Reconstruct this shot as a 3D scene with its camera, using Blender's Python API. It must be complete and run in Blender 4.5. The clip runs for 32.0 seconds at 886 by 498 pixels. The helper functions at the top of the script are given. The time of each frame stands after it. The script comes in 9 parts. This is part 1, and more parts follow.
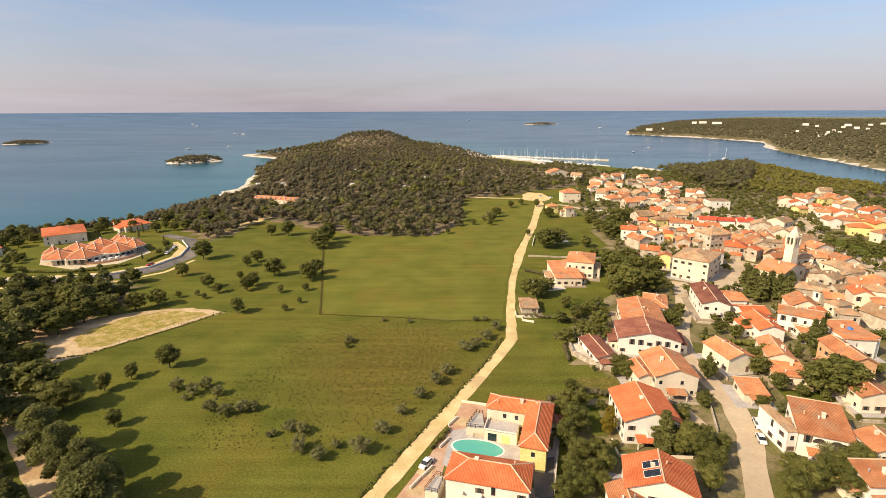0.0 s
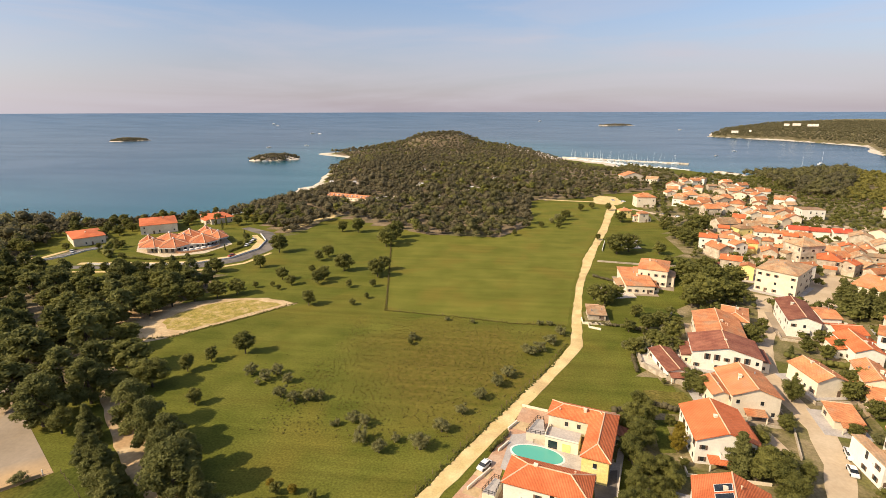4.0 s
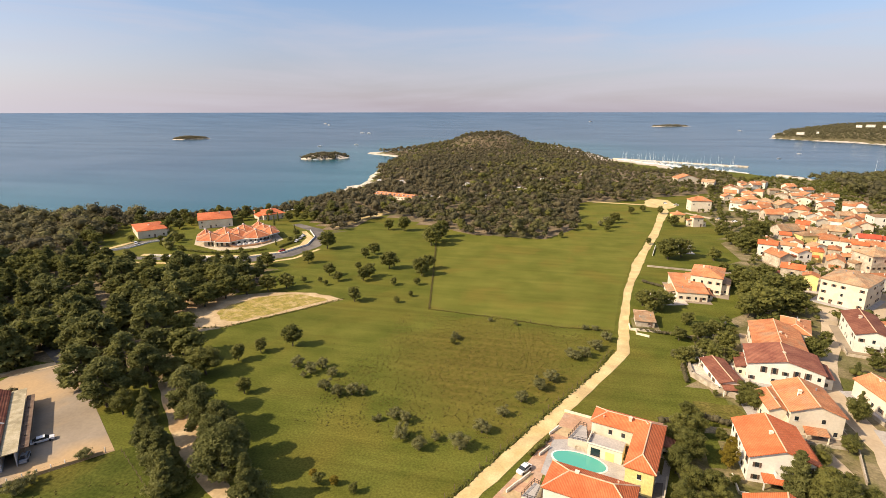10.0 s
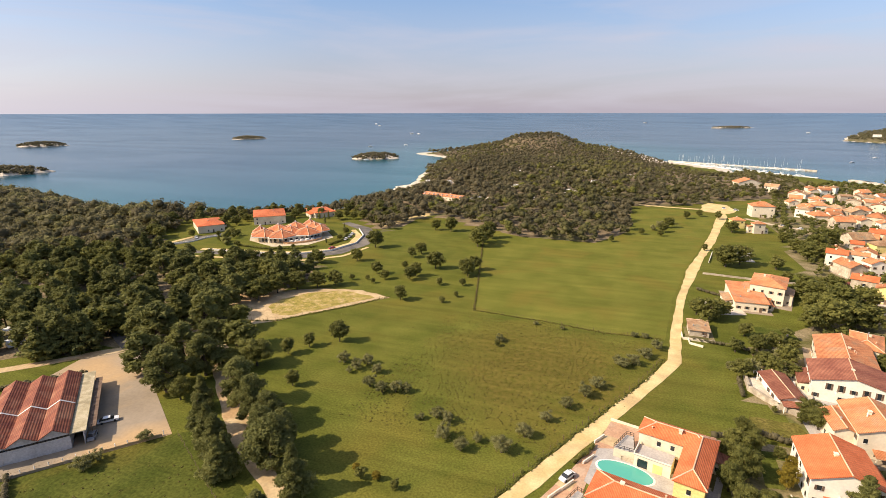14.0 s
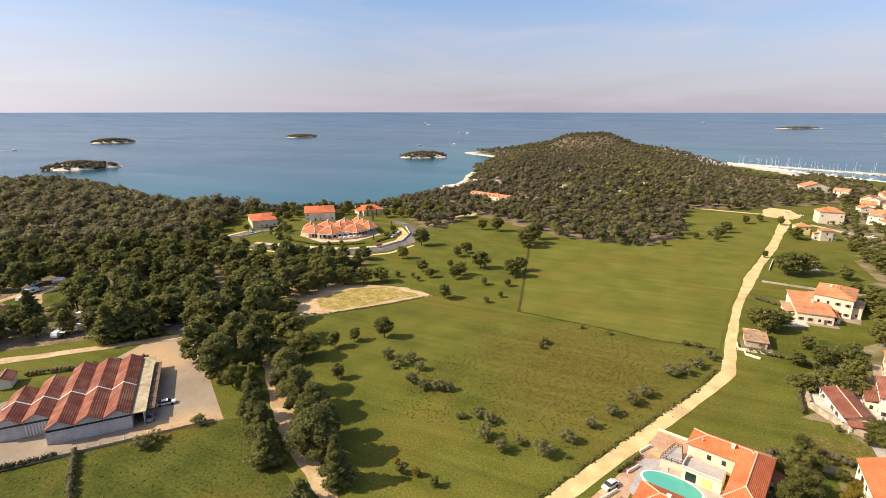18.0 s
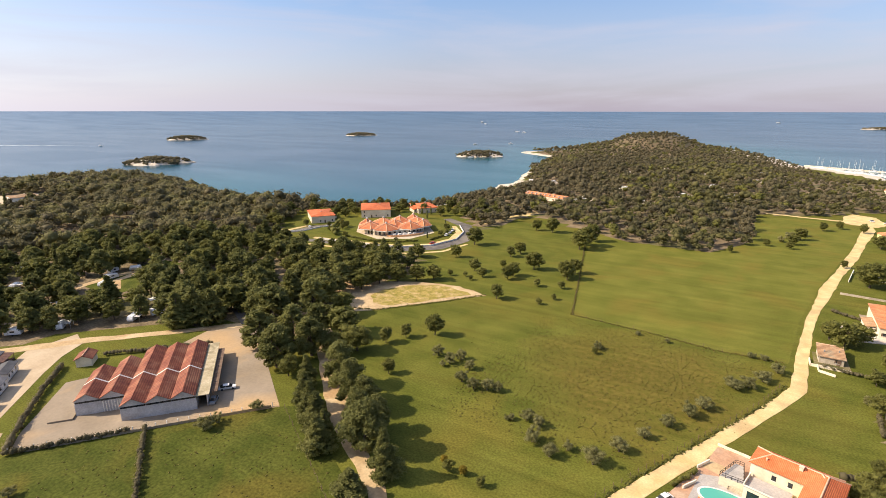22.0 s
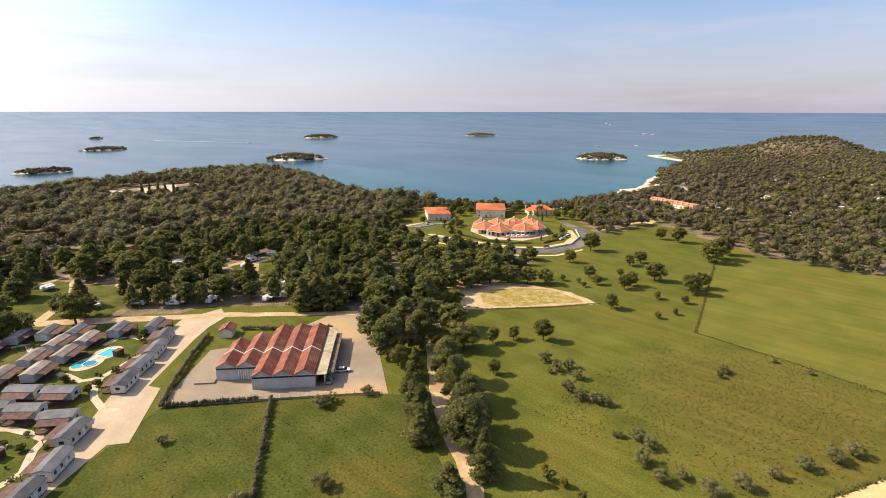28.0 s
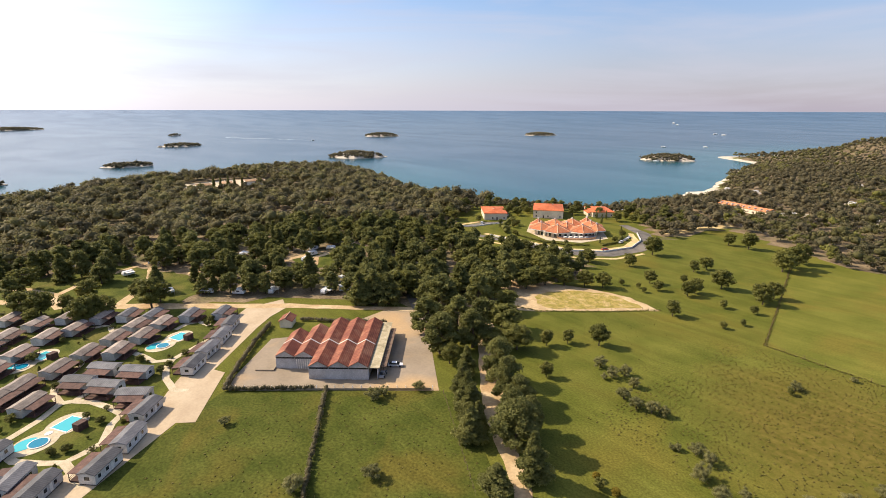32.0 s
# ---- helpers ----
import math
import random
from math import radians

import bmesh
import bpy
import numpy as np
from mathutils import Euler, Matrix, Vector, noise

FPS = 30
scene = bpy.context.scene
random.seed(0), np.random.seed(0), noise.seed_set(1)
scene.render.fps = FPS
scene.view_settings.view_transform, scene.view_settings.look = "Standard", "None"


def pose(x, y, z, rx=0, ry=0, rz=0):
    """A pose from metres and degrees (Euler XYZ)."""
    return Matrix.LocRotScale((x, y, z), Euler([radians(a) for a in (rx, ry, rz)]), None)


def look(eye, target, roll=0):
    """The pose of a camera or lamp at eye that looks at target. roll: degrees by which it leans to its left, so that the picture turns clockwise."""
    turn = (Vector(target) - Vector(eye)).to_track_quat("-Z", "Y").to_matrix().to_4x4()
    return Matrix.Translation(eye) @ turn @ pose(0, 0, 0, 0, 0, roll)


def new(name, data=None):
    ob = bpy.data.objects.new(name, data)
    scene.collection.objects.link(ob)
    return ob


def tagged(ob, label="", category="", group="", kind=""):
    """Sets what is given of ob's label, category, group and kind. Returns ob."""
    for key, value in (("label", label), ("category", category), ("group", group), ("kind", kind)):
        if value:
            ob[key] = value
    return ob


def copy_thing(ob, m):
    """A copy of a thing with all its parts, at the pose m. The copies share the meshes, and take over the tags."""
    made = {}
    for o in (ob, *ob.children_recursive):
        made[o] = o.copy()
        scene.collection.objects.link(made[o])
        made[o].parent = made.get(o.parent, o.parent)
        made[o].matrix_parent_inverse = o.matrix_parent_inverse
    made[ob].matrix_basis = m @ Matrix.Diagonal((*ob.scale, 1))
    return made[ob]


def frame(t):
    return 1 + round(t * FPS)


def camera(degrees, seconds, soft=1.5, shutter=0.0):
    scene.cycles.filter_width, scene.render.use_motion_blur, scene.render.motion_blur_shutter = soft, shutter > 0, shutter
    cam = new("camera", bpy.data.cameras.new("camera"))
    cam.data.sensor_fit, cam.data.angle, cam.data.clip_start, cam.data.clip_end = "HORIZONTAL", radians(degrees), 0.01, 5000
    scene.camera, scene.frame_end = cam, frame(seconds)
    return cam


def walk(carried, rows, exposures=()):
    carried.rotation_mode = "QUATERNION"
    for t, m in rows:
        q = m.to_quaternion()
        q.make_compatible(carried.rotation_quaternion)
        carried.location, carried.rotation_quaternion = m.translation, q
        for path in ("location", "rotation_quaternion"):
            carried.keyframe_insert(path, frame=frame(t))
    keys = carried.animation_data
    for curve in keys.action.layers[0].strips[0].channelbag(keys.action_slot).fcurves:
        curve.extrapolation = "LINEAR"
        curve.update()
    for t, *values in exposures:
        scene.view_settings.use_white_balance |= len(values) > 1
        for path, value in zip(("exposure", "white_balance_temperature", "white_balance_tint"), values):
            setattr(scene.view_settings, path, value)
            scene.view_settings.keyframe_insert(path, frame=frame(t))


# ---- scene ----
# a drone that hovers and slowly turns to its left
EYE = 80.0
cam = camera(81.80, 32.0, soft=0.6)
ROWS = [
    (0, 0.00, -15.24, 0.20),
    (1, 2.52, -15.17, 0.19),
    (2, 5.31, -15.23, 0.12),
    (3, 6.87, -15.18, 0.11),
    (3.5, 7.30, -15.14, 0.12),
    (5.5, 8.61, -15.21, 0.10),
    (6, 8.99, -15.17, 0.07),
    (7, 9.89, -15.23, 0.06),
    (8, 10.84, -15.16, 0.06),
    (9, 11.83, -15.12, -0.02),
    (10, 12.86, -15.14, 0.05),
    (11, 14.12, -15.22, 0.02),
    (12, 15.52, -15.17, 0.03),
    (13, 16.96, -15.15, 0.06),
    (14, 18.24, -15.05, 0.06),
    (14.5, 18.94, -15.07, 0.06),
    (16.5, 21.62, -15.15, 0.01),
    (17, 22.18, -15.11, 0.02),
    (18, 23.54, -15.13, -0.03),
    (19, 25.10, -15.17, -0.03),
    (20, 26.69, -15.22, -0.06),
    (21, 28.24, -15.20, -0.04),
    (22, 29.72, -15.24, -0.07),
    (23, 31.56, -15.19, -0.05),
    (24, 33.63, -15.29, -0.05),
    (25, 35.80, -15.22, -0.08),
    (26, 38.27, -15.23, -0.09),
    (26.5, 39.53, -15.25, -0.06),
    (28.5, 43.58, -15.19, -0.11),
    (29, 44.38, -15.23, -0.13),
    (30, 46.06, -15.27, -0.15),
    (31, 47.64, -15.32, -0.15),
    (32, 49.13, -15.32, -0.15),
]
walk(cam, [(t, pose(0, 0, EYE, 90 + pitch, roll, yaw)) for t, yaw, pitch, roll in ROWS], ((0, 0.46, 6600, 15), (13, 0.56, 6350, 16), (22, 0.64, 6200, 16), (26, 0.68, 6200, 16), (32, 0.64, 6200, 15)))

# ---- light ----
SUN_ELEVATION, SHADOW_HEADING = 38.0, 31.0   # degrees; shadows fall towards this heading, turned from +x
world = bpy.data.worlds.new("sky")
scene.world = world
world.use_nodes = True
wn, wl = world.node_tree.nodes, world.node_tree.links
wn.clear()
sky = wn.new("ShaderNodeTexSky")
sky.sky_type, sky.sun_disc = "NISHITA", False
sky.sun_elevation = radians(SUN_ELEVATION)
sky.sun_rotation = radians(270 - SHADOW_HEADING - 360)
sky.altitude, sky.air_density, sky.dust_density, sky.ozone_density = 80, 1.0, 0.8, 3.0
coord, mapping = wn.new("ShaderNodeTexCoord"), wn.new("ShaderNodeMapping")
mapping.inputs["Scale"].default_value = (1.0, 1.0, 9.0)
mapping.inputs["Rotation"].default_value = (0.05, 0.04, 0.5)
wisps = wn.new("ShaderNodeTexNoise")
wisps.inputs["Scale"].default_value, wisps.inputs["Detail"].default_value, wisps.inputs["Roughness"].default_value = 1.6, 6, 0.55
wisps.inputs["Distortion"].default_value = 0.6
ramp = wn.new("ShaderNodeValToRGB")
ramp.color_ramp.elements[0].position, ramp.color_ramp.elements[1].position = 0.45, 0.70
ramp.color_ramp.elements[1].color = (0.6, 0.6, 0.6, 1)
cloud = wn.new("ShaderNodeMix")
cloud.data_type = "RGBA"
cloud.inputs["B"].default_value = (4.4, 4.3, 4.6, 1)
# thin haze that whitens the sky towards the horizon
parts = wn.new("ShaderNodeSeparateXYZ")
rise = wn.new("ShaderNodeMapRange")
rise.inputs["From Min"].default_value, rise.inputs["From Max"].default_value = 0.0, 0.20
rise.inputs["To Min"].default_value, rise.inputs["To Max"].default_value = 0.85, 0.0
haze = wn.new("ShaderNodeMix")
haze.data_type = "RGBA"
haze.inputs["B"].default_value = (6.6, 5.7, 5.6, 1)
back = wn.new("ShaderNodeBackground")
back.inputs["Strength"].default_value = 0.1
out = wn.new("ShaderNodeOutputWorld")
wl.new(coord.outputs["Generated"], mapping.inputs["Vector"])
wl.new(coord.outputs["Generated"], parts.inputs["Vector"])
wl.new(parts.outputs["Z"], rise.inputs["Value"])
# forward scatter: the haze is brighter on the sun's side
toward = wn.new("ShaderNodeVectorMath")
toward.operation = "DOT_PRODUCT"
toward.inputs[1].default_value = (-math.cos(radians(SHADOW_HEADING)), -math.sin(radians(SHADOW_HEADING)), 0)
glow = wn.new("ShaderNodeMapRange")
for key, v in zip(("From Min", "From Max", "To Min", "To Max"), (0.0, 0.8, 0.0, 1.0)):
    glow.inputs[key].default_value = v
tone = wn.new("ShaderNodeMix")
tone.data_type = "RGBA"
tone.inputs["A"].default_value, tone.inputs["B"].default_value = (3.35, 2.95, 3.30, 1), (6.3, 6.05, 6.3, 1)
wl.new(coord.outputs["Generated"], toward.inputs[0])
wl.new(toward.outputs["Value"], glow.inputs["Value"])
wl.new(glow.outputs["Result"], tone.inputs["Factor"])
wl.new(tone.outputs["Result"], haze.inputs["B"])
wl.new(mapping.outputs["Vector"], wisps.inputs["Vector"])
wl.new(wisps.outputs["Fac"], ramp.inputs["Fac"])
wl.new(sky.outputs["Color"], haze.inputs["A"])
wl.new(rise.outputs["Result"], haze.inputs["Factor"])
# the bright veil round the sun
near_sun = wn.new("ShaderNodeVectorMath")
near_sun.operation = "DOT_PRODUCT"
near_sun.inputs[1].default_value = Vector((-math.cos(radians(SHADOW_HEADING)), -math.sin(radians(SHADOW_HEADING)), math.tan(radians(SUN_ELEVATION)))).normalized()
veil = wn.new("ShaderNodeMapRange")
for key, v in zip(("From Min", "From Max", "To Min", "To Max"), (0.55, 0.98, 0.0, 0.85)):
    veil.inputs[key].default_value = v
bright = wn.new("ShaderNodeMix")
bright.data_type = "RGBA"
bright.inputs["B"].default_value = (10.5, 10.2, 10.2, 1)
wl.new(coord.outputs["Generated"], near_sun.inputs[0])
wl.new(near_sun.outputs["Value"], veil.inputs["Value"])
wl.new(veil.outputs["Result"], bright.inputs["Factor"])
wl.new(haze.outputs["Result"], bright.inputs["A"])
wl.new(bright.outputs["Result"], cloud.inputs["A"])
wl.new(ramp.outputs["Color"], cloud.inputs["Factor"])
wl.new(cloud.outputs["Result"], back.inputs["Color"])
wl.new(back.outputs["Background"], out.inputs["Surface"])

sun = new("sun", bpy.data.lights.new("sun", "SUN"))
sun.data.energy, sun.data.angle, sun.data.color = 4.6, radians(0.6), (1.0, 0.845, 0.60)
sun_h = radians(SHADOW_HEADING)
sun_from = Vector((-math.cos(sun_h), -math.sin(sun_h), math.tan(radians(SUN_ELEVATION))))
sun.matrix_world = look(sun_from * 100, (0, 0, 0))


# ---- materials ----
def surface(name, dark, light, size=1.0, fine=0.0, rough=0.8, bump=0.0, vary=0.0, metal=0.0, stain=None, stain_size=6.0, low=0.35, high=0.65, wave=0.0, wave_depth=0.0, spec=0.3, grain=0.12):
    """A two-scale procedural surface: a broad noise between two colours, a fine grain, stains, relief and variation from object to object."""
    m = bpy.data.materials.new(name)
    m.use_nodes = True
    n, l = m.node_tree.nodes, m.node_tree.links
    shader = n["Principled BSDF"]
    shader.inputs["Roughness"].default_value, shader.inputs["Metallic"].default_value = rough, metal
    shader.inputs["Specular IOR Level"].default_value = spec
    geo = n.new("ShaderNodeNewGeometry")

    def noise_at(scale, detail=4.0, distort=0.0):
        t = n.new("ShaderNodeTexNoise")
        t.inputs["Scale"].default_value, t.inputs["Detail"].default_value, t.inputs["Distortion"].default_value = scale, detail, distort
        l.new(geo.outputs["Position"], t.inputs["Vector"])
        return t

    def span(value, a, b, c, d):
        r = n.new("ShaderNodeMapRange")
        for key, v in zip(("From Min", "From Max", "To Min", "To Max"), (a, b, c, d)):
            r.inputs[key].default_value = v
        l.new(value, r.inputs["Value"])
        return r.outputs["Result"]

    def blend(fac, a, b, mode="MIX"):
        x = n.new("ShaderNodeMix")
        x.data_type, x.blend_type = "RGBA", mode
        for key, v in (("Factor", fac), ("A", a), ("B", b)):
            if isinstance(v, (int, float)):
                x.inputs[key].default_value = v
            elif isinstance(v, tuple):
                x.inputs[key].default_value = (*v, 1)
            else:
                l.new(v, x.inputs[key])
        return x.outputs["Result"]

    broad = noise_at(1.0 / size, 5.0)
    colour = blend(span(broad.outputs["Fac"], low, high, 0, 1), dark, light)
    if stain:
        s = noise_at(1.0 / stain_size, 3.0, 0.4)
        colour = blend(span(s.outputs["Fac"], 0.5, 0.66, 0, 0.8), colour, stain)
    speck = noise_at(9.0 / size if not fine else 1.0 / fine, 3.0)
    colour = blend(1.0, colour, span_grey(n, l, speck.outputs["Fac"], 1 - grain, 1 + grain), "MULTIPLY")
    height = speck.outputs["Fac"]
    if wave:
        tex = n.new("ShaderNodeTexCoord")
        w = n.new("ShaderNodeTexWave")
        w.inputs["Scale"].default_value, w.inputs["Distortion"].default_value, w.inputs["Detail"].default_value = 0.314 / wave, 0.6, 1.0
        l.new(tex.outputs["Object"], w.inputs["Vector"])
        colour = blend(1.0, colour, span_grey(n, l, w.outputs["Fac"], 1 - wave_depth, 1.08), "MULTIPLY")
        height = w.outputs["Fac"]
    if vary:
        info = n.new("ShaderNodeObjectInfo")
        colour = blend(1.0, colour, span_grey(n, l, info.outputs["Random"], 1 - vary, 1 + vary), "MULTIPLY")
    l.new(colour, shader.inputs["Base Color"])
    if bump:
        b = n.new("ShaderNodeBump")
        b.inputs["Strength"].default_value, b.inputs["Distance"].default_value = bump, 0.12
        l.new(height, b.inputs["Height"])
        l.new(b.outputs["Normal"], shader.inputs["Normal"])
    return m


def span_grey(n, l, value, a, b):
    r = n.new("ShaderNodeMapRange")
    for key, v in zip(("From Min", "From Max", "To Min", "To Max"), (0.32, 0.68, a, b)):
        r.inputs[key].default_value = v
    l.new(value, r.inputs["Value"])
    c = n.new("ShaderNodeCombineColor")
    for key in ("Red", "Green", "Blue"):
        l.new(r.outputs["Result"], c.inputs[key])
    return c.outputs["Color"]


def foliage(name, dark, light, autumn=None):
    """Leaves: colour varies from clump to clump and from tree to tree, and some light passes through."""
    m = bpy.data.materials.new(name)
    m.use_nodes = True
    n, l = m.node_tree.nodes, m.node_tree.links
    shader = n["Principled BSDF"]
    shader.inputs["Roughness"].default_value = 0.65
    shader.inputs["Specular IOR Level"].default_value = 0.12
    geo, info = n.new("ShaderNodeNewGeometry"), n.new("ShaderNodeObjectInfo")
    tex = n.new("ShaderNodeTexNoise")
    tex.inputs["Scale"].default_value, tex.inputs["Detail"].default_value = 0.11, 4.0
    l.new(geo.outputs["Position"], tex.inputs["Vector"])
    mix = n.new("ShaderNodeMix")
    mix.data_type = "RGBA"
    mix.inputs["A"].default_value, mix.inputs["B"].default_value = (*dark, 1), (*light, 1)
    add = n.new("ShaderNodeMath")
    add.operation = "MULTIPLY_ADD"
    add.inputs[1].default_value, add.inputs[2].default_value = 0.4, -0.3
    l.new(geo.outputs["Random Per Island"], add.inputs[0])
    add2 = n.new("ShaderNodeMath")
    add2.operation = "MULTIPLY_ADD"
    add2.inputs[1].default_value = 1.1
    l.new(tex.outputs["Fac"], add2.inputs[0])
    l.new(add.outputs["Value"], add2.inputs[2])
    add3 = n.new("ShaderNodeMath")
    add3.operation, add3.use_clamp = "MULTIPLY_ADD", True
    add3.inputs[1].default_value = 0.35
    l.new(info.outputs["Random"], add3.inputs[0])
    l.new(add2.outputs["Value"], add3.inputs[2])
    l.new(add3.outputs["Value"], mix.inputs["Factor"])
    l.new(mix.outputs["Result"], shader.inputs["Base Color"])
    thin = n.new("ShaderNodeBsdfTranslucent")
    l.new(mix.outputs["Result"], thin.inputs["Color"])
    both = n.new("ShaderNodeMixShader")
    both.inputs["Fac"].default_value = 0.42
    l.new(shader.outputs["BSDF"], both.inputs[1])
    l.new(thin.outputs["BSDF"], both.inputs[2])
    l.new(both.outputs["Shader"], n["Material Output"].inputs["Surface"])
    return m


def water(name, deep, shallow, rough, ripple, ripple_size):
    m = bpy.data.materials.new(name)
    m.use_nodes = True
    n, l = m.node_tree.nodes, m.node_tree.links
    shader = n["Principled BSDF"]
    shader.inputs["Roughness"].default_value, shader.inputs["IOR"].default_value = rough, 1.33
    at = n.new("ShaderNodeAttribute")
    at.attribute_name = "shallows"
    mix = n.new("ShaderNodeMix")
    mix.data_type = "RGBA"
    mix.inputs["A"].default_value, mix.inputs["B"].default_value = (*deep, 1), (*shallow, 1)
    l.new(at.outputs["Fac"], mix.inputs["Factor"])
    geo = n.new("ShaderNodeNewGeometry")
    drift = n.new("ShaderNodeMapping")
    drift.inputs["Scale"].default_value = (1.0, 3.0, 1.0)
    drift.inputs["Rotation"].default_value = (0, 0, 0.7)
    l.new(geo.outputs["Position"], drift.inputs["Vector"])
    slick = n.new("ShaderNodeTexNoise")
    slick.inputs["Scale"].default_value, slick.inputs["Detail"].default_value, slick.inputs["Distortion"].default_value = 0.0022, 5.0, 1.2
    l.new(drift.outputs["Vector"], slick.inputs["Vector"])
    r = n.new("ShaderNodeMapRange")
    for key, v in zip(("From Min", "From Max", "To Min", "To Max"), (0.40, 0.68, rough * 0.9, rough * 1.08)):
        r.inputs[key].default_value = v
    l.new(slick.outputs["Fac"], r.inputs["Value"])
    l.new(r.outputs["Result"], shader.inputs["Roughness"])
    l.new(mix.outputs["Result"], shader.inputs["Base Color"])
    w = n.new("ShaderNodeTexNoise")
    w.inputs["Scale"].default_value, w.inputs["Detail"].default_value = 1.0 / ripple_size, 4.0
    l.new(geo.outputs["Position"], w.inputs["Vector"])
    b = n.new("ShaderNodeBump")
    b.inputs["Strength"].default_value, b.inputs["Distance"].default_value = ripple, ripple_size * 0.2
    l.new(w.outputs["Fac"], b.inputs["Height"])
    l.new(b.outputs["Normal"], shader.inputs["Normal"])
    return m


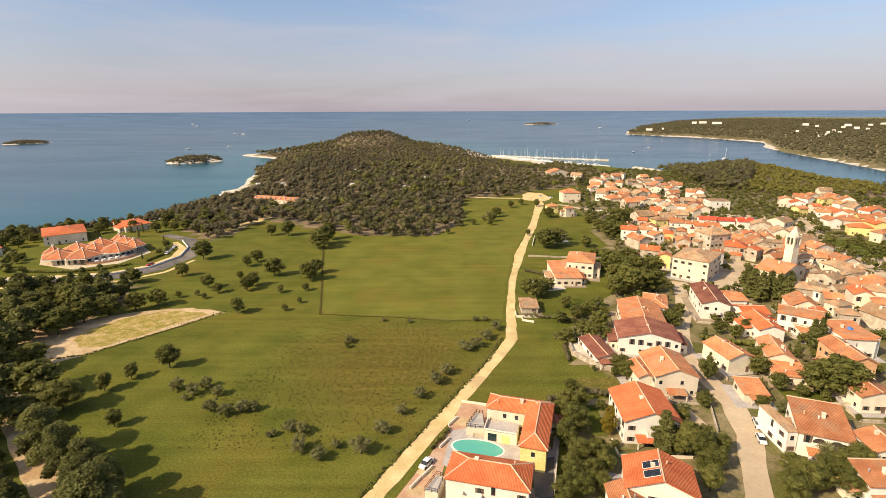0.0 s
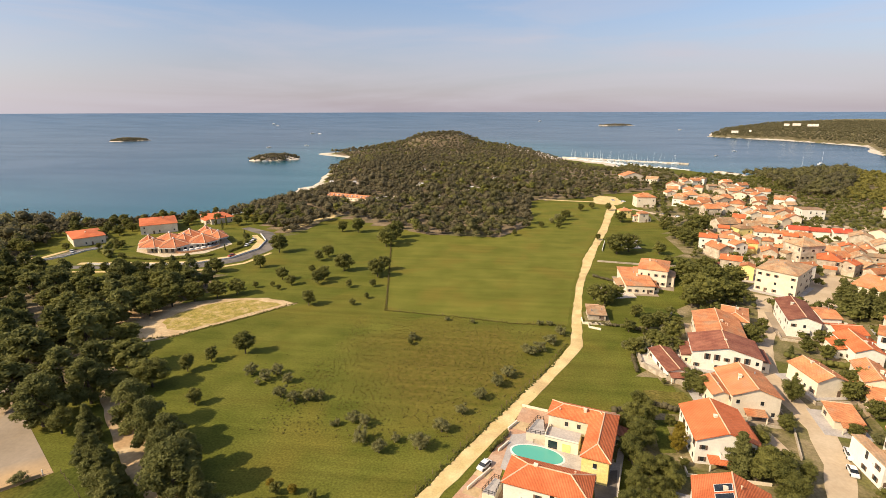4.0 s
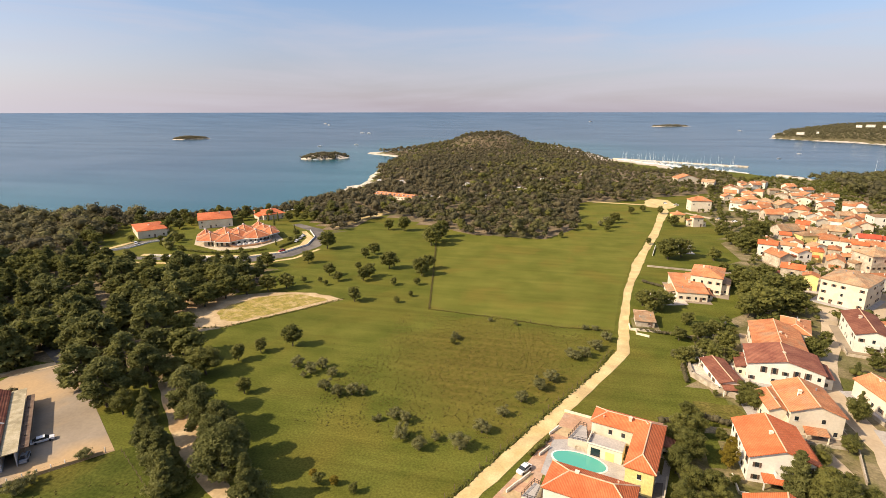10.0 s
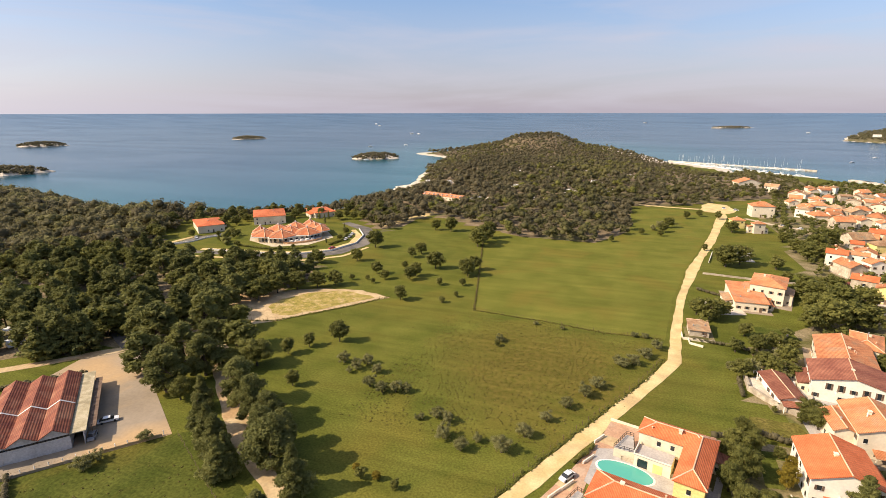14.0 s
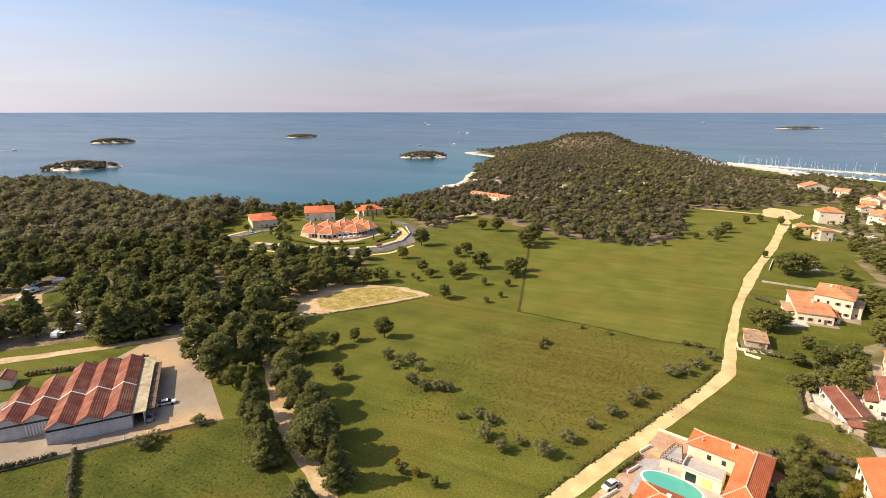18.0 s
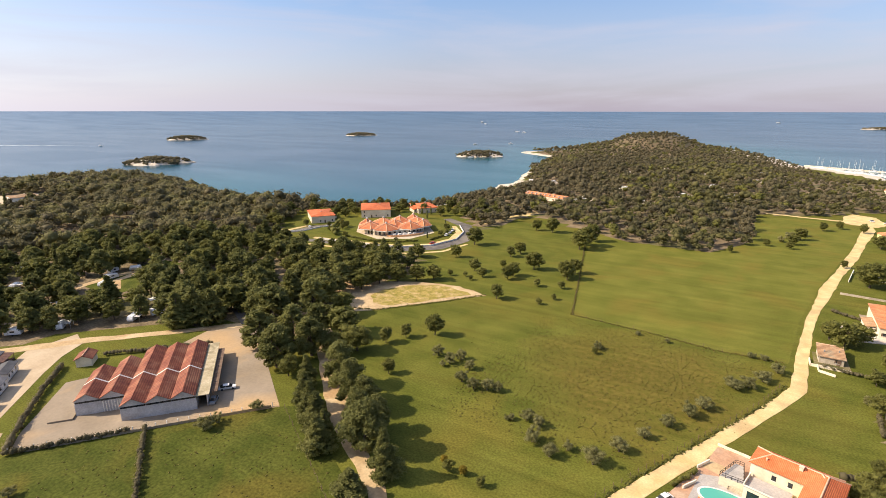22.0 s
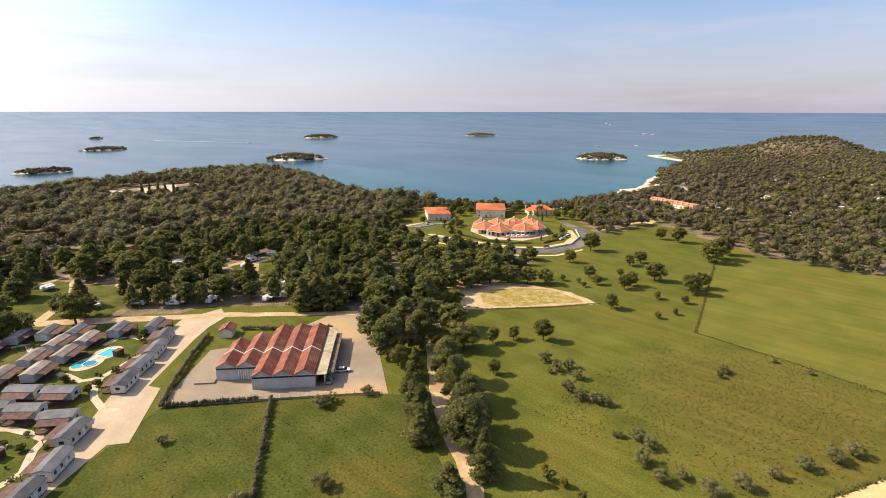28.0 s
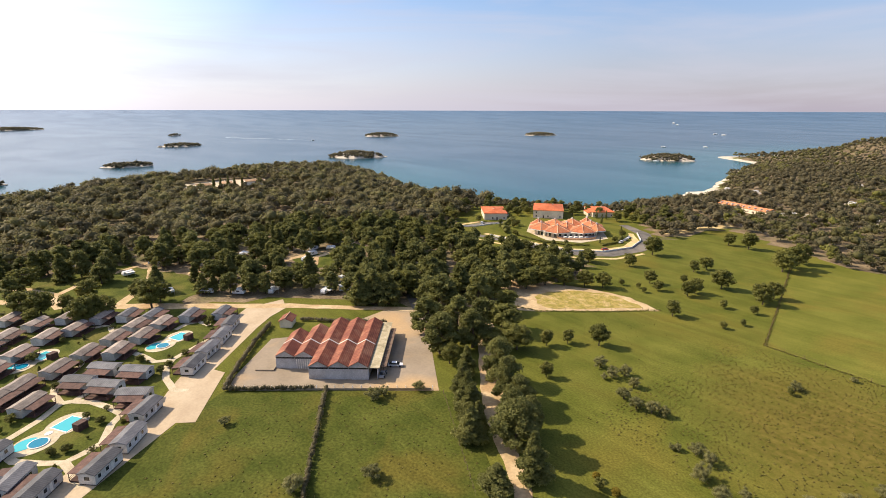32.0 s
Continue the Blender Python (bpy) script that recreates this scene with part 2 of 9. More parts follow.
M = {
    "grass": surface("meadow_grass", (0.088, 0.098, 0.0148), (0.130, 0.130, 0.0228), 13, 0.55, 0.9, 0.5, spec=0.06, stain=(0.142, 0.122, 0.0215), stain_size=30, grain=0.26),
    "grass_dry": surface("dry_meadow", (0.105, 0.100, 0.019), (0.165, 0.132, 0.035), 6, 0.8, 0.9, 0.8, spec=0.06, stain=(0.175, 0.120, 0.035), stain_size=14, grain=0.35),
    "lawn": surface("garden_lawn", (0.058, 0.072, 0.012), (0.110, 0.118, 0.021), 6, 0.6, 0.9, 0.5, spec=0.06, stain=(0.15, 0.13, 0.035), stain_size=20, grain=0.25),
    "meadow_dark": surface("dark_meadow_grass", (0.056, 0.069, 0.011), (0.090, 0.097, 0.018), 9, 0.7, 0.9, 0.6, spec=0.06, stain=(0.115, 0.095, 0.018), stain_size=18, grain=0.3),
    "earth": surface("wood_floor_earth", (0.12, 0.088, 0.048), (0.25, 0.185, 0.105), 8, 1.0, 0.95, 0.6, stain=(0.10, 0.10, 0.028), stain_size=25, grain=0.3),
    "garden": surface("garden_soil", (0.115, 0.100, 0.030), (0.27, 0.21, 0.115), 7, 0.7, 0.95, 0.5, stain=(0.09, 0.10, 0.012), stain_size=13, grain=0.25),
    "path": surface("pale_gravel", (0.55, 0.41, 0.18), (0.69, 0.54, 0.27), 5, 0.5, 0.95, 0.3, spec=0.1, stain=(0.48, 0.34, 0.17), stain_size=12, grain=0.1),
    "road": surface("dusty_concrete_road", (0.44, 0.335, 0.215), (0.54, 0.430, 0.290), 9, 0.8, 0.9, 0.1, stain=(0.42, 0.32, 0.21), stain_size=20, grain=0.06),
    "asphalt": surface("worn_asphalt", (0.10, 0.09, 0.08), (0.17, 0.15, 0.13), 5, 0.5, 0.9, 0.2, stain=(0.22, 0.19, 0.15), stain_size=14),
    "concrete": surface("yard_concrete", (0.262, 0.208, 0.145), (0.330, 0.265, 0.190), 10, 0.9, 0.9, 0.1, stain=(0.50, 0.33, 0.16), stain_size=24, grain=0.06),
    "dirt": surface("ochre_dirt", (0.42, 0.295, 0.15), (0.58, 0.44, 0.255), 6, 0.8, 0.95, 0.4, stain=(0.40, 0.25, 0.12), stain_size=9),
    "lot_grass": surface("sparse_yellow_grass", (0.22, 0.19, 0.03), (0.38, 0.28, 0.08), 3, 0.6, 0.95, 0.5, stain=(0.50, 0.36, 0.17), stain_size=4, grain=0.3),
    "paving": surface("terracotta_paving", (0.42, 0.24, 0.14), (0.52, 0.32, 0.20), 3, 0.5, 0.8, 0.1, stain=(0.5, 0.36, 0.25), stain_size=5),
    "grey_paving": surface("grey_paving", (0.36, 0.33, 0.30), (0.46, 0.42, 0.38), 3, 0.4, 0.8, 0.1),
    "rock": surface("pale_limestone", (0.45, 0.38, 0.29), (0.68, 0.60, 0.48), 5, 0.7, 0.95, 0.6),
    "roof_orange": surface("orange_roof_tiles", (0.46, 0.165, 0.065), (0.62, 0.26, 0.11), 3.5, 0.5, 0.85, 0.4, 0.18, stain=(0.42, 0.24, 0.13), stain_size=5, wave=0.3, wave_depth=0.25),
    "roof_new": surface("bright_roof_tiles", (0.54, 0.130, 0.042), (0.64, 0.185, 0.068), 4, 0.5, 0.8, 0.4, 0.08, wave=0.3, wave_depth=0.2),
    "roof_red": surface("red_roof_tiles", (0.48, 0.07, 0.035), (0.56, 0.11, 0.05), 4, 0.5, 0.8, 0.4, 0.08, wave=0.3, wave_depth=0.2),
    "roof_brown": surface("brown_roof_tiles", (0.22, 0.075, 0.045), (0.33, 0.13, 0.075), 4, 0.5, 0.85, 0.4, 0.15, wave=0.3, wave_depth=0.25),
    "roof_old": surface("weathered_roof_tiles", (0.36, 0.20, 0.10), (0.52, 0.33, 0.18), 3, 0.5, 0.9, 0.5, 0.18, stain=(0.32, 0.26, 0.17), stain_size=4, wave=0.3, wave_depth=0.25),
    "roof_hotel": surface("salmon_hotel_tiles", (0.50, 0.150, 0.060), (0.62, 0.225, 0.095), 3, 0.5, 0.85, 0.4, 0.10, stain=(0.46, 0.20, 0.10), stain_size=4, wave=0.4, wave_depth=0.2),
    "ridge": surface("pale_ridge_mortar", (0.60, 0.36, 0.22), (0.70, 0.46, 0.30), 2, 0.3, 0.9),
    "plaster_white": surface("white_plaster", (0.75, 0.70, 0.575), (0.81, 0.775, 0.66), 5, 0.5, 0.9, 0.0, 0.05, stain=(0.70, 0.65, 0.57), stain_size=4, grain=0.05),
    "plaster_cream": surface("cream_plaster", (0.69, 0.59, 0.43), (0.76, 0.67, 0.51), 5, 0.5, 0.9, 0.0, 0.08, stain=(0.62, 0.53, 0.39), stain_size=4, grain=0.05),
    "plaster_yellow": surface("yellow_plaster", (0.74, 0.58, 0.20), (0.80, 0.66, 0.28), 3, 0.4, 0.9, 0.1, 0.05),
    "plaster_salmon": surface("salmon_plaster", (0.62, 0.33, 0.16), (0.70, 0.40, 0.21), 3, 0.4, 0.9, 0.1, 0.05),
    "stone": surface("old_stone_wall", (0.38, 0.31, 0.22), (0.56, 0.48, 0.36), 1.5, 0.3, 0.95, 0.5, 0.1, stain=(0.33, 0.27, 0.2), stain_size=4),
    "trim": surface("pale_trim", (0.66, 0.63, 0.57), (0.76, 0.73, 0.68), 2, 0.3, 0.7),
    # dark railings; also the shade painted into arches and belfry
    "shutter": surface("dark_rails_and_shaded_openings", (0.035, 0.03, 0.025), (0.07, 0.055, 0.04), 1, 0.2, 0.7),
    "glass": surface("window_glass", (0.015, 0.018, 0.02), (0.03, 0.035, 0.04), 2, 0.5, 0.08, spec=0.6),
    "wood": surface("grey_brown_timber", (0.12, 0.075, 0.05), (0.2, 0.135, 0.09), 1.0, 0.15, 0.8, 0.2),
    "bark": surface("tree_bark", (0.06, 0.045, 0.03), (0.13, 0.10, 0.07), 0.6, 0.12, 0.95, 0.6),
    "metal": surface("painted_metal", (0.35, 0.35, 0.35), (0.5, 0.5, 0.5), 1, 0.2, 0.5, metal=0.6),
    "pine": foliage("pine_needles", (0.066, 0.076, 0.024), (0.245, 0.240, 0.074)),
    "oak": foliage("broad_leaves", (0.068, 0.077, 0.021), (0.232, 0.224, 0.058)),
    "olive": foliage("olive_leaves", (0.110, 0.114, 0.040), (0.300, 0.280, 0.115)),
    "tuft": foliage("dry_grass_tufts", (0.120, 0.112, 0.026), (0.225, 0.190, 0.058)),
    "maquis": foliage("evergreen_scrub", (0.068, 0.063, 0.036), (0.215, 0.182, 0.098)),
    "wood_green": foliage("dull_green_leaves", (0.066, 0.068, 0.027), (0.215, 0.196, 0.076)),
    "wood_pine": foliage("dull_pine_needles", (0.056, 0.056, 0.030), (0.185, 0.165, 0.084)),
    # distance haze put into the leaf colour: paler and greyer
    "grove": foliage("haze_paled_grove_leaves", (0.098, 0.093, 0.045), (0.285, 0.246, 0.116)),
    "light_grove": foliage("grey_green_grove_leaves", (0.090, 0.093, 0.038), (0.270, 0.245, 0.098)),
    "yellow_grove": foliage("yellow_green_leaves", (0.120, 0.118, 0.028), (0.265, 0.235, 0.060)),
    "yellow_tree": foliage("yellowing_leaves", (0.16, 0.13, 0.02), (0.30, 0.22, 0.03)),
    "sea": water("sea_water", (0.006, 0.043, 0.075), (0.008, 0.095, 0.105), 0.22, 0.10, 5.0),
}


M["sand"] = surface("beige_paving", (0.46, 0.38, 0.25), (0.60, 0.51, 0.36), 3, 0.4, 0.9, 0.1)


def dry_patch(m, centre, radius, colours):
    """Blend a dry, weedy patch with ragged edges into a meadow."""
    n, l = m.node_tree.nodes, m.node_tree.links
    shader = n["Principled BSDF"]
    old = shader.inputs["Base Color"].links[0].from_socket
    geo = n.new("ShaderNodeNewGeometry")
    dist = n.new("ShaderNodeVectorMath")
    dist.operation = "DISTANCE"
    dist.inputs[1].default_value = centre
    l.new(geo.outputs["Position"], dist.inputs[0])
    noises = []
    for scale in (0.05, 0.6):
        t = n.new("ShaderNodeTexNoise")
        t.inputs["Scale"].default_value, t.inputs["Detail"].default_value = scale, 5.0
        l.new(geo.outputs["Position"], t.inputs["Vector"])
        noises.append(t.outputs["Fac"])
    edge = n.new("ShaderNodeMath")
    edge.operation = "MULTIPLY_ADD"
    edge.inputs[1].default_value = radius * 1.6
    l.new(noises[0], edge.inputs[0])
    l.new(dist.outputs["Value"], edge.inputs[2])
    fade = n.new("ShaderNodeMapRange")
    for key, v in zip(("From Min", "From Max", "To Min", "To Max"), (radius * 1.3, radius * 2.1, 0.85, 0.0)):
        fade.inputs[key].default_value = v
    l.new(edge.outputs["Value"], fade.inputs["Value"])
    tint = n.new("ShaderNodeMix")
    tint.data_type = "RGBA"
    tint.inputs["A"].default_value, tint.inputs["B"].default_value = (*colours[0], 1), (*colours[1], 1)
    ramp = n.new("ShaderNodeMapRange")
    ramp.inputs["From Min"].default_value, ramp.inputs["From Max"].default_value = 0.35, 0.65
    l.new(noises[1], ramp.inputs["Value"])
    l.new(ramp.outputs["Result"], tint.inputs["Factor"])
    mix = n.new("ShaderNodeMix")
    mix.data_type = "RGBA"
    l.new(fade.outputs["Result"], mix.inputs["Factor"])
    l.new(old, mix.inputs["A"])
    l.new(tint.outputs["Result"], mix.inputs["B"])
    l.new(mix.outputs["Result"], shader.inputs["Base Color"])


dry_patch(M["grass"], (-16, 152, 0), 34, ((0.094, 0.083, 0.013), (0.158, 0.119, 0.027)))


def mown_streaks(m, turn, depth):
    """Faint long streaks that mowing leaves in a meadow."""
    n, l = m.node_tree.nodes, m.node_tree.links
    shader = n["Principled BSDF"]
    old = shader.inputs["Base Color"].links[0].from_socket
    geo, lay, tex = n.new("ShaderNodeNewGeometry"), n.new("ShaderNodeMapping"), n.new("ShaderNodeTexNoise")
    lay.inputs["Rotation"].default_value, lay.inputs["Scale"].default_value = (0, 0, radians(turn)), (0.016, 0.30, 0.1)
    tex.inputs["Scale"].default_value, tex.inputs["Detail"].default_value = 1.0, 5.0
    l.new(geo.outputs["Position"], lay.inputs["Vector"])
    l.new(lay.outputs["Vector"], tex.inputs["Vector"])
    mix = n.new("ShaderNodeMix")
    mix.data_type, mix.blend_type = "RGBA", "MULTIPLY"
    mix.inputs["Factor"].default_value = 1.0
    l.new(old, mix.inputs["A"])
    l.new(span_grey(n, l, tex.outputs["Fac"], 1 - depth, 1 + depth), mix.inputs["B"])
    l.new(mix.outputs["Result"], shader.inputs["Base Color"])


mown_streaks(M["grass"], 4, 0.12)
mown_streaks(M["meadow_dark"], 40, 0.10)


# ---- mesh helpers ----
def mesh_of(name, verts, faces, material=None, attribute=None):
    """A mesh from numpy vertices and a list of faces, or an array of triangles."""
    me = bpy.data.meshes.new(name)
    me.from_pydata([tuple(v) for v in verts] if not isinstance(verts, np.ndarray) else verts.tolist(), [], faces if isinstance(faces, list) else faces.tolist())
    if material:
        me.materials.append(M[material] if isinstance(material, str) else material)
    me.update()
    return me


def big_mesh(name, verts, tris, material):
    """The same for many triangles."""
    me = bpy.data.meshes.new(name)
    verts, tris = np.asarray(verts, np.float32), np.asarray(tris, np.int32)
    me.vertices.add(len(verts))
    me.vertices.foreach_set("co", verts.ravel())
    me.loops.add(tris.size)
    me.loops.foreach_set("vertex_index", tris.ravel())
    me.polygons.add(len(tris))
    me.polygons.foreach_set("loop_start", np.arange(0, tris.size, 3, dtype=np.int32))
    me.polygons.foreach_set("use_smooth", np.ones(len(tris), bool))
    me.materials.append(M[material])
    me.update(calc_edges=True)
    return me


def thing(name, data, label, category, group="", kind="", at=None):
    ob = new(name, data)
    if at is not None:
        ob.matrix_world = at
    return tagged(ob, label, category, group, kind)


def part(name, me, parent, label="", at=None):
    ob = new(name, me)
    ob.parent = parent
    if at is not None:
        ob.matrix_basis = at
    return tagged(ob, label)


class Shape:
    """Collects boxes, prisms and loose faces of one mesh."""

    def __init__(self):
        self.v, self.f = [], []

    def face(self, *pts):
        k = len(self.v)
        self.v += [tuple(p) for p in pts]
        self.f.append(tuple(range(k, k + len(pts))))
        return self

    def box(self, x0, y0, z0, x1, y1, z1):
        k = len(self.v)
        self.v += [(x, y, z) for z in (z0, z1) for x, y in ((x0, y0), (x1, y0), (x1, y1), (x0, y1))]
        self.f += [tuple(k + i for i in q) for q in ((3, 2, 1, 0), (4, 5, 6, 7), (0, 1, 5, 4), (1, 2, 6, 5), (2, 3, 7, 6), (3, 0, 4, 7))]
        return self

    def prism(self, outline, z0, z1):
        k, n = len(self.v), len(outline)
        self.v += [(x, y, z0) for x, y in outline] + [(x, y, z1) for x, y in outline]
        self.f += [tuple(range(k + n, k + 2 * n)), tuple(reversed(range(k, k + n)))]
        self.f += [(k + i, k + (i + 1) % n, k + n + (i + 1) % n, k + n + i) for i in range(n)]
        return self

    def tube(self, a, b, ra, rb, sides=7):
        a, b = Vector(a), Vector(b)
        q = (b - a).to_track_quat("Z", "Y")
        k = len(self.v)
        for c, r in ((a, ra), (b, rb)):
            for i in range(sides):
                w = 2 * math.pi * i / sides
                self.v.append(tuple(c + q @ Vector((r * math.cos(w), r * math.sin(w), 0))))
        self.f += [(k + i, k + (i + 1) % sides, k + sides + (i + 1) % sides, k + sides + i) for i in range(sides)]
        self.f += [tuple(reversed(range(k, k + sides))), tuple(range(k + sides, k + 2 * sides))]
        return self

    def mesh(self, name, material):
        me = mesh_of(name, self.v, self.f, material)
        bm = bmesh.new()
        bm.from_mesh(me)
        bmesh.ops.recalc_face_normals(bm, faces=bm.faces)
        bm.to_mesh(me)
        bm.free()
        return me


# ---- land and sea ----
SEA = -20.0
COAST = [(-1200, -900), (-800, -400), (-640, -60), (-655, -4), (-700, 45), (-729, 102), (-744, 169), (-752, 280), (-725, 396), (-640, 430),
         (-540, 400), (-430, 372), (-350, 392), (-285, 432), (-262, 540), (-279, 650), (-262, 672), (-300, 800), (-322, 850), (-336, 950),
         (-345, 1080), (-455, 1190), (-462, 1215), (-400, 1260), (-390, 1450), (-320, 1640), (-150, 1700), (-20, 1560), (60, 1300), (113, 1150),
         (170, 1090), (200, 960), (250, 900), (325, 800), (330, 765), (352, 770), (356, 860), (470, 850), (545, 760), (515, 600)]
COAST_EAST = [(700, 480), (1300, 300), (1300, -900)]


def shore_distance(px, py, outline):
    """Metres inside (plus) or outside (minus) of an outline."""
    best, inside = np.full(px.shape, 1e9), np.zeros(px.shape, bool)
    for (ax, ay), (bx, by) in zip(outline, outline[1:] + outline[:1]):
        ex, ey = bx - ax, by - ay
        s = np.clip(((px - ax) * ex + (py - ay) * ey) / (ex * ex + ey * ey), 0, 1)
        best = np.minimum(best, np.hypot(px - ax - s * ex, py - ay - s * ey))
        cross = (ay > py) != (by > py)
        inside ^= cross & (px < ax + (py - ay) * ex / (ey if ey else 1e-9))
    return np.where(inside, best, -best)


def land_height(px, py):
    wob = 4 * np.sin(px / 23.0 + np.cos(py / 31.0)) + 3 * np.sin(py / 17.0 + px / 41.0) + 6 * np.sin(px / 67.0 - py / 53.0)
    d = shore_distance(px, py, COAST + COAST_EAST)
    d = d + wob * np.clip(1 - np.abs(d) / 80, 0, 1)
    gentle = np.clip((py - 600) / 200, 0, 1) * np.clip((px + 130) / 150, 0, 1) * np.clip((185 - px) / 40, 0, 1)
    s = np.clip(d / (95 + 160 * gentle), 0, 1)
    z = np.where(d < 0, np.maximum(SEA + 0.12 * d - 0.2, -32), SEA + 1.0 * np.clip(d / 4, 0, 1) + (19.0 - 10.0 * np.clip((py - 720) / 300, 0, 1)) * s * s * (3 - 2 * s))
    hill = 26 * np.exp(-(((px + 200) / 100) ** 2 + ((py - 1440) / 170) ** 2) ** 2.2)
    return z + hill * np.clip(d / 150, 0, 1)



def inside(outline, px, py):
    return shore_distance(np.asarray(px, float), np.asarray(py, float), list(outline)) > 0


NEAR_CAMP = [(-262, -9), (-228, 45), (-205, 84), (-165, 120), (-156, 128), (-127, 112), (-98, 88), (-86, 100), (-120, 146), (-150, 158), (-135, 205), (-150, 236), (-199, 206), (-262, 220), (-330, 160), (-330, -20)]
TOWN = [(44, 176), (44, 150), (52, 138), (30, 112), (30, 88), (60, 66), (130, 80), (190, 140), (260, 230), (330, 330), (400, 430), (330, 620), (250, 700), (190, 640), (150, 560), (112, 470), (110, 380), (96, 290), (84, 230)]
CAMP_WOOD = [(-330, -60), (-330, 160), (-262, 222), (-282, 260), (-320, 300), (-330, 380), (-420, 362), (-530, 385), (-640, 420), (-715, 385), (-742, 280), (-734, 169), (-719, 102), (-690, 45), (-645, -4), (-630, -60), (-500, -160)]
HEADLAND = [(-145, 314), (-135, 375), (-104, 362), (-85, 346), (-54, 324), (-7, 322), (14, 361), (16, 470), (60, 486), (96, 520), (160, 560), (190, 610), (215, 680), (200, 760), (170, 860), (120, 960), (95, 1080), (100, 1140), (55, 1290), (-25, 1540), (-150, 1680), (-312, 1620), (-380, 1450), (-390, 1265), (-440, 1205), (-335, 1085), (-326, 950), (-312, 850), (-290, 800), (-258, 690), (-256, 545), (-272, 440), (-215, 390), (-180, 350)]
EAST_WOOD = [(340, 790), (356, 860), (400, 850), (466, 842), (538, 758), (520, 640), (508, 602), (420, 470), (330, 480), (270, 520), (282, 600), (322, 700)]

CLEARINGS = [(-232, 640), (-205, 700), (-180, 760), (-250, 760), (-120, 700), (-60, 640), (-150, 840), (-215, 880), (-90, 820), (-30, 760), (-20, 620), (-100, 560), (-180, 570), (-225, 560), (20, 690), (-270, 900), (-140, 940), (-60, 930), (30, 820), (-240, 1000), (-170, 1060), (-40, 540), (-120, 470), (0, 560), (-70, 480), (50, 760), (-200, 480)]


def ground_z(x, y):
    return float(land_height(np.array([float(x)]), np.array([float(y)]))[0])


def grid_land(name, x0, x1, y0, y1, step, height, material):
    xs, ys = np.arange(x0, x1 + step, step), np.arange(y0, y1 + step, step)
    gx, gy = np.meshgrid(xs, ys)
    gz = height(gx.ravel(), gy.ravel())
    verts = np.stack([gx.ravel(), gy.ravel(), gz], 1)
    nx = len(xs)
    i = (np.arange(len(ys) - 1)[:, None] * nx + np.arange(nx - 1)[None]).ravel()
    tris = np.concatenate([np.stack([i, i + 1, i + nx + 1], 1), np.stack([i, i + nx + 1, i + nx], 1)])
    keep = gz[tris].max(1) > SEA - 6
    me = big_mesh(name, verts, tris[keep], material)
    me.polygons.foreach_set("use_smooth", np.ones(len(me.polygons), bool))
    return me


land_me = grid_land("ground", -1000, 1300, -880, 1760, 10, land_height, "grass")
for key in ("earth", "rock", "garden"):
    land_me.materials.append(M[key])
mid = np.zeros(len(land_me.polygons) * 3, np.float32)
land_me.polygons.foreach_get("center", mid)
mid = mid.reshape(-1, 3).astype(float)
slot = np.zeros(len(mid), np.int32)
for outline in (CAMP_WOOD, NEAR_CAMP, HEADLAND, EAST_WOOD):
    slot[inside(outline, mid[:, 0], mid[:, 1])] = 1
slot[(mid[:, 0] > -128) & (mid[:, 1] < 240)] = 0
slot[(slot == 0) & inside(TOWN, mid[:, 0], mid[:, 1])] = 3
slot[mid[:, 2] < SEA + 1.7] = 2
for cx, cy in CLEARINGS:
    slot[np.hypot(mid[:, 0] - cx, mid[:, 1] - cy) < 7.5] = 2
slot[(np.hypot((mid[:, 0] + 252) / 34, (mid[:, 1] - 645) / 38) < 1)] = 2
slot[(np.hypot(mid[:, 0] + 276, mid[:, 1] - 655) < 34) & (mid[:, 2] < SEA + 5)] = 2
slot[(np.hypot(mid[:, 0] + 452, mid[:, 1] - 1200) < 30) & (mid[:, 2] < SEA + 6)] = 2
land_me.polygons.foreach_set("material_index", slot)
thing("ground", land_me, "green and brown coastal land, meadows and wood floor", "ground", kind="structure")

FAR_COAST = [(746, 2147), (830, 1990), (903, 1912), (986, 1605), (880, 1400), (796, 1224), (765, 1000), (725, 840), (850, 640), (2600, 500), (3900, 1200), (3400, 2700), (1800, 3700), (1000, 2700)]


def sea_level(r):
    """The sea sheet follows the eye's horizon far out."""
    return SEA + 85 * np.clip((r - 2200) / 2700, 0, 1) ** 2


def far_height(px, py):
    d = shore_distance(px, py, FAR_COAST) + 14 * np.sin(px / 60.0) * np.cos(py / 75.0)
    s = np.clip(d / 260, 0, 1)
    return sea_level(np.hypot(px, py)) + np.where(d < 0, np.maximum(0.12 * d, -14), 2.0 * np.clip(d / 10, 0, 1) + 16 * s)


far_me = grid_land("far_headland", 680, 3400, 560, 3300, 20, far_height, "garden")
far_me.materials.append(M["rock"])
mid = np.zeros(len(far_me.polygons) * 3, np.float32)
far_me.polygons.foreach_get("center", mid)
mid = mid.reshape(-1, 3).astype(float)
far_me.polygons.foreach_set("material_index", (shore_distance(mid[:, 0], mid[:, 1], FAR_COAST) < 5).astype(np.int32))
thing("far_headland", far_me, "low wooded headland across the channel", "headland", kind="structure")

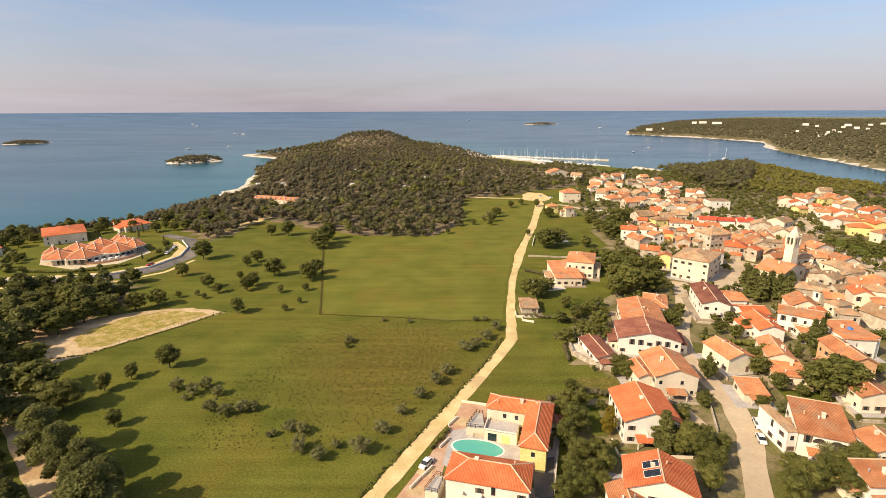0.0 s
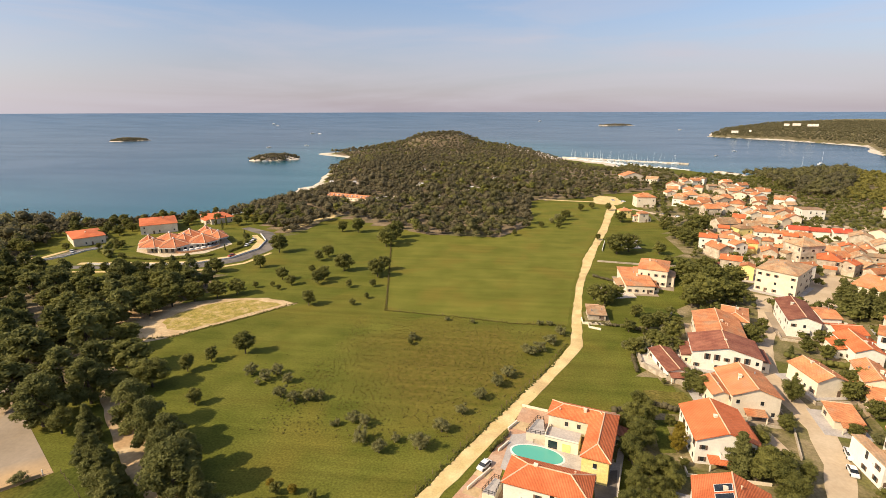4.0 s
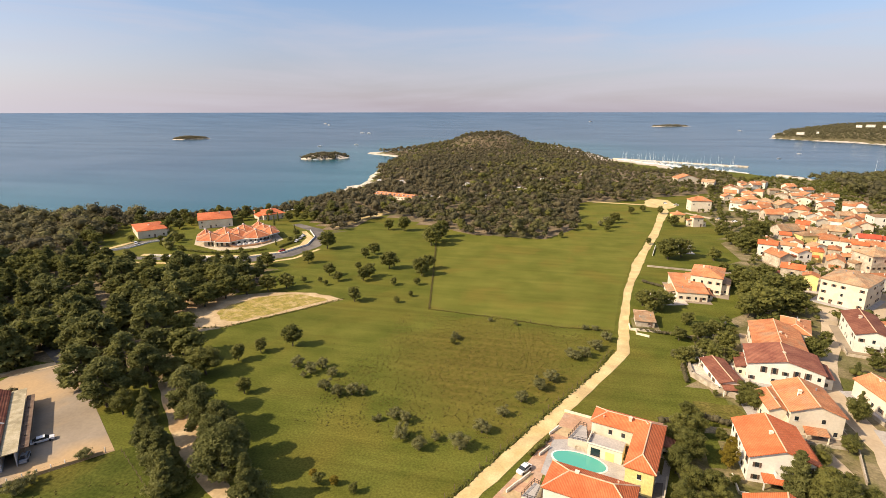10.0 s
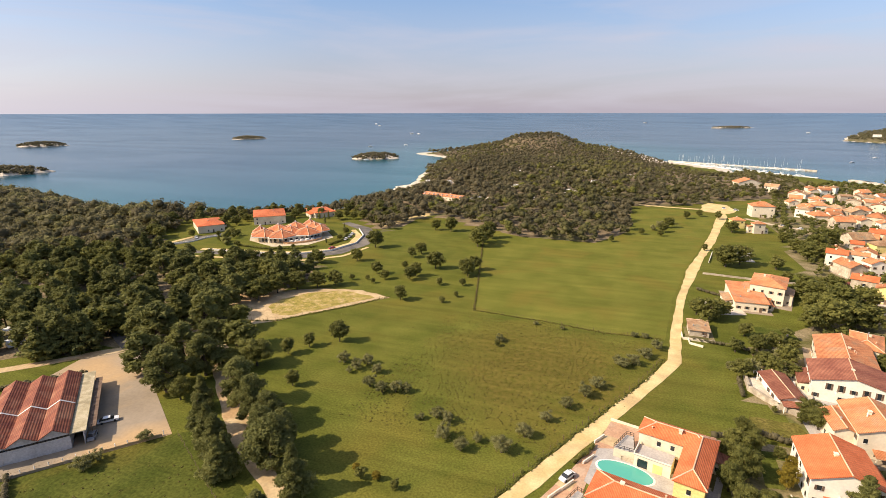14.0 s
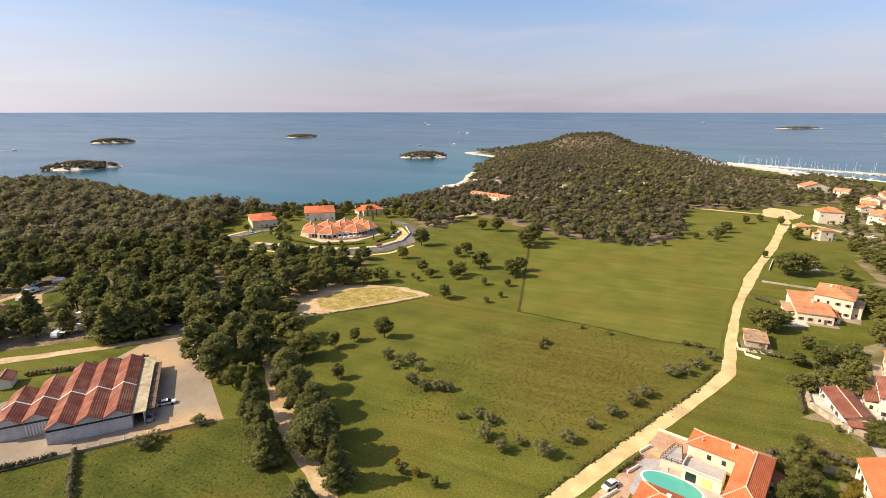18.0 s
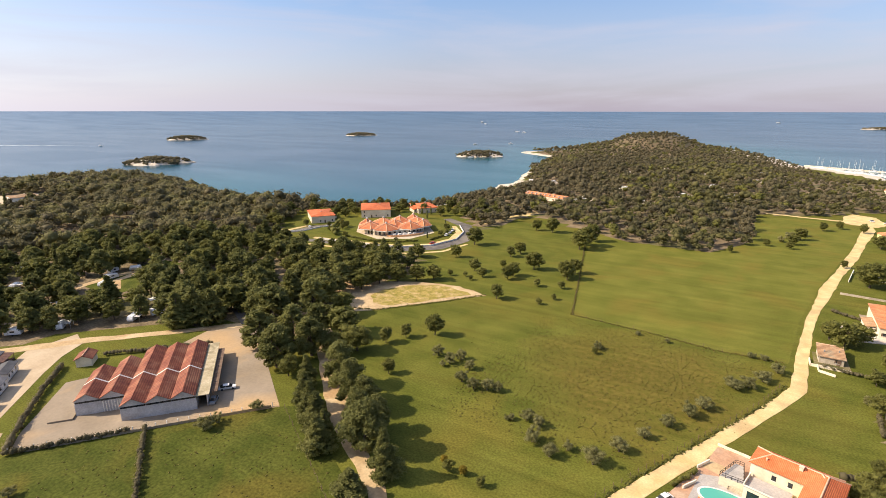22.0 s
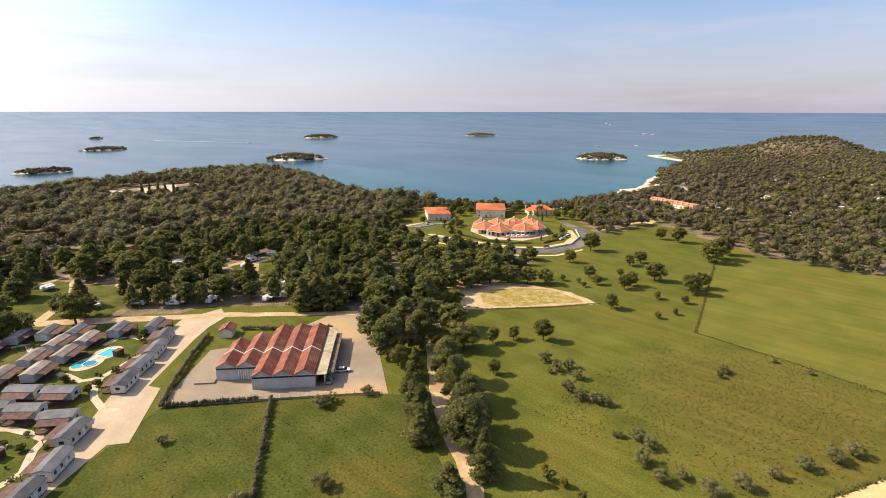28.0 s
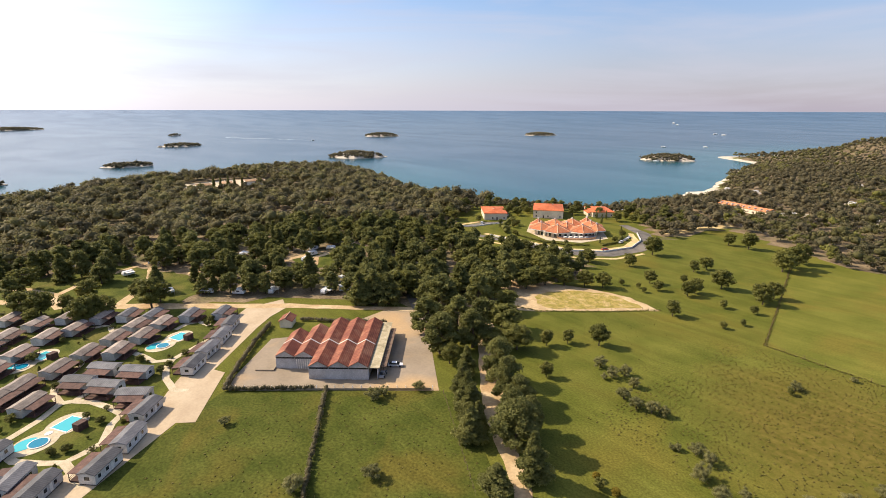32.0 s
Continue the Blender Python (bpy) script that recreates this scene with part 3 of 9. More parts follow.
# sea: rings round the eye, wider and wider
rr = np.concatenate([np.linspace(150, 1300, 93), np.linspace(1330, 2300, 40), np.linspace(2400, 4920, 36)])
aa = np.radians(np.arange(0, 360, 1.5))
sx, sy = rr[:, None] * np.cos(aa), rr[:, None] * np.sin(aa)
sz = np.repeat(sea_level(rr)[:, None], len(aa), 1)
ni, nj = sx.shape
ii, jj = np.meshgrid(np.arange(ni - 1), np.arange(nj), indexing="ij")
a, b = (ii * nj + jj).ravel(), (ii * nj + (jj + 1) % nj).ravel()
sea_me = big_mesh("sea", np.stack([sx.ravel(), sy.ravel(), sz.ravel()], 1), np.concatenate([np.stack([a, a + nj, b + nj], 1), np.stack([a, b + nj, b], 1)]), "sea")
reach = shore_distance(sx.ravel(), sy.ravel(), COAST + COAST_EAST)
shallows = sea_me.attributes.new("shallows", "FLOAT", "POINT")
shallows.data.foreach_set("value", np.clip(1 + reach / 420, 0, 1).astype(np.float32) ** 1.6)
thing("sea", sea_me, "calm blue-green sea with faint slicks", "sea", kind="structure")


def sheet(name, outline, material, label, category, lift=0.06, kind="structure", z=None, wobble=0.0):
    """A flat patch of ground with its own thickness."""
    if wobble:
        rnd, pts = random.Random(len(outline)), []
        for (ax, ay), (bx, by) in zip(outline, outline[1:] + outline[:1]):
            n = max(1, int(math.hypot(bx - ax, by - ay) / 4))
            pts += [(ax + (bx - ax) * i / n + rnd.uniform(-wobble, wobble), ay + (by - ay) * i / n + rnd.uniform(-wobble, wobble)) for i in range(n)]
        outline = pts
    base = z if z is not None else 0.0
    return thing(name, Shape().prism(outline, base - 0.3, base + lift).mesh(name, material), label, category, kind=kind)


def ribbon(name, line, widths, material, label, category, lift=0.06, wobble=0.0, seed=1):
    """A road or path along a line, that follows the ground."""
    rnd, left, right = random.Random(seed), [], []
    pts = []
    for (ax, ay), (bx, by) in zip(line, line[1:]):
        n = max(1, int(math.hypot(bx - ax, by - ay) / 4))
        pts += [(ax + (bx - ax) * i / n, ay + (by - ay) * i / n) for i in range(n)]
    pts.append(line[-1])
    v, f = [], []
    for i, (x, y) in enumerate(pts):
        ax, ay = pts[max(i - 1, 0)]
        bx, by = pts[min(i + 1, len(pts) - 1)]
        u = Vector((bx - ax, by - ay)).normalized()
        t = i / (len(pts) - 1) * (len(widths) - 1)
        w = widths[int(t)] + (widths[min(int(t) + 1, len(widths) - 1)] - widths[int(t)]) * (t - int(t))
        for s in (-1, 1):
            e = w / 2 + rnd.uniform(-wobble, wobble)
            px, py = x - u.y * e * s, y + u.x * e * s
            z = max(ground_z(px, py), ground_z(x, y))
            v += [(px, py, z + lift), (px - u.y * 0.2 * s, py + u.x * 0.2 * s, z - 0.3)]
        if i:
            k = 4 * i
            f += [(k - 4, k, k + 2, k - 2), (k - 4, k - 3, k + 1, k), (k - 2, k + 2, k + 3, k - 1)]
    return thing(name, mesh_of(name, v, f, material), label, category, kind="structure")


# ---- trees ----
ICO_V = np.array([(0, 0, 1)] + [(0.894 * math.cos(a), 0.894 * math.sin(a), 0.447) for a in np.radians(np.arange(0, 360, 72))] + [(0.894 * math.cos(a), 0.894 * math.sin(a), -0.447) for a in np.radians(np.arange(36, 396, 72))] + [(0, 0, -1)])
ICO_F = np.array([(0, i, i % 5 + 1) for i in range(1, 6)] + [(i, i + 5, i % 5 + 1) for i in range(1, 6)] + [(i % 5 + 1, i + 5, i % 5 + 6) for i in range(1, 6)] + [(i + 5, 11, i % 5 + 6) for i in range(1, 6)])


def clump_cloud(rng, centres, radii, cards, card, core=0.72, flat=0.8, ragged=0.4, long=1.3):
    """Leaf clumps: for each centre a small uneven core and many single leaf sprays round it."""
    centres, radii = np.asarray(centres, float), np.asarray(radii, float)
    n = len(centres)
    core_v = ICO_V[None] * (radii[:, None, None] * core * rng.uniform(0.75, 1.15, (n, 12, 1))) * (1, 1, flat) + centres[:, None]
    d = rng.normal(size=(n, cards, 3))
    d /= np.linalg.norm(d, axis=2)[..., None]
    d[..., 2] = np.abs(d[..., 2]) * np.where(rng.random((n, cards)) < 0.75, 1, -1)
    at = centres[:, None] + d * (radii[:, None, None] * rng.uniform(0.68, 1.10, (n, cards, 1))) * (1, 1, flat)
    nrm = d + (0, 0, 0.3) + rng.normal(scale=ragged, size=(n, cards, 3))
    nrm /= np.linalg.norm(nrm, axis=2)[..., None]
    u = rng.normal(size=(n, cards, 3))
    u -= nrm * (u * nrm).sum(2)[..., None]
    u /= np.linalg.norm(u, axis=2)[..., None]
    w = np.cross(nrm, u)
    size = card * rng.uniform(0.6, 1.3, (n, cards, 1))
    spray = np.stack([at - u * size * 0.6 - w * size * 0.4, at + u * size * 0.6 - w * size * 0.4, at + w * size * (long - 0.4)], 2).reshape(-1, 3)
    core_f = (ICO_F[None] + 12 * np.arange(n)[:, None, None]).reshape(-1, 3)
    spray_f = 12 * n + np.arange(3 * n * cards).reshape(-1, 3)
    return np.concatenate([core_v.reshape(-1, 3), spray]), np.concatenate([core_f, spray_f])


def shell(rng, n, wide, tall, mid_z, low=0.6, high=0.95):
    """Places spread over an uneven egg-shaped crown."""
    k = np.arange(n) + 0.5
    z, a = 1 - 2 * k / n, k * 2.39996 + rng.uniform(0, 6.28)
    q = np.sqrt(1 - z * z)
    lump = 1 + 0.16 * np.sin(2 * a + rng.uniform(0, 6.28)) * q + 0.10 * np.sin(3 * a + rng.uniform(0, 6.28))
    r = rng.uniform(low, high, n) * lump
    return np.stack([np.cos(a) * q * r * wide, np.sin(a) * q * r * wide, z * r * tall + mid_z], 1) + rng.normal(scale=0.22, size=(n, 3))


def trunk_mesh(rng, height, radius, tips):
    s = Shape()
    bend = Vector((rng.uniform(-0.06, 0.06) * height, rng.uniform(-0.06, 0.06) * height, height))
    mid = bend * 0.5 + Vector((rng.uniform(-0.2, 0.2), rng.uniform(-0.2, 0.2), 0))
    s.tube((0, 0, -0.4), mid, radius, radius * 0.72)
    s.tube(mid, bend, radius * 0.72, radius * 0.4)
    for t in tips:
        start = mid.lerp(bend, rng.uniform(0.2, 1.0))
        s.tube(start, start.lerp(Vector(t), 0.85), radius * 0.35, radius * 0.1, 5)
    return s.mesh("trunk", "bark")


def tree_kind(seed, style, fine=False):
    """Meshes of one tree about 10 m high: trunk with limbs, and crown."""
    rng = np.random.default_rng(seed)
    cards, card = (230, 0.215) if fine else (50, 0.46)
    if style == "pine":
        n = 30
        zz = np.linspace(1.9, 9.2, n) + rng.normal(0, 0.25, n)
        wide = np.interp(zz, (1.6, 4.0, 7.0, 9.5), (2.2, 2.9, 2.2, 0.4)) * rng.uniform(0.45, 1.05, n)
        a = np.arange(n) * 2.4 + rng.normal(0, 0.5, n)
        c = np.stack([np.cos(a) * wide, np.sin(a) * wide, zz], 1)
        crown = clump_cloud(rng, c, rng.uniform(0.75, 1.3, n), cards, card, ragged=1.1, long=2.0)
        return trunk_mesh(rng, 6.5, 0.27, c[:6]), big_mesh("crown", *crown, "pine")
    if style == "conifer":
        n = 40
        zz = np.linspace(0.7, 9.5, n)
        wide = np.interp(zz, (0.7, 2.0, 9.8), (2.2, 2.7, 0.12)) * rng.uniform(0.6, 1.15, n)
        a = np.arange(n) * 2.4 + rng.normal(0, 0.3, n)
        c = np.stack([np.cos(a) * wide * 0.68, np.sin(a) * wide * 0.68, zz], 1)
        crown = clump_cloud(rng, c, wide * 0.36 + 0.22, int(cards * 0.8), card, flat=0.55, ragged=1.1, long=2.1)
        return trunk_mesh(rng, 8.5, 0.24, c[:4]), big_mesh("crown", *crown, "pine")
    if style == "cypress":
        n = 14
        zz = np.linspace(0.8, 9.4, n)
        wide = np.interp(zz, (0.8, 3, 9.6), (0.7, 0.95, 0.2))
        c = np.stack([rng.normal(scale=0.12, size=n), rng.normal(scale=0.12, size=n), zz], 1)
        crown = clump_cloud(rng, c, wide, cards, card * 0.8, flat=1.2, ragged=0.6, long=1.7)
        return trunk_mesh(rng, 6.0, 0.16, c[:2]), big_mesh("crown", *crown, "pine")
    if style == "olive":
        c = shell(rng, 17, 3.5, 2.6, 3.7, 0.45, 1.0)
        crown = clump_cloud(rng, c, rng.uniform(0.9, 1.6, len(c)), cards, card * 0.95, core=0.62, ragged=0.6)
        return trunk_mesh(rng, 3.4, 0.42, c[:7]), big_mesh("crown", *crown, "olive")
    c = shell(rng, 27, 3.0, 3.6, 5.1)
    crown = clump_cloud(rng, c, rng.uniform(0.9, 1.6, len(c)), cards, card, ragged=0.75)
    return trunk_mesh(rng, 5.5, 0.26, c[:6]), big_mesh("crown", *crown, {"yellow": "yellow_tree"}.get(style, "oak"))


TREE_KINDS = {style: [tree_kind(10 * k + i, style) for i in range(4)] for k, style in enumerate(("pine", "conifer", "olive", "oak", "cypress"))}
TREE_KINDS["yellow"] = [tree_kind(77, "yellow")]
NEAR_KINDS = {style: [tree_kind(200 + 10 * k + i, style, True) for i in range(4)] for k, style in enumerate(("pine", "conifer", "olive", "oak", "cypress", "yellow"))}
TREE_WORDS = {"pine": ("pine_tree", "dark green pine with an uneven spreading crown", "pine"), "conifer": ("conifer_tree", "tall dark conifer with a tapering crown", "conifer"),
              "olive": ("olive_tree", "grey-green olive tree standing in the meadow", "olive tree"), "oak": ("broadleaf_tree", "green broadleaf tree with a rounded uneven crown", "tree"),
              "cypress": ("cypress_tree", "slender dark green cypress tree", "cypress"), "yellow": ("autumn_tree", "small tree with yellow autumn leaves", "tree")}
tree_rng = random.Random(5)


def tree(x, y, height, style="oak", spread=1.0, group="", label=""):
    name, words, category = TREE_WORDS[style]
    trunk, crown = tree_rng.choice((NEAR_KINDS if math.hypot(x, y) < 165 else TREE_KINDS)[style])
    s = height / (9.9 if style != "olive" else 8.2)
    holder = thing(name, None, label or words, category, group)
    holder.empty_display_size = 0.1
    holder.matrix_world = Matrix.LocRotScale((x, y, ground_z(x, y)), Euler((0, 0, tree_rng.uniform(0, 6.28))), (s * spread * tree_rng.uniform(0.9, 1.1), s * spread * tree_rng.uniform(0.9, 1.1), s))
    part("trunk", trunk, holder)
    part("crown", crown, holder)
    return holder


def wood_points(outline, spacing, seed, holes=(), far=None):
    """Scattered places in an outline, about spacing apart (wider with distance if far is given)."""
    rng = np.random.default_rng(seed)
    xs, ys = [p[0] for p in outline], [p[1] for p in outline]
    gx, gy = np.meshgrid(np.arange(min(xs), max(xs), spacing), np.arange(min(ys), max(ys), spacing))
    px = gx.ravel() + rng.uniform(-0.48, 0.48, gx.size) * spacing
    py = gy.ravel() + rng.uniform(-0.48, 0.48, gx.size) * spacing
    ok = inside(outline, px, py)
    for h in holes:
        ok &= ~inside(h, px, py)
    return px[ok], py[ok]


def far_wood(name, px, py, pz, size, material, label, seed, clumps=4, cards=12):
    """A wood of many crowns seen from far: every crown is a few uneven leaf clumps."""
    rng = np.random.default_rng(seed)
    base, size, m = np.stack([px, py, pz], 1), np.asarray(size, float), len(px)
    centres, radii = [base + np.stack([rng.normal(0, 0.08, m) * size, rng.normal(0, 0.08, m) * size, size * rng.uniform(0.85, 1.15, m)], 1)], [size * rng.uniform(0.46, 0.60, m)]
    turn = rng.uniform(0, 6.28, m)
    for k in range(clumps - 1):
        a, q = turn + k * 6.28 / (clumps - 1) + rng.normal(0, 0.4, m), rng.uniform(0.38, 0.62, m) * size
        centres.append(base + np.stack([np.cos(a) * q, np.sin(a) * q, size * rng.uniform(0.45, 1.0, m)], 1))
        radii.append(size * rng.uniform(0.30, 0.46, m))
    mesh = big_mesh(name, *clump_cloud(rng, np.concatenate(centres), np.concatenate(radii), cards, 0.11 * float(size.mean()) + 0.32, ragged=0.5), material)
    return thing(name, mesh, label, "wood", kind="stuff")


def low_wall(line, width, height, material, label, name="garden_wall", base=-0.3):
    s = Shape()
    for (ax, ay), (bx, by) in zip(line, line[1:]):
        u = Vector((bx - ax, by - ay)).normalized() * width / 2
        s.prism([(ax + u.y - u.x, ay - u.x - u.y), (bx + u.y + u.x, by - u.x + u.y), (bx - u.y + u.x, by + u.x + u.y), (ax - u.y - u.x, ay + u.x - u.y)], base, height)
    return thing(name, s.mesh(name, material), label, "wall")


# ---- houses ----
PANE = Shape().box(-0.5, -0.04, 0, 0.5, 0.04, 1).mesh("pane", "glass")
SILL = Shape().box(-0.62, -0.14, -0.09, 0.62, 0.02, 0.0).mesh("sill", "trim")
SHUTTER = Shape().box(-0.24, -0.08, 0, 0.24, -0.01, 1).mesh("shutter", "wood")
CHIMNEY = Shape().box(-0.35, -0.35, -1.2, 0.35, 0.35, 0.8).box(-0.45, -0.45, 0.8, 0.45, 0.45, 0.95).mesh("chimney", "plaster_cream")
DOOR = Shape().box(-0.5, -0.06, 0, 0.5, 0.03, 2.1).mesh("door", "wood")
WALL_WORDS = {"plaster_white": "white plaster", "plaster_cream": "cream plaster", "plaster_yellow": "yellow plaster", "plaster_salmon": "salmon-orange plaster", "stone": "old stone"}
ROOF_WORDS = {"roof_orange": "an orange tiled roof", "roof_new": "a bright orange-red tiled roof", "roof_red": "a red tiled roof", "roof_brown": "a brown tiled roof", "roof_old": "a weathered tan tiled roof"}
house_rng = random.Random(9)
HOUSE_SPOTS = []


def roof_shape(w, d, eave, rise, kind):
    """Roof slab with overhang and thickness over a w by d house."""
    o, t = 0.45, 0.22
    X, Y = w / 2 + o, d / 2 + o
    s = Shape()
    e = eave - 0.12
    if kind == "flat":
        return s.box(-X + 0.3, -Y + 0.3, eave, X - 0.3, Y - 0.3, eave + 0.25)
    if kind == "shed":
        top = [(-X, -Y, e), (X, -Y, e), (X, Y, e + rise), (-X, Y, e + rise)]
        planes = [(0, 1, 2, 3)]
        pts = top
    elif kind == "gablex":
        pts = [(-X, -Y, e), (X, -Y, e), (X, Y, e), (-X, Y, e), (-X, 0, e + rise), (X, 0, e + rise)]
        planes = [(0, 1, 5, 4), (2, 3, 4, 5)]
    elif kind == "gabley":
        pts = [(-X, -Y, e), (X, -Y, e), (X, Y, e), (-X, Y, e), (0, -Y, e + rise), (0, Y, e + rise)]
        planes = [(1, 2, 5, 4), (3, 0, 4, 5)]
    else:
        h = max(0.0, (w - d) / 2)
        k = max(0.0, (d - w) / 2)
        pts = [(-X, -Y, e), (X, -Y, e), (X, Y, e), (-X, Y, e), (-h, -k, e + rise), (h, k, e + rise)]
        planes = [(0, 1, 5, 4), (1, 2, 5), (2, 3, 4, 5), (3, 0, 4)] if w >= d else [(0, 1, 4), (1, 2, 5, 4), (2, 3, 5), (3, 0, 4, 5)]
    for q in planes:
        s.face(*[(pts[i][0], pts[i][1], pts[i][2] + t) for i in q])
        s.face(*[pts[i] for i in reversed(q)])
        edge = list(q)
        for i, j in zip(edge, edge[1:] + edge[:1]):
            if i < 4 or j < 4 or kind != "hip":
                s.face(pts[i], pts[j], (*pts[j][:2], pts[j][2] + t), (*pts[i][:2], pts[i][2] + t))
    return s


def wall_shape(w, d, eave, rise, kind):
    X, Y = w / 2, d / 2
    s = Shape()
    e = eave - 0.02
    if kind == "gablex":
        e -= 0.0
        s.prism([(-X, -Y), (X, -Y), (X, Y), (-X, Y)], -1.0, e)
        for x in (-X, X):
            s.face((x, -Y, e), (x, Y, e), (x, 0, e + rise * Y / (Y + 0.45) - 0.05))
    elif kind == "gabley":
        s.prism([(-X, -Y), (X, -Y), (X, Y), (-X, Y)], -1.0, e)
        for y in (-Y, Y):
            s.face((-X, y, e), (X, y, e), (0, y, e + rise * X / (X + 0.45) - 0.05))
    elif kind == "shed":
        s.prism([(-X, -Y), (X, -Y), (X, Y), (-X, Y)], -1.0, e)
        s.face((-X, Y, e), (X, Y, e), (X, Y, e + rise - 0.15), (-X, Y, e + rise - 0.15))
        for x in (-X, X):
            s.face((x, -Y, e), (x, Y, e), (x, Y, e + rise - 0.15))
    else:
        s.prism([(-X, -Y), (X, -Y), (X, Y), (-X, Y)], -1.0, e)
    return s


def house(x, y, z, w, d, eave, rise, turn, kind="gablex", wall="plaster_white", roof="roof_orange", name="house", label="", storeys=None, windows=True, gap=2.6):
    """A house with walls, roof, chimney, door and single windows with glass, sill and shutters."""
    rnd = house_rng
    HOUSE_SPOTS.append((x, y, max(w, d) / 2))
    words = label or "%s house of %d storeys with %s" % (WALL_WORDS[wall], max(1, round(eave / 3)), ROOF_WORDS[roof])
    h = thing(name, None, words, "house")
    h.matrix_world = pose(x, y, z, 0, 0, turn)
    part("wall", wall_shape(w, d, eave, rise, kind).mesh("wall", wall), h)
    top = part("roof", roof_shape(w, d, eave, rise, kind).mesh("roof", roof), h, "flat pale roof" if kind == "flat" else "")
    if kind != "flat" and w > 7:
        part("chimney", CHIMNEY, top, "", pose(rnd.uniform(-0.2, 0.2) * w, rnd.uniform(-0.2, 0.2) * d, eave + rise * 0.75))
    if kind != "flat" and math.hypot(x, y) < 230:
        e, o, t = eave - 0.12 + 0.2, 0.45, 0.16
        X, Y, hx, ky = w / 2 + o, d / 2 + o, max(0.0, (w - d) / 2), max(0.0, (d - w) / 2)
        lines = {"gablex": [((-X, 0, e + rise), (X, 0, e + rise))], "gabley": [((0, -Y, e + rise), (0, Y, e + rise))], "shed": [((-X, Y, e + rise), (X, Y, e + rise))],
                 "hip": [((-hx, -ky, e + rise), (hx, ky, e + rise))] + [((sx * X, sy * Y, e), (sx * hx, sy * ky, e + rise)) for sx in (-1, 1) for sy in (-1, 1)]}[kind]
        for a, c in lines:
            if (Vector(a) - Vector(c)).length > 0.3:
                part("ridge_cap", Shape().tube(a, c, t, t, 6).mesh("ridge_cap", "ridge"), top, "pale mortar ridge")
        if windows and eave > 5 and rnd.random() < 0.45:
            u = rnd.uniform(-0.2, 0.2) * w
            balcony = part("balcony", Shape().box(u - 2, -d / 2 - 1.3, 2.75, u + 2, -d / 2, 2.95).mesh("balcony", "trim"), h)
            part("railing", Shape().box(u - 2, -d / 2 - 1.3, 2.95, u + 2, -d / 2 - 1.22, 3.85).box(u - 2, -d / 2 - 1.22, 2.95, u - 1.92, -d / 2, 3.85).box(u + 1.92, -d / 2 - 1.22, 2.95, u + 2, -d / 2, 3.85).mesh("railing", "plaster_white"), balcony)
    if math.hypot(x, y) < 330 and name == "house":
        side = rnd.choice((-1, 1))
        aw, ad, ax, ay = w / 2 + rnd.uniform(1.0, 2.6), d / 2 + rnd.uniform(1.0, 3.2), side * rnd.uniform(0, 1.2), rnd.uniform(-1.6, 0.4)
        part("terrace", Shape().box(ax - aw, ay - ad, -0.9, ax + aw, ay + ad, rnd.uniform(0.14, 0.24)).mesh("terrace", rnd.choice(("garden", "concrete", "grey_paving", "garden"))), h, "pale paved ground round the house")
        if kind != "flat":
            for k in range(rnd.choice((0, 1, 1, 2))):
                u, v = rnd.uniform(-0.34, 0.34) * w, rnd.uniform(-0.34, 0.34) * d
                fall = {"gablex": 1 - abs(v) / (d / 2 + 0.45), "gabley": 1 - abs(u) / (w / 2 + 0.45), "shed": 0.5 + v / (d + 0.9)}.get(kind, min(1, 2 * min(w / 2 - abs(u), d / 2 - abs(v)) / min(w, d)))
                part("roof_pipe", Shape().tube((u, v, eave + rise * fall - 0.3), (u, v, eave + rise * fall + 0.75), 0.16, 0.14, 6).tube((u, v, eave + rise * fall + 0.75), (u, v, eave + rise * fall + 0.9), 0.26, 0.05, 6).mesh("roof_pipe", rnd.choice(("ridge", "trim", "metal"))), top)
        if windows and math.hypot(x, y) < 260 and rnd.random() < 0.4:
            u, o = rnd.uniform(-0.15, 0.15) * w, rnd.uniform(2.2, 3.2)
            porch = part("porch", Shape().face((u - 2.6, -d / 2 - o, 2.3), (u + 2.6, -d / 2 - o, 2.3), (u + 2.6, -d / 2 + 0.1, 2.9), (u - 2.6, -d / 2 + 0.1, 2.9)).face((u - 2.6, -d / 2 + 0.1, 2.78), (u + 2.6, -d / 2 + 0.1, 2.78), (u + 2.6, -d / 2 - o, 2.18), (u - 2.6, -d / 2 - o, 2.18)).face((u - 2.6, -d / 2 - o, 2.18), (u + 2.6, -d / 2 - o, 2.18), (u + 2.6, -d / 2 - o, 2.3), (u - 2.6, -d / 2 - o, 2.3)).mesh("porch", roof), h, "small tiled porch roof")
            for sx in (-2.4, 2.4):
                part("post", Shape().box(u + sx - 0.12, -d / 2 - o + 0.1, 0, u + sx + 0.12, -d / 2 - o + 0.34, 2.25).mesh("post", wall), porch)
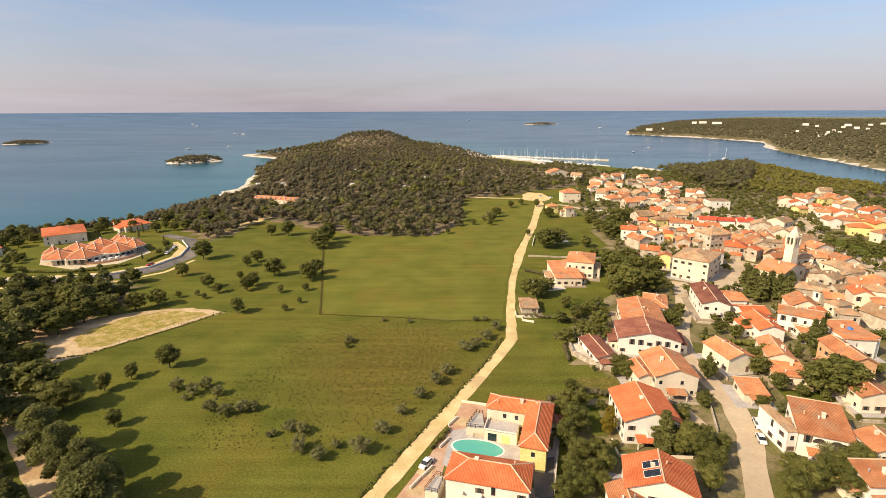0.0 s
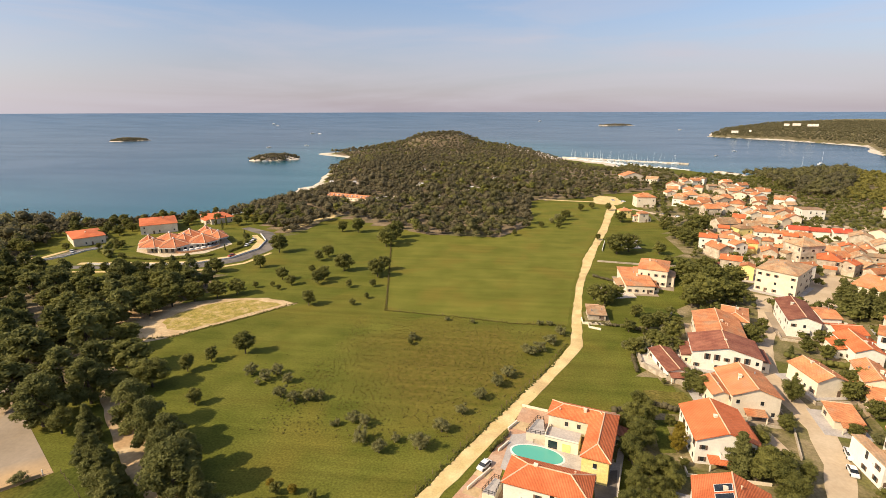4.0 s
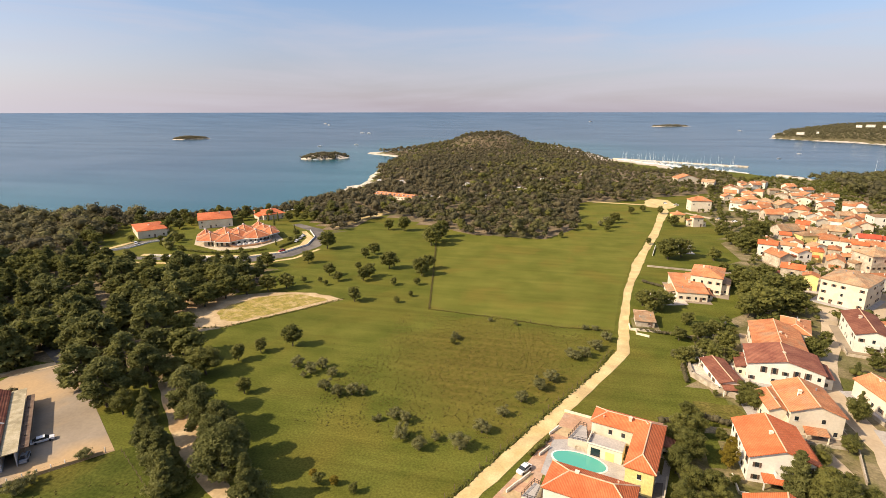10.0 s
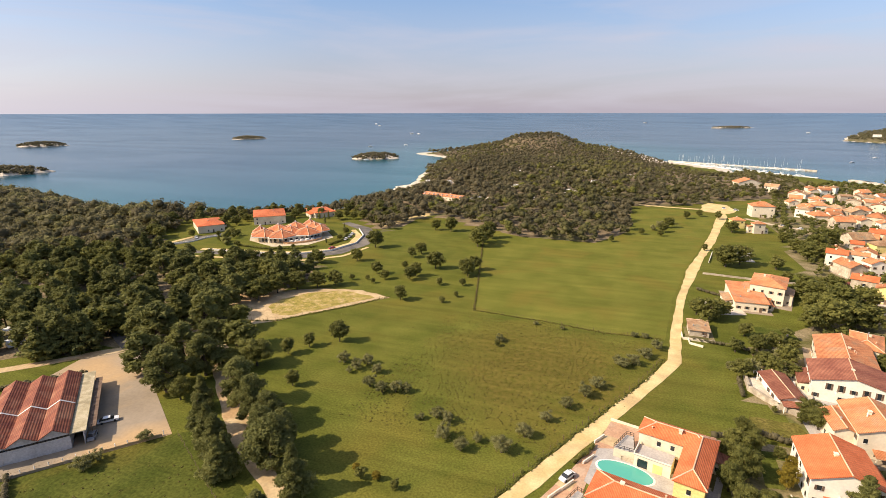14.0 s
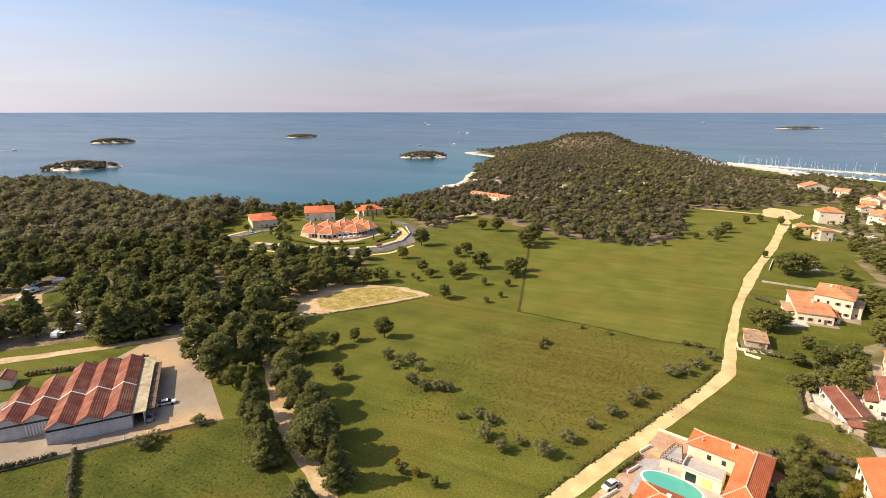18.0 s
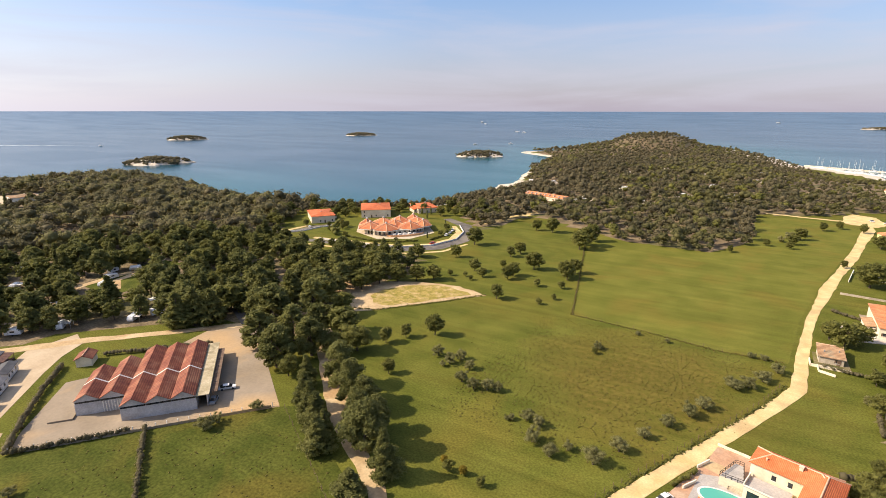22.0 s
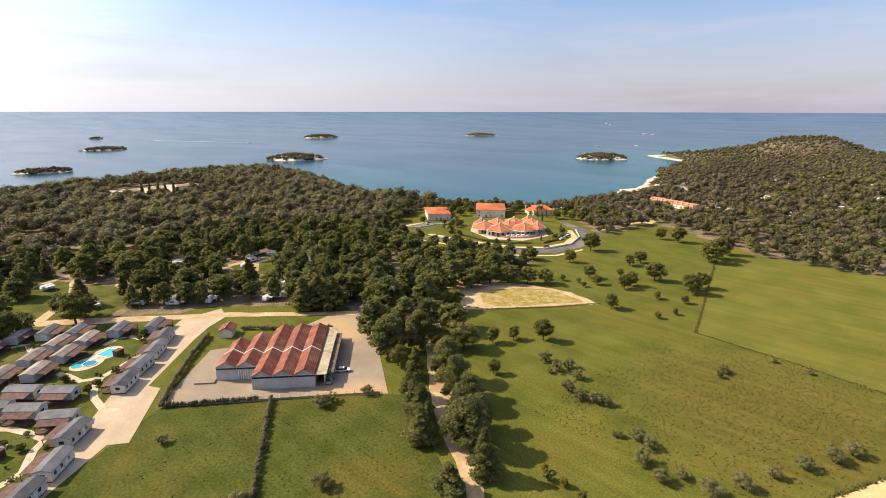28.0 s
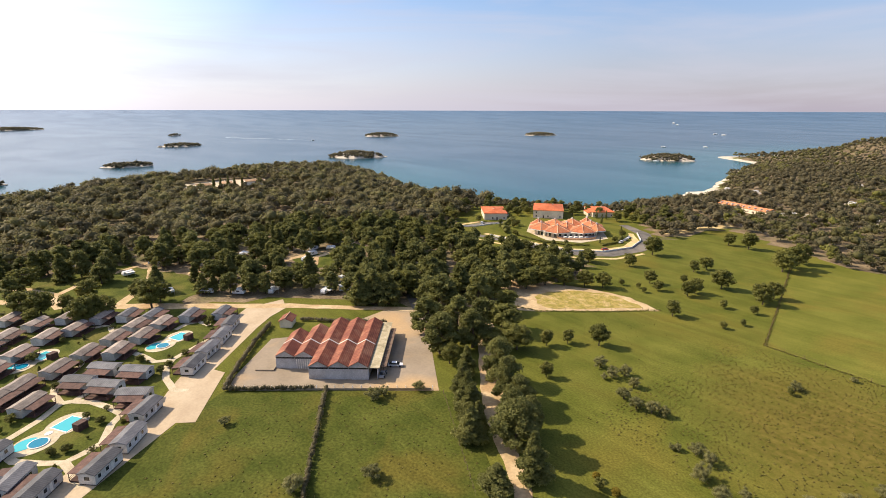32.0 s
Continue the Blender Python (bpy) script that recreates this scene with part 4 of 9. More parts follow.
    if name == "house" and kind != "flat" and math.hypot(x, y) < 420 and w > 6.5:
        wing_rng = random.Random(int(x * 7 + y * 13))
        for side in wing_rng.sample((-1, 1), wing_rng.choice((0, 1, 1, 2))):
            ww, wd, we = wing_rng.uniform(2.2, 3.6), d * wing_rng.uniform(0.4, 0.75), eave * wing_rng.uniform(0.42, 0.66)
            v0 = wing_rng.uniform(-0.5, 0.5) * (d - wd)
            x0, x1 = (w / 2, w / 2 + ww) if side > 0 else (-w / 2 - ww, -w / 2)
            low, high = ((x1 + 0.3, we), (x0, we + 0.8)) if side > 0 else ((x0 - 0.3, we), (x1, we + 0.8))
            wing = part("wing", Shape().box(x0, v0 - wd / 2, -1.0, x1, v0 + wd / 2, we - 0.05).mesh("wing", wing_rng.choice((wall, wall, "plaster_cream"))), h, "low side wing")
            q = [(low[0], v0 - wd / 2 - 0.3, low[1]), (high[0], v0 - wd / 2 - 0.3, high[1]), (high[0], v0 + wd / 2 + 0.3, high[1]), (low[0], v0 + wd / 2 + 0.3, low[1])]
            lean = Shape().face(*[(a, b, c + 0.16) for a, b, c in q]).face(*reversed(q))
            for a, b in zip(q, q[1:] + q[:1]):
                lean.face(a, b, (*b[:2], b[2] + 0.16), (*a[:2], a[2] + 0.16))
            part("wing_roof", lean.mesh("wing_roof", wing_rng.choice((roof, roof, "roof_old", "roof_brown"))), wing)
            part("window", PANE, wing, "", pose((x0 + x1) / 2, v0 - wd / 2, 0.9) @ Matrix.Diagonal((0.8, 1, 1.1, 1)))
        if math.hypot(x, y) < 260 and wing_rng.random() < 0.55:
            m = pose(x, y, 0, 0, 0, turn)
            reach = wing_rng.uniform(3.5, 5.5)
            corners = [(m @ Vector(c)).xy for c in ((-w / 2 - 2.5, -d / 2 + 1, 0), (-w / 2 - 2.5, -d / 2 - reach, 0), (w / 2 + 1.5, -d / 2 - reach, 0))]
            low_wall([tuple(c) for c in corners], 0.25, wing_rng.uniform(0.6, 1.1), wing_rng.choice(("stone", "plaster_cream", "stone")), "low pale garden wall before a house")
    if not windows:
        return h
    floors = storeys or max(1, int(eave / 2.9))
    far = math.hypot(x, y) > 330
    sides = ((0, -d / 2, 0, w), (-w / 2, 0, -90, d), (w / 2, 0, 90, d))
    facing = Vector((-x, -y)).normalized()
    for cx, cy, a, length in sides:
        out_of_view = Vector((math.sin(radians(a + turn)), -math.cos(radians(a + turn)))).dot(facing) < -0.15
        n = max(1, int((length - 1) / (gap if not far else 3.6)))
        for fl in range(floors):
            for i in range(n):
                if rnd.random() < 0.35 or out_of_view:
                    continue
                u = (i + 0.5) / n * length - length / 2
                zz = 0.95 + fl * (eave - 0.3) / floors
                m = pose(cx, cy, 0, 0, 0, a) @ pose(u, 0, zz)
                tall = 1.15 if rnd.random() < 0.8 or fl == 0 else 1.9
                win = part("window", PANE, h, "", m @ Matrix.Diagonal((0.85, 1, tall, 1)))
                if not far:
                    part("sill", SILL, win)
                    if rnd.random() < 0.55:
                        for sgn in (-1, 1):
                            part("shutter", SHUTTER, win, "", pose(sgn * 0.78, 0, 0))
    part("door", DOOR, h, "", pose(rnd.uniform(-0.3, 0.3) * w, -d / 2, 0.0))
    return h


# ---- roads, paths and yards ----
ribbon("gravel_path", [(-17.0, 87.7), (-14.0, 93.8), (-7.4, 106.7), (2.0, 124.8), (11.1, 142.4), (18.0, 155.8), (24.6, 169.8), (26.9, 190.7), (32.7, 232.4), (43.7, 282.0), (63.6, 355.5), (85.5, 446.2), (86, 466)], [4.2, 4.2, 4.1, 3.6, 3.1, 3.2, 5.5, 4.0, 5.3, 5.0, 5.4, 7.3, 6.0], "path", "pale gravel track between the meadow and the houses", "path", 0.07, 0.3, 2)
ribbon("gravel_path", [(25, 479), (55, 474), (86, 470)], [3, 3.5, 5], "path", "narrow gravel track along the wood's edge", "path", 0.08, 0.4, 3)
sheet("gravel_junction", [(74, 462), (92, 456), (100, 470), (98, 500), (84, 508), (76, 490)], "path", "pale gravel clearing where the tracks meet", "junction", 0.1, z=0, wobble=0.8)
ribbon("town_road", [(60, 76), (67, 91), (77, 112), (81, 127), (81, 135), (80, 152), (88, 174), (96, 190), (108, 220), (113, 232)], [5.4, 5.4, 5.8, 6.4, 6.2, 5.2, 5, 5, 5.5, 6.5], "road", "dusty pale concrete street", "street", 0.08, 0.25, 4)
sheet("town_square", [(112, 228), (128, 232), (150, 264), (170, 270), (150, 234), (138, 218), (120, 224)], "road", "pale paved church square", "square", 0.1)
ribbon("lane", [(100, 440), (115, 420), (140, 400), (160, 380), (190, 372), (240, 378)], [4, 4, 4, 5, 4, 4], "road", "pale lane into the old town", "lane", 0.09, 0.3, 6)
sheet("camp_road", [(-112, -8), (-135, 24), (-132, 28), (-154, 43), (-158, 41), (-181, 64), (-188, 72), (-193, 81), (-203, 84), (-203, 68), (-192, 56), (-154, 27), (-138, 16), (-124, -12)], "road", "wide pale concrete camp road", "road", 0.07)
ribbon("camp_road", [(-300, -30), (-274, -6), (-240, 28), (-203, 72), (-195, 82), (-164, 113), (-156, 122)], [5, 5, 5, 6, 5, 4, 4], "dirt", "sandy road along the camp's edge", "road", 0.08, 0.4, 8)
sheet("warehouse_yard", [(-164, 110), (-152, 122), (-102, 87), (-143, 40), (-150, 45), (-168, 64), (-160, 80)], "concrete", "pale concrete yard round the warehouse", "yard", 0.06)
sheet("dirt_lot", [(-166, 168), (-157, 165), (-144, 158), (-129, 152), (-121, 159), (-106, 177), (-90, 196), (-106, 201), (-123, 198), (-140, 190), (-156, 180)], "dirt", "bare ochre dirt lot with dry grass", "dirt lot", 0.07, wobble=0.7)
ribbon("lane", [(-50, 66), (-59, 74), (-67, 80), (-74, 84), (-84, 92), (-93, 100), (-105, 112), (-120, 126), (-150, 150)], [4, 4, 5, 6.5, 7.5, 8, 7, 5, 3.2], "dirt", "dirt lane under the pines", "lane", 0.07, 0.3, 9)
RING = [(-268, 232), (-256, 244), (-254, 262), (-246, 274)]
ribbon("hotel_drive", RING, [6, 6, 6, 6], "asphalt", "grey asphalt drive beside the hotel", "road", 0.1, 0.1, 12)
ribbon("hotel_drive", [(-232, 231), (-210, 234), (-186, 237), (-165, 242), (-150, 256), (-145, 278), (-150, 300), (-163, 318), (-186, 332)], [5, 6, 7, 8, 9, 9, 9, 8, 6], "asphalt", "curved grey asphalt drive round the hotel", "road", 0.1, 0.1, 13)
ribbon("hotel_pavement", [(-274, 236), (-262, 246), (-260, 264)], [3, 3.5, 3], "path", "pale pavement along the hotel drive", "pavement", 0.12, 0.1, 14)
ribbon("hotel_pavement", [(-232, 238), (-210, 241), (-187, 244), (-169, 249), (-157, 260), (-152, 278), (-157, 297), (-169, 312)], [3.5, 4, 4.5, 5, 5, 5, 4, 3], "path", "pale curved pavement before the hotel", "pavement", 0.12, 0.1, 15)
ribbon("hotel_pavement", [(-224, 224), (-186, 229), (-158, 236), (-143, 250), (-138, 272)], [2, 2.2, 2.5, 2.5, 2], "path", "narrow pale pavement on the drive's outer side", "pavement", 0.12, 0.1, 16)
sheet("hotel_terrace", [(-232, 284), (-218, 264), (-194, 255), (-176, 266), (-171, 288), (-186, 305), (-218, 312)], "sand", "pale paved terrace round the hotel", "terrace", 0.09)
ribbon("gravel_path", [(-156, 330), (-150, 346), (-143, 366), (-135, 392)], [5, 9, 9, 6], "path", "pale strip of gravel at the wood's edge", "path", 0.09, 0.5, 17)
M["grass_mown"] = surface("mown_meadow_grass", (0.112, 0.119, 0.0185), (0.156, 0.152, 0.027), 15, 0.55, 0.9, 0.5, spec=0.06, stain=(0.158, 0.132, 0.024), stain_size=22, grain=0.2)
mown_streaks(M["grass_mown"], 4, 0.10)
sheet("mown_meadow", [(-49.5, 193.6), (-20, 190.6), (4, 186.6), (23, 187), (29.5, 232), (40.5, 282), (60, 355), (81, 438), (60, 466), (18, 458), (16, 400), (14, 364), (-7, 326), (-54, 328), (-79, 342), (-61, 246)], "grass_mown", "pale green mown meadow beyond the fence", "meadow", 0.025)
sheet("small_meadow", [(-143, 39), (-126, 60), (-102, 87), (-95, 92), (-80, 81), (-66, 73), (-54, 65), (-38, 40), (-40, -20), (-110, -16)], "meadow_dark", "small dark green meadow beside the warehouse", "meadow", 0.03)
sheet("lot_grass", [(-134, 170), (-127, 164), (-119, 165), (-108, 179), (-95, 194), (-108, 198), (-120, 195), (-130, 187), (-134, 179)], "lot_grass", "dry yellow grass on the dirt lot", "dry grass", 0.10, wobble=1.0)

# ---- woods ----


CAMP_GAPS = [(-263, 62, 13), (-252, 95, 13), (-256, 122, 13), (-257, 137, 13), (-260, 152, 13), (-575, 145, 16), (-577, 179, 16), (-571, 212, 16), (-341, 66, 13), (-409, 47, 14), (-367, 107, 14), (-349, 21, 13), (-278, 181, 13), (-229, 171, 13), (-478, 76, 15), (-374, 158, 14), (-320, 7, 13), (-480, 156, 15), (-373, 195, 14)]
px, py = wood_points(CAMP_WOOD, 10.5, 1)
pick = np.random.default_rng(8).random(len(px))
open_camp = np.hypot((px + 580) / 30, (py - 190) / 52) > 1
low_camp = np.where(np.hypot((px + 512) / 62, (py - 186) / 62) < 1, 0.55, 1.0)
for cx, cy, rx in CAMP_GAPS:
    open_camp &= np.hypot(px - cx, py - cy) > rx
for key, lo, hi, label in (("maquis", 0.0, 0.14, "dense evergreen wood behind the camp"), ("grove", 0.14, 0.62, "broadleaf crowns in haze-paled green in the wood behind the camp"), ("light_grove", 0.62, 0.90, "green broadleaf crowns in the wood behind the camp"), ("wood_pine", 0.90, 1.0, "dark pine crowns in the wood behind the camp")):
    ok = (pick >= lo) & (pick < hi) & open_camp
    far_wood("camp_wood", px[ok], py[ok], land_height(px[ok], py[ok]), np.random.default_rng(1).uniform(5.2, 10.4, ok.sum()) * low_camp[ok], key, label, 2, 5, 38)
ribbon("camp_path", [(-268, 63), (-257, 97), (-261, 124), (-261, 139), (-264, 155)], [3.5, 3.5, 4, 4, 3.5], "dirt", "pale track through the camp wood", "path", 0.1, 0.4, 19)
for spacing, y0, y1, small, large, clumps, cards, seed in ((9.0, 0, 640, 4.0, 6.8, 4, 32, 3), (9.0, 640, 1000, 4.0, 6.8, 3, 24, 4), (11.0, 1000, 2000, 4.6, 7.2, 2, 20, 5)):
    px, py = wood_points(HEADLAND, spacing, seed)
    ok = (py >= y0) & (py < y1)
    for cx, cy in CLEARINGS:
        q = 1 - 6 / math.hypot(cx, cy)
        ok &= np.hypot((px - cx * q) / 8, (py - cy * q) / 19) > 1
    ok &= ~inside([(-180, 456), (-176, 474), (-122, 458), (-116, 442), (-122, 430), (-176, 446)], px, py)
    ok &= np.hypot((px + 236) / 38, (py - 622) / 54) > 1
    px, py = px[ok], py[ok]
    size = np.random.default_rng(seed).uniform(small, large, len(px)) * np.random.default_rng(seed + 50).choice((0.8, 1.0, 1.3), len(px), p=(0.3, 0.5, 0.2)) * np.where((px > 50) & (py > 560), 0.6, 1.0)
    chance = np.random.default_rng(seed + 60).random(len(px)) + 0.35 * np.sin(px / 37.0 + np.sin(py / 29.0)) + 0.22 - np.clip((px + 90) / 220, 0, 0.65) * (py < 900)
    for key, lo, hi, label in (("maquis", 0.55, 9, "dense low evergreen wood on the headland"), ("wood_green", -9, 0.28, "pale sunlit crowns in the headland wood"), ("oak", 0.28, 0.36, "green broadleaf crowns in the headland wood"), ("wood_pine", 0.36, 0.55, "dark pine crowns in the headland wood")):
        part_of = (chance >= lo) & (chance < hi)
        if part_of.sum():
            far_wood("headland_wood", px[part_of], py[part_of], land_height(px[part_of], py[part_of]), size[part_of], key, label, seed, clumps, cards)
px, py = wood_points(EAST_WOOD, 10, 5)
yellow = (px / py > 0.6) & (py > 0.95 * px + 85)
tall = np.random.default_rng(4).uniform(5, 8.5, len(px)) * np.where(yellow, 0.7, 1.15)
dark = np.random.default_rng(6).random(len(px)) < 0.45
far_wood("east_wood", px[~yellow & ~dark], py[~yellow & ~dark], land_height(px, py)[~yellow & ~dark], tall[~yellow & ~dark], "wood_green", "green wood by the inlet", 5, 4, 30)
far_wood("east_wood", px[~yellow & dark], py[~yellow & dark], land_height(px, py)[~yellow & dark], tall[~yellow & dark], "wood_pine", "dark pines in the wood by the inlet", 5, 4, 30)
far_wood("autumn_grove", px[yellow], py[yellow], land_height(px, py)[yellow], tall[yellow], "yellow_grove", "yellowing low grove beside the channel", 5, 4, 24)
px, py = wood_points(FAR_COAST, 17, 6)
ok = (np.hypot(px, py) < 3500) & (shore_distance(px, py, FAR_COAST) > 9) & (px / py < 1.05)
far_wood("far_headland_wood", px[ok], py[ok], far_height(px[ok], py[ok]), np.random.default_rng(5).uniform(7, 11, ok.sum()), "wood_pine", "dark green wood across the channel", 6, 2, 4)

# pines of the camp
px, py = wood_points(NEAR_CAMP, 10.8, 7)
CAMP_GLADE = [(-236, 106), (-262, 116), (-268, 158), (-252, 158), (-232, 122)]
CAMP_LAWN = [(-262, -9), (-228, 45), (-236, 62), (-268, 62), (-306, 40), (-306, -20)]
thin = inside(CAMP_LAWN, px, py)
for i, (x, y) in enumerate(zip(px, py)):
    if thin[i] and tree_rng.random() < 0.72 or inside(CAMP_GLADE, np.array([x]), np.array([y]))[0]:
        continue
    if x > -150 and y < 142 or x > -128:
        continue
    tree(x, y, tree_rng.uniform(8.5, 14.0), tree_rng.choice(("pine", "pine", "conifer", "oak")), 1.3, "camp trees")

# ---- meadow trees ----
tree(-39.7, 86.5, 2.9, 'oak', 1.00, 'meadow trees')
tree(-48.5, 87.2, 3.3, 'oak', 1.00, 'meadow trees')
tree(-88.3, 148.9, 8.9, 'oak', 1.00, 'meadow trees')
tree(-96.5, 142.1, 5.9, 'oak', 1.00, 'meadow trees')
tree(-100.3, 134.9, 6.9, 'oak', 1.00, 'meadow trees')
tree(-86.5, 117.3, 5.8, 'oak', 1.00, 'meadow trees')
tree(-84.0, 194.6, 7.5, 'oak', 1.15, 'meadow trees')
tree(-84.5, 243.4, 10.7, 'oak', 1.15, 'meadow trees')
tree(-90.3, 221.8, 7.5, 'oak', 1.15, 'meadow trees')
tree(-89.8, 228.0, 8.1, 'oak', 1.15, 'meadow trees')
tree(-104.2, 259.5, 6.9, 'oak', 1.15, 'meadow trees')
tree(-101.7, 268.3, 7.7, 'oak', 1.15, 'meadow trees')
tree(-110.0, 225.7, 7.3, 'oak', 1.15, 'meadow trees')
tree(-102.4, 218.9, 5.5, 'oak', 1.15, 'meadow trees')
tree(-130.5, 243.6, 8.0, 'oak', 1.15, 'meadow trees')
tree(-133.6, 273.4, 11.9, 'oak', 1.15, 'meadow trees')
tree(-102.6, 328.6, 11.4, 'oak', 1.15, 'meadow trees')
tree(-113.9, 329.3, 8.6, 'oak', 1.15, 'meadow trees')
tree(-64.9, 236.0, 10.7, 'oak', 1.05, 'meadow trees')
tree(-64.1, 247.2, 9.0, 'oak', 1.05, 'meadow trees')
tree(-74.7, 294.2, 13.2, 'oak', 1.05, 'meadow trees')
tree(-73.4, 304.6, 13.6, 'oak', 1.05, 'meadow trees')
tree(-73.3, 317.2, 12.8, 'oak', 1.05, 'meadow trees')
tree(-68.4, 240.0, 7.8, 'oak', 1.05, 'meadow trees')
tree(-63.3, 221.6, 4.3, 'oak', 1.20, 'meadow trees')
tree(-61.9, 206.0, 3.1, 'oak', 1.20, 'meadow trees')
tree(-65.8, 197.4, 3.3, 'oak', 1.20, 'meadow trees')
tree(-74.2, 219.1, 4.3, 'oak', 1.20, 'meadow trees')
tree(-110.2, 215.6, 3.0, 'oak', 1.20, 'meadow trees')
tree(-117.5, 213.2, 3.5, 'oak', 1.20, 'meadow trees')
tree(-105.4, 211.9, 2.9, 'oak', 1.20, 'meadow trees')
tree(-100.3, 239.7, 4.3, 'oak', 1.20, 'meadow trees')
tree(-33.7, 163.0, 2.5, 'oak', 1.20, 'meadow trees')
tree(-79.1, 135.5, 4.5, 'olive', 1.05, 'meadow olives')
tree(-73.0, 132.5, 4.4, 'olive', 1.05, 'meadow olives')
tree(-71.1, 136.7, 4.1, 'olive', 1.05, 'meadow olives')
tree(-65.8, 132.4, 3.9, 'olive', 1.05, 'meadow olives')
tree(-64.2, 124.3, 4.5, 'olive', 1.05, 'meadow olives')
tree(-59.3, 122.4, 4.4, 'olive', 1.05, 'meadow olives')
tree(-55.5, 123.6, 4.7, 'olive', 1.05, 'meadow olives')
tree(-52.6, 124.5, 3.7, 'olive', 1.05, 'meadow olives')
tree(-74.1, 129.9, 2.5, 'olive', 1.05, 'meadow olives')
tree(-43.6, 113.4, 2.2, 'olive', 1.05, 'meadow olives')
tree(-39.8, 115.1, 4.0, 'olive', 1.05, 'meadow olives')
tree(-36.2, 114.0, 3.7, 'olive', 1.05, 'meadow olives')
tree(-35.4, 107.1, 4.7, 'olive', 1.05, 'meadow olives')
tree(-29.8, 103.7, 4.3, 'olive', 1.05, 'meadow olives')
tree(-26.6, 108.4, 2.9, 'olive', 1.05, 'meadow olives')
tree(-20.1, 106.2, 5.5, 'olive', 1.05, 'meadow olives')
tree(-15.8, 114.0, 4.8, 'olive', 1.05, 'meadow olives')
tree(-11.4, 122.6, 3.8, 'olive', 1.05, 'meadow olives')
tree(-7.1, 130.8, 4.3, 'olive', 1.05, 'meadow olives')
tree(-2.4, 138.7, 5.1, 'olive', 1.05, 'meadow olives')
tree(0.6, 144.6, 4.6, 'olive', 1.05, 'meadow olives')
tree(-44.6, 112.6, 1.9, 'olive', 1.05, 'meadow olives')
tree(8.0, 161.0, 4.2, 'olive', 1.30, 'meadow olives')
tree(11.6, 163.7, 4.2, 'olive', 1.30, 'meadow olives')
tree(15.4, 170.0, 4.4, 'olive', 1.30, 'meadow olives')
tree(19.6, 178.4, 3.8, 'olive', 1.30, 'meadow olives')
tree(6.6, 162.2, 3.2, 'olive', 1.30, 'meadow olives')
tree(12.3, 186.1, 2.4, 'olive', 1.30, 'meadow olives')
tree(16.2, 186.2, 2.4, 'olive', 1.30, 'meadow olives')
tree(-33.7, 167.1, 3.3, 'olive', 1.30, 'meadow olives')
tree(-23.6, 186.1, 2.0, 'olive', 1.30, 'meadow olives')
tree(-13.3, 184.7, 2.0, 'olive', 1.30, 'meadow olives')
tree(41.2, 387.3, 8.9, 'oak', 1.10, 'meadow trees')
tree(36.2, 370.8, 7.7, 'oak', 1.10, 'meadow trees')
tree(21.7, 359.4, 5.2, 'oak', 1.10, 'meadow trees')
tree(2.9, 332.5, 4.8, 'oak', 1.10, 'meadow trees')
tree(33.4, 357.8, 5.2, 'oak', 1.10, 'meadow trees')
tree(55.6, 326.6, 4.8, 'oak', 1.10, 'meadow trees')
tree(79.5, 430.2, 7.3, 'oak', 1.10, 'meadow trees')
tree(56.8, 425.7, 7.1, 'oak', 1.10, 'meadow trees')
tree(67.3, 438.2, 6.4, 'oak', 1.10, 'meadow trees')
tree(-125.9, 33.5, 3.0, 'olive', 1.10, 'small meadow shrubs')
tree(-91.4, 36.5, 5.0, 'olive', 1.10, 'small meadow shrubs')
tree(-83.9, 51.9, 4.2, 'olive', 1.10, 'small meadow shrubs')
tree(-110.6, 73.3, 3.3, 'olive', 1.10, 'small meadow shrubs')
tree(-110.5, 69.8, 4.5, 'olive', 1.10, 'small meadow shrubs')
tree(-106.4, 82.9, 3.6, 'olive', 1.10, 'small meadow shrubs')
tree(40.6, 211.0, 10.4, 'oak', 1.30, 'town trees')
tree(37.1, 216.7, 7.6, 'oak', 1.30, 'town trees')
tree(45.2, 216.7, 8.6, 'oak', 1.30, 'town trees')
tree(37.3, 202.9, 4.8, 'oak', 1.30, 'town trees')
tree(42.9, 165.0, 6.8, 'oak', 1.25, 'town trees')
tree(51.3, 174.4, 6.4, 'oak', 1.25, 'town trees')
tree(53.1, 169.6, 7.1, 'oak', 1.25, 'town trees')
tree(59.1, 179.4, 7.9, 'oak', 1.25, 'town trees')
tree(52.6, 187.6, 6.8, 'oak', 1.25, 'town trees')
tree(45.0, 183.8, 5.7, 'oak', 1.25, 'town trees')
tree(57.8, 190.4, 6.9, 'oak', 1.25, 'town trees')
tree(58.2, 169.5, 5.5, 'oak', 1.25, 'town trees')
tree(50.9, 199.6, 5.7, 'oak', 1.25, 'town trees')
tree(63.5, 190.4, 5.1, 'oak', 1.25, 'town trees')
tree(47.0, 169.6, 5.6, 'olive', 1.10, 'town trees')
tree(57.7, 182.1, 4.8, 'olive', 1.10, 'town trees')
tree(40.9, 169.7, 3.7, 'olive', 1.10, 'town trees')
tree(-176.2, 106.2, 14.2, 'conifer', 1.35, 'camp trees')
tree(-173.1, 111.1, 15.1, 'conifer', 1.35, 'camp trees')
tree(-168.6, 115.6, 14.1, 'conifer', 1.35, 'camp trees')
tree(-194.2, 120.8, 13.8, 'conifer', 1.35, 'camp trees')
tree(-189.2, 127.1, 13.8, 'conifer', 1.35, 'camp trees')
tree(-184.4, 133.6, 12.3, 'conifer', 1.35, 'camp trees')
tree(-168.9, 131.2, 11.2, 'conifer', 1.35, 'camp trees')
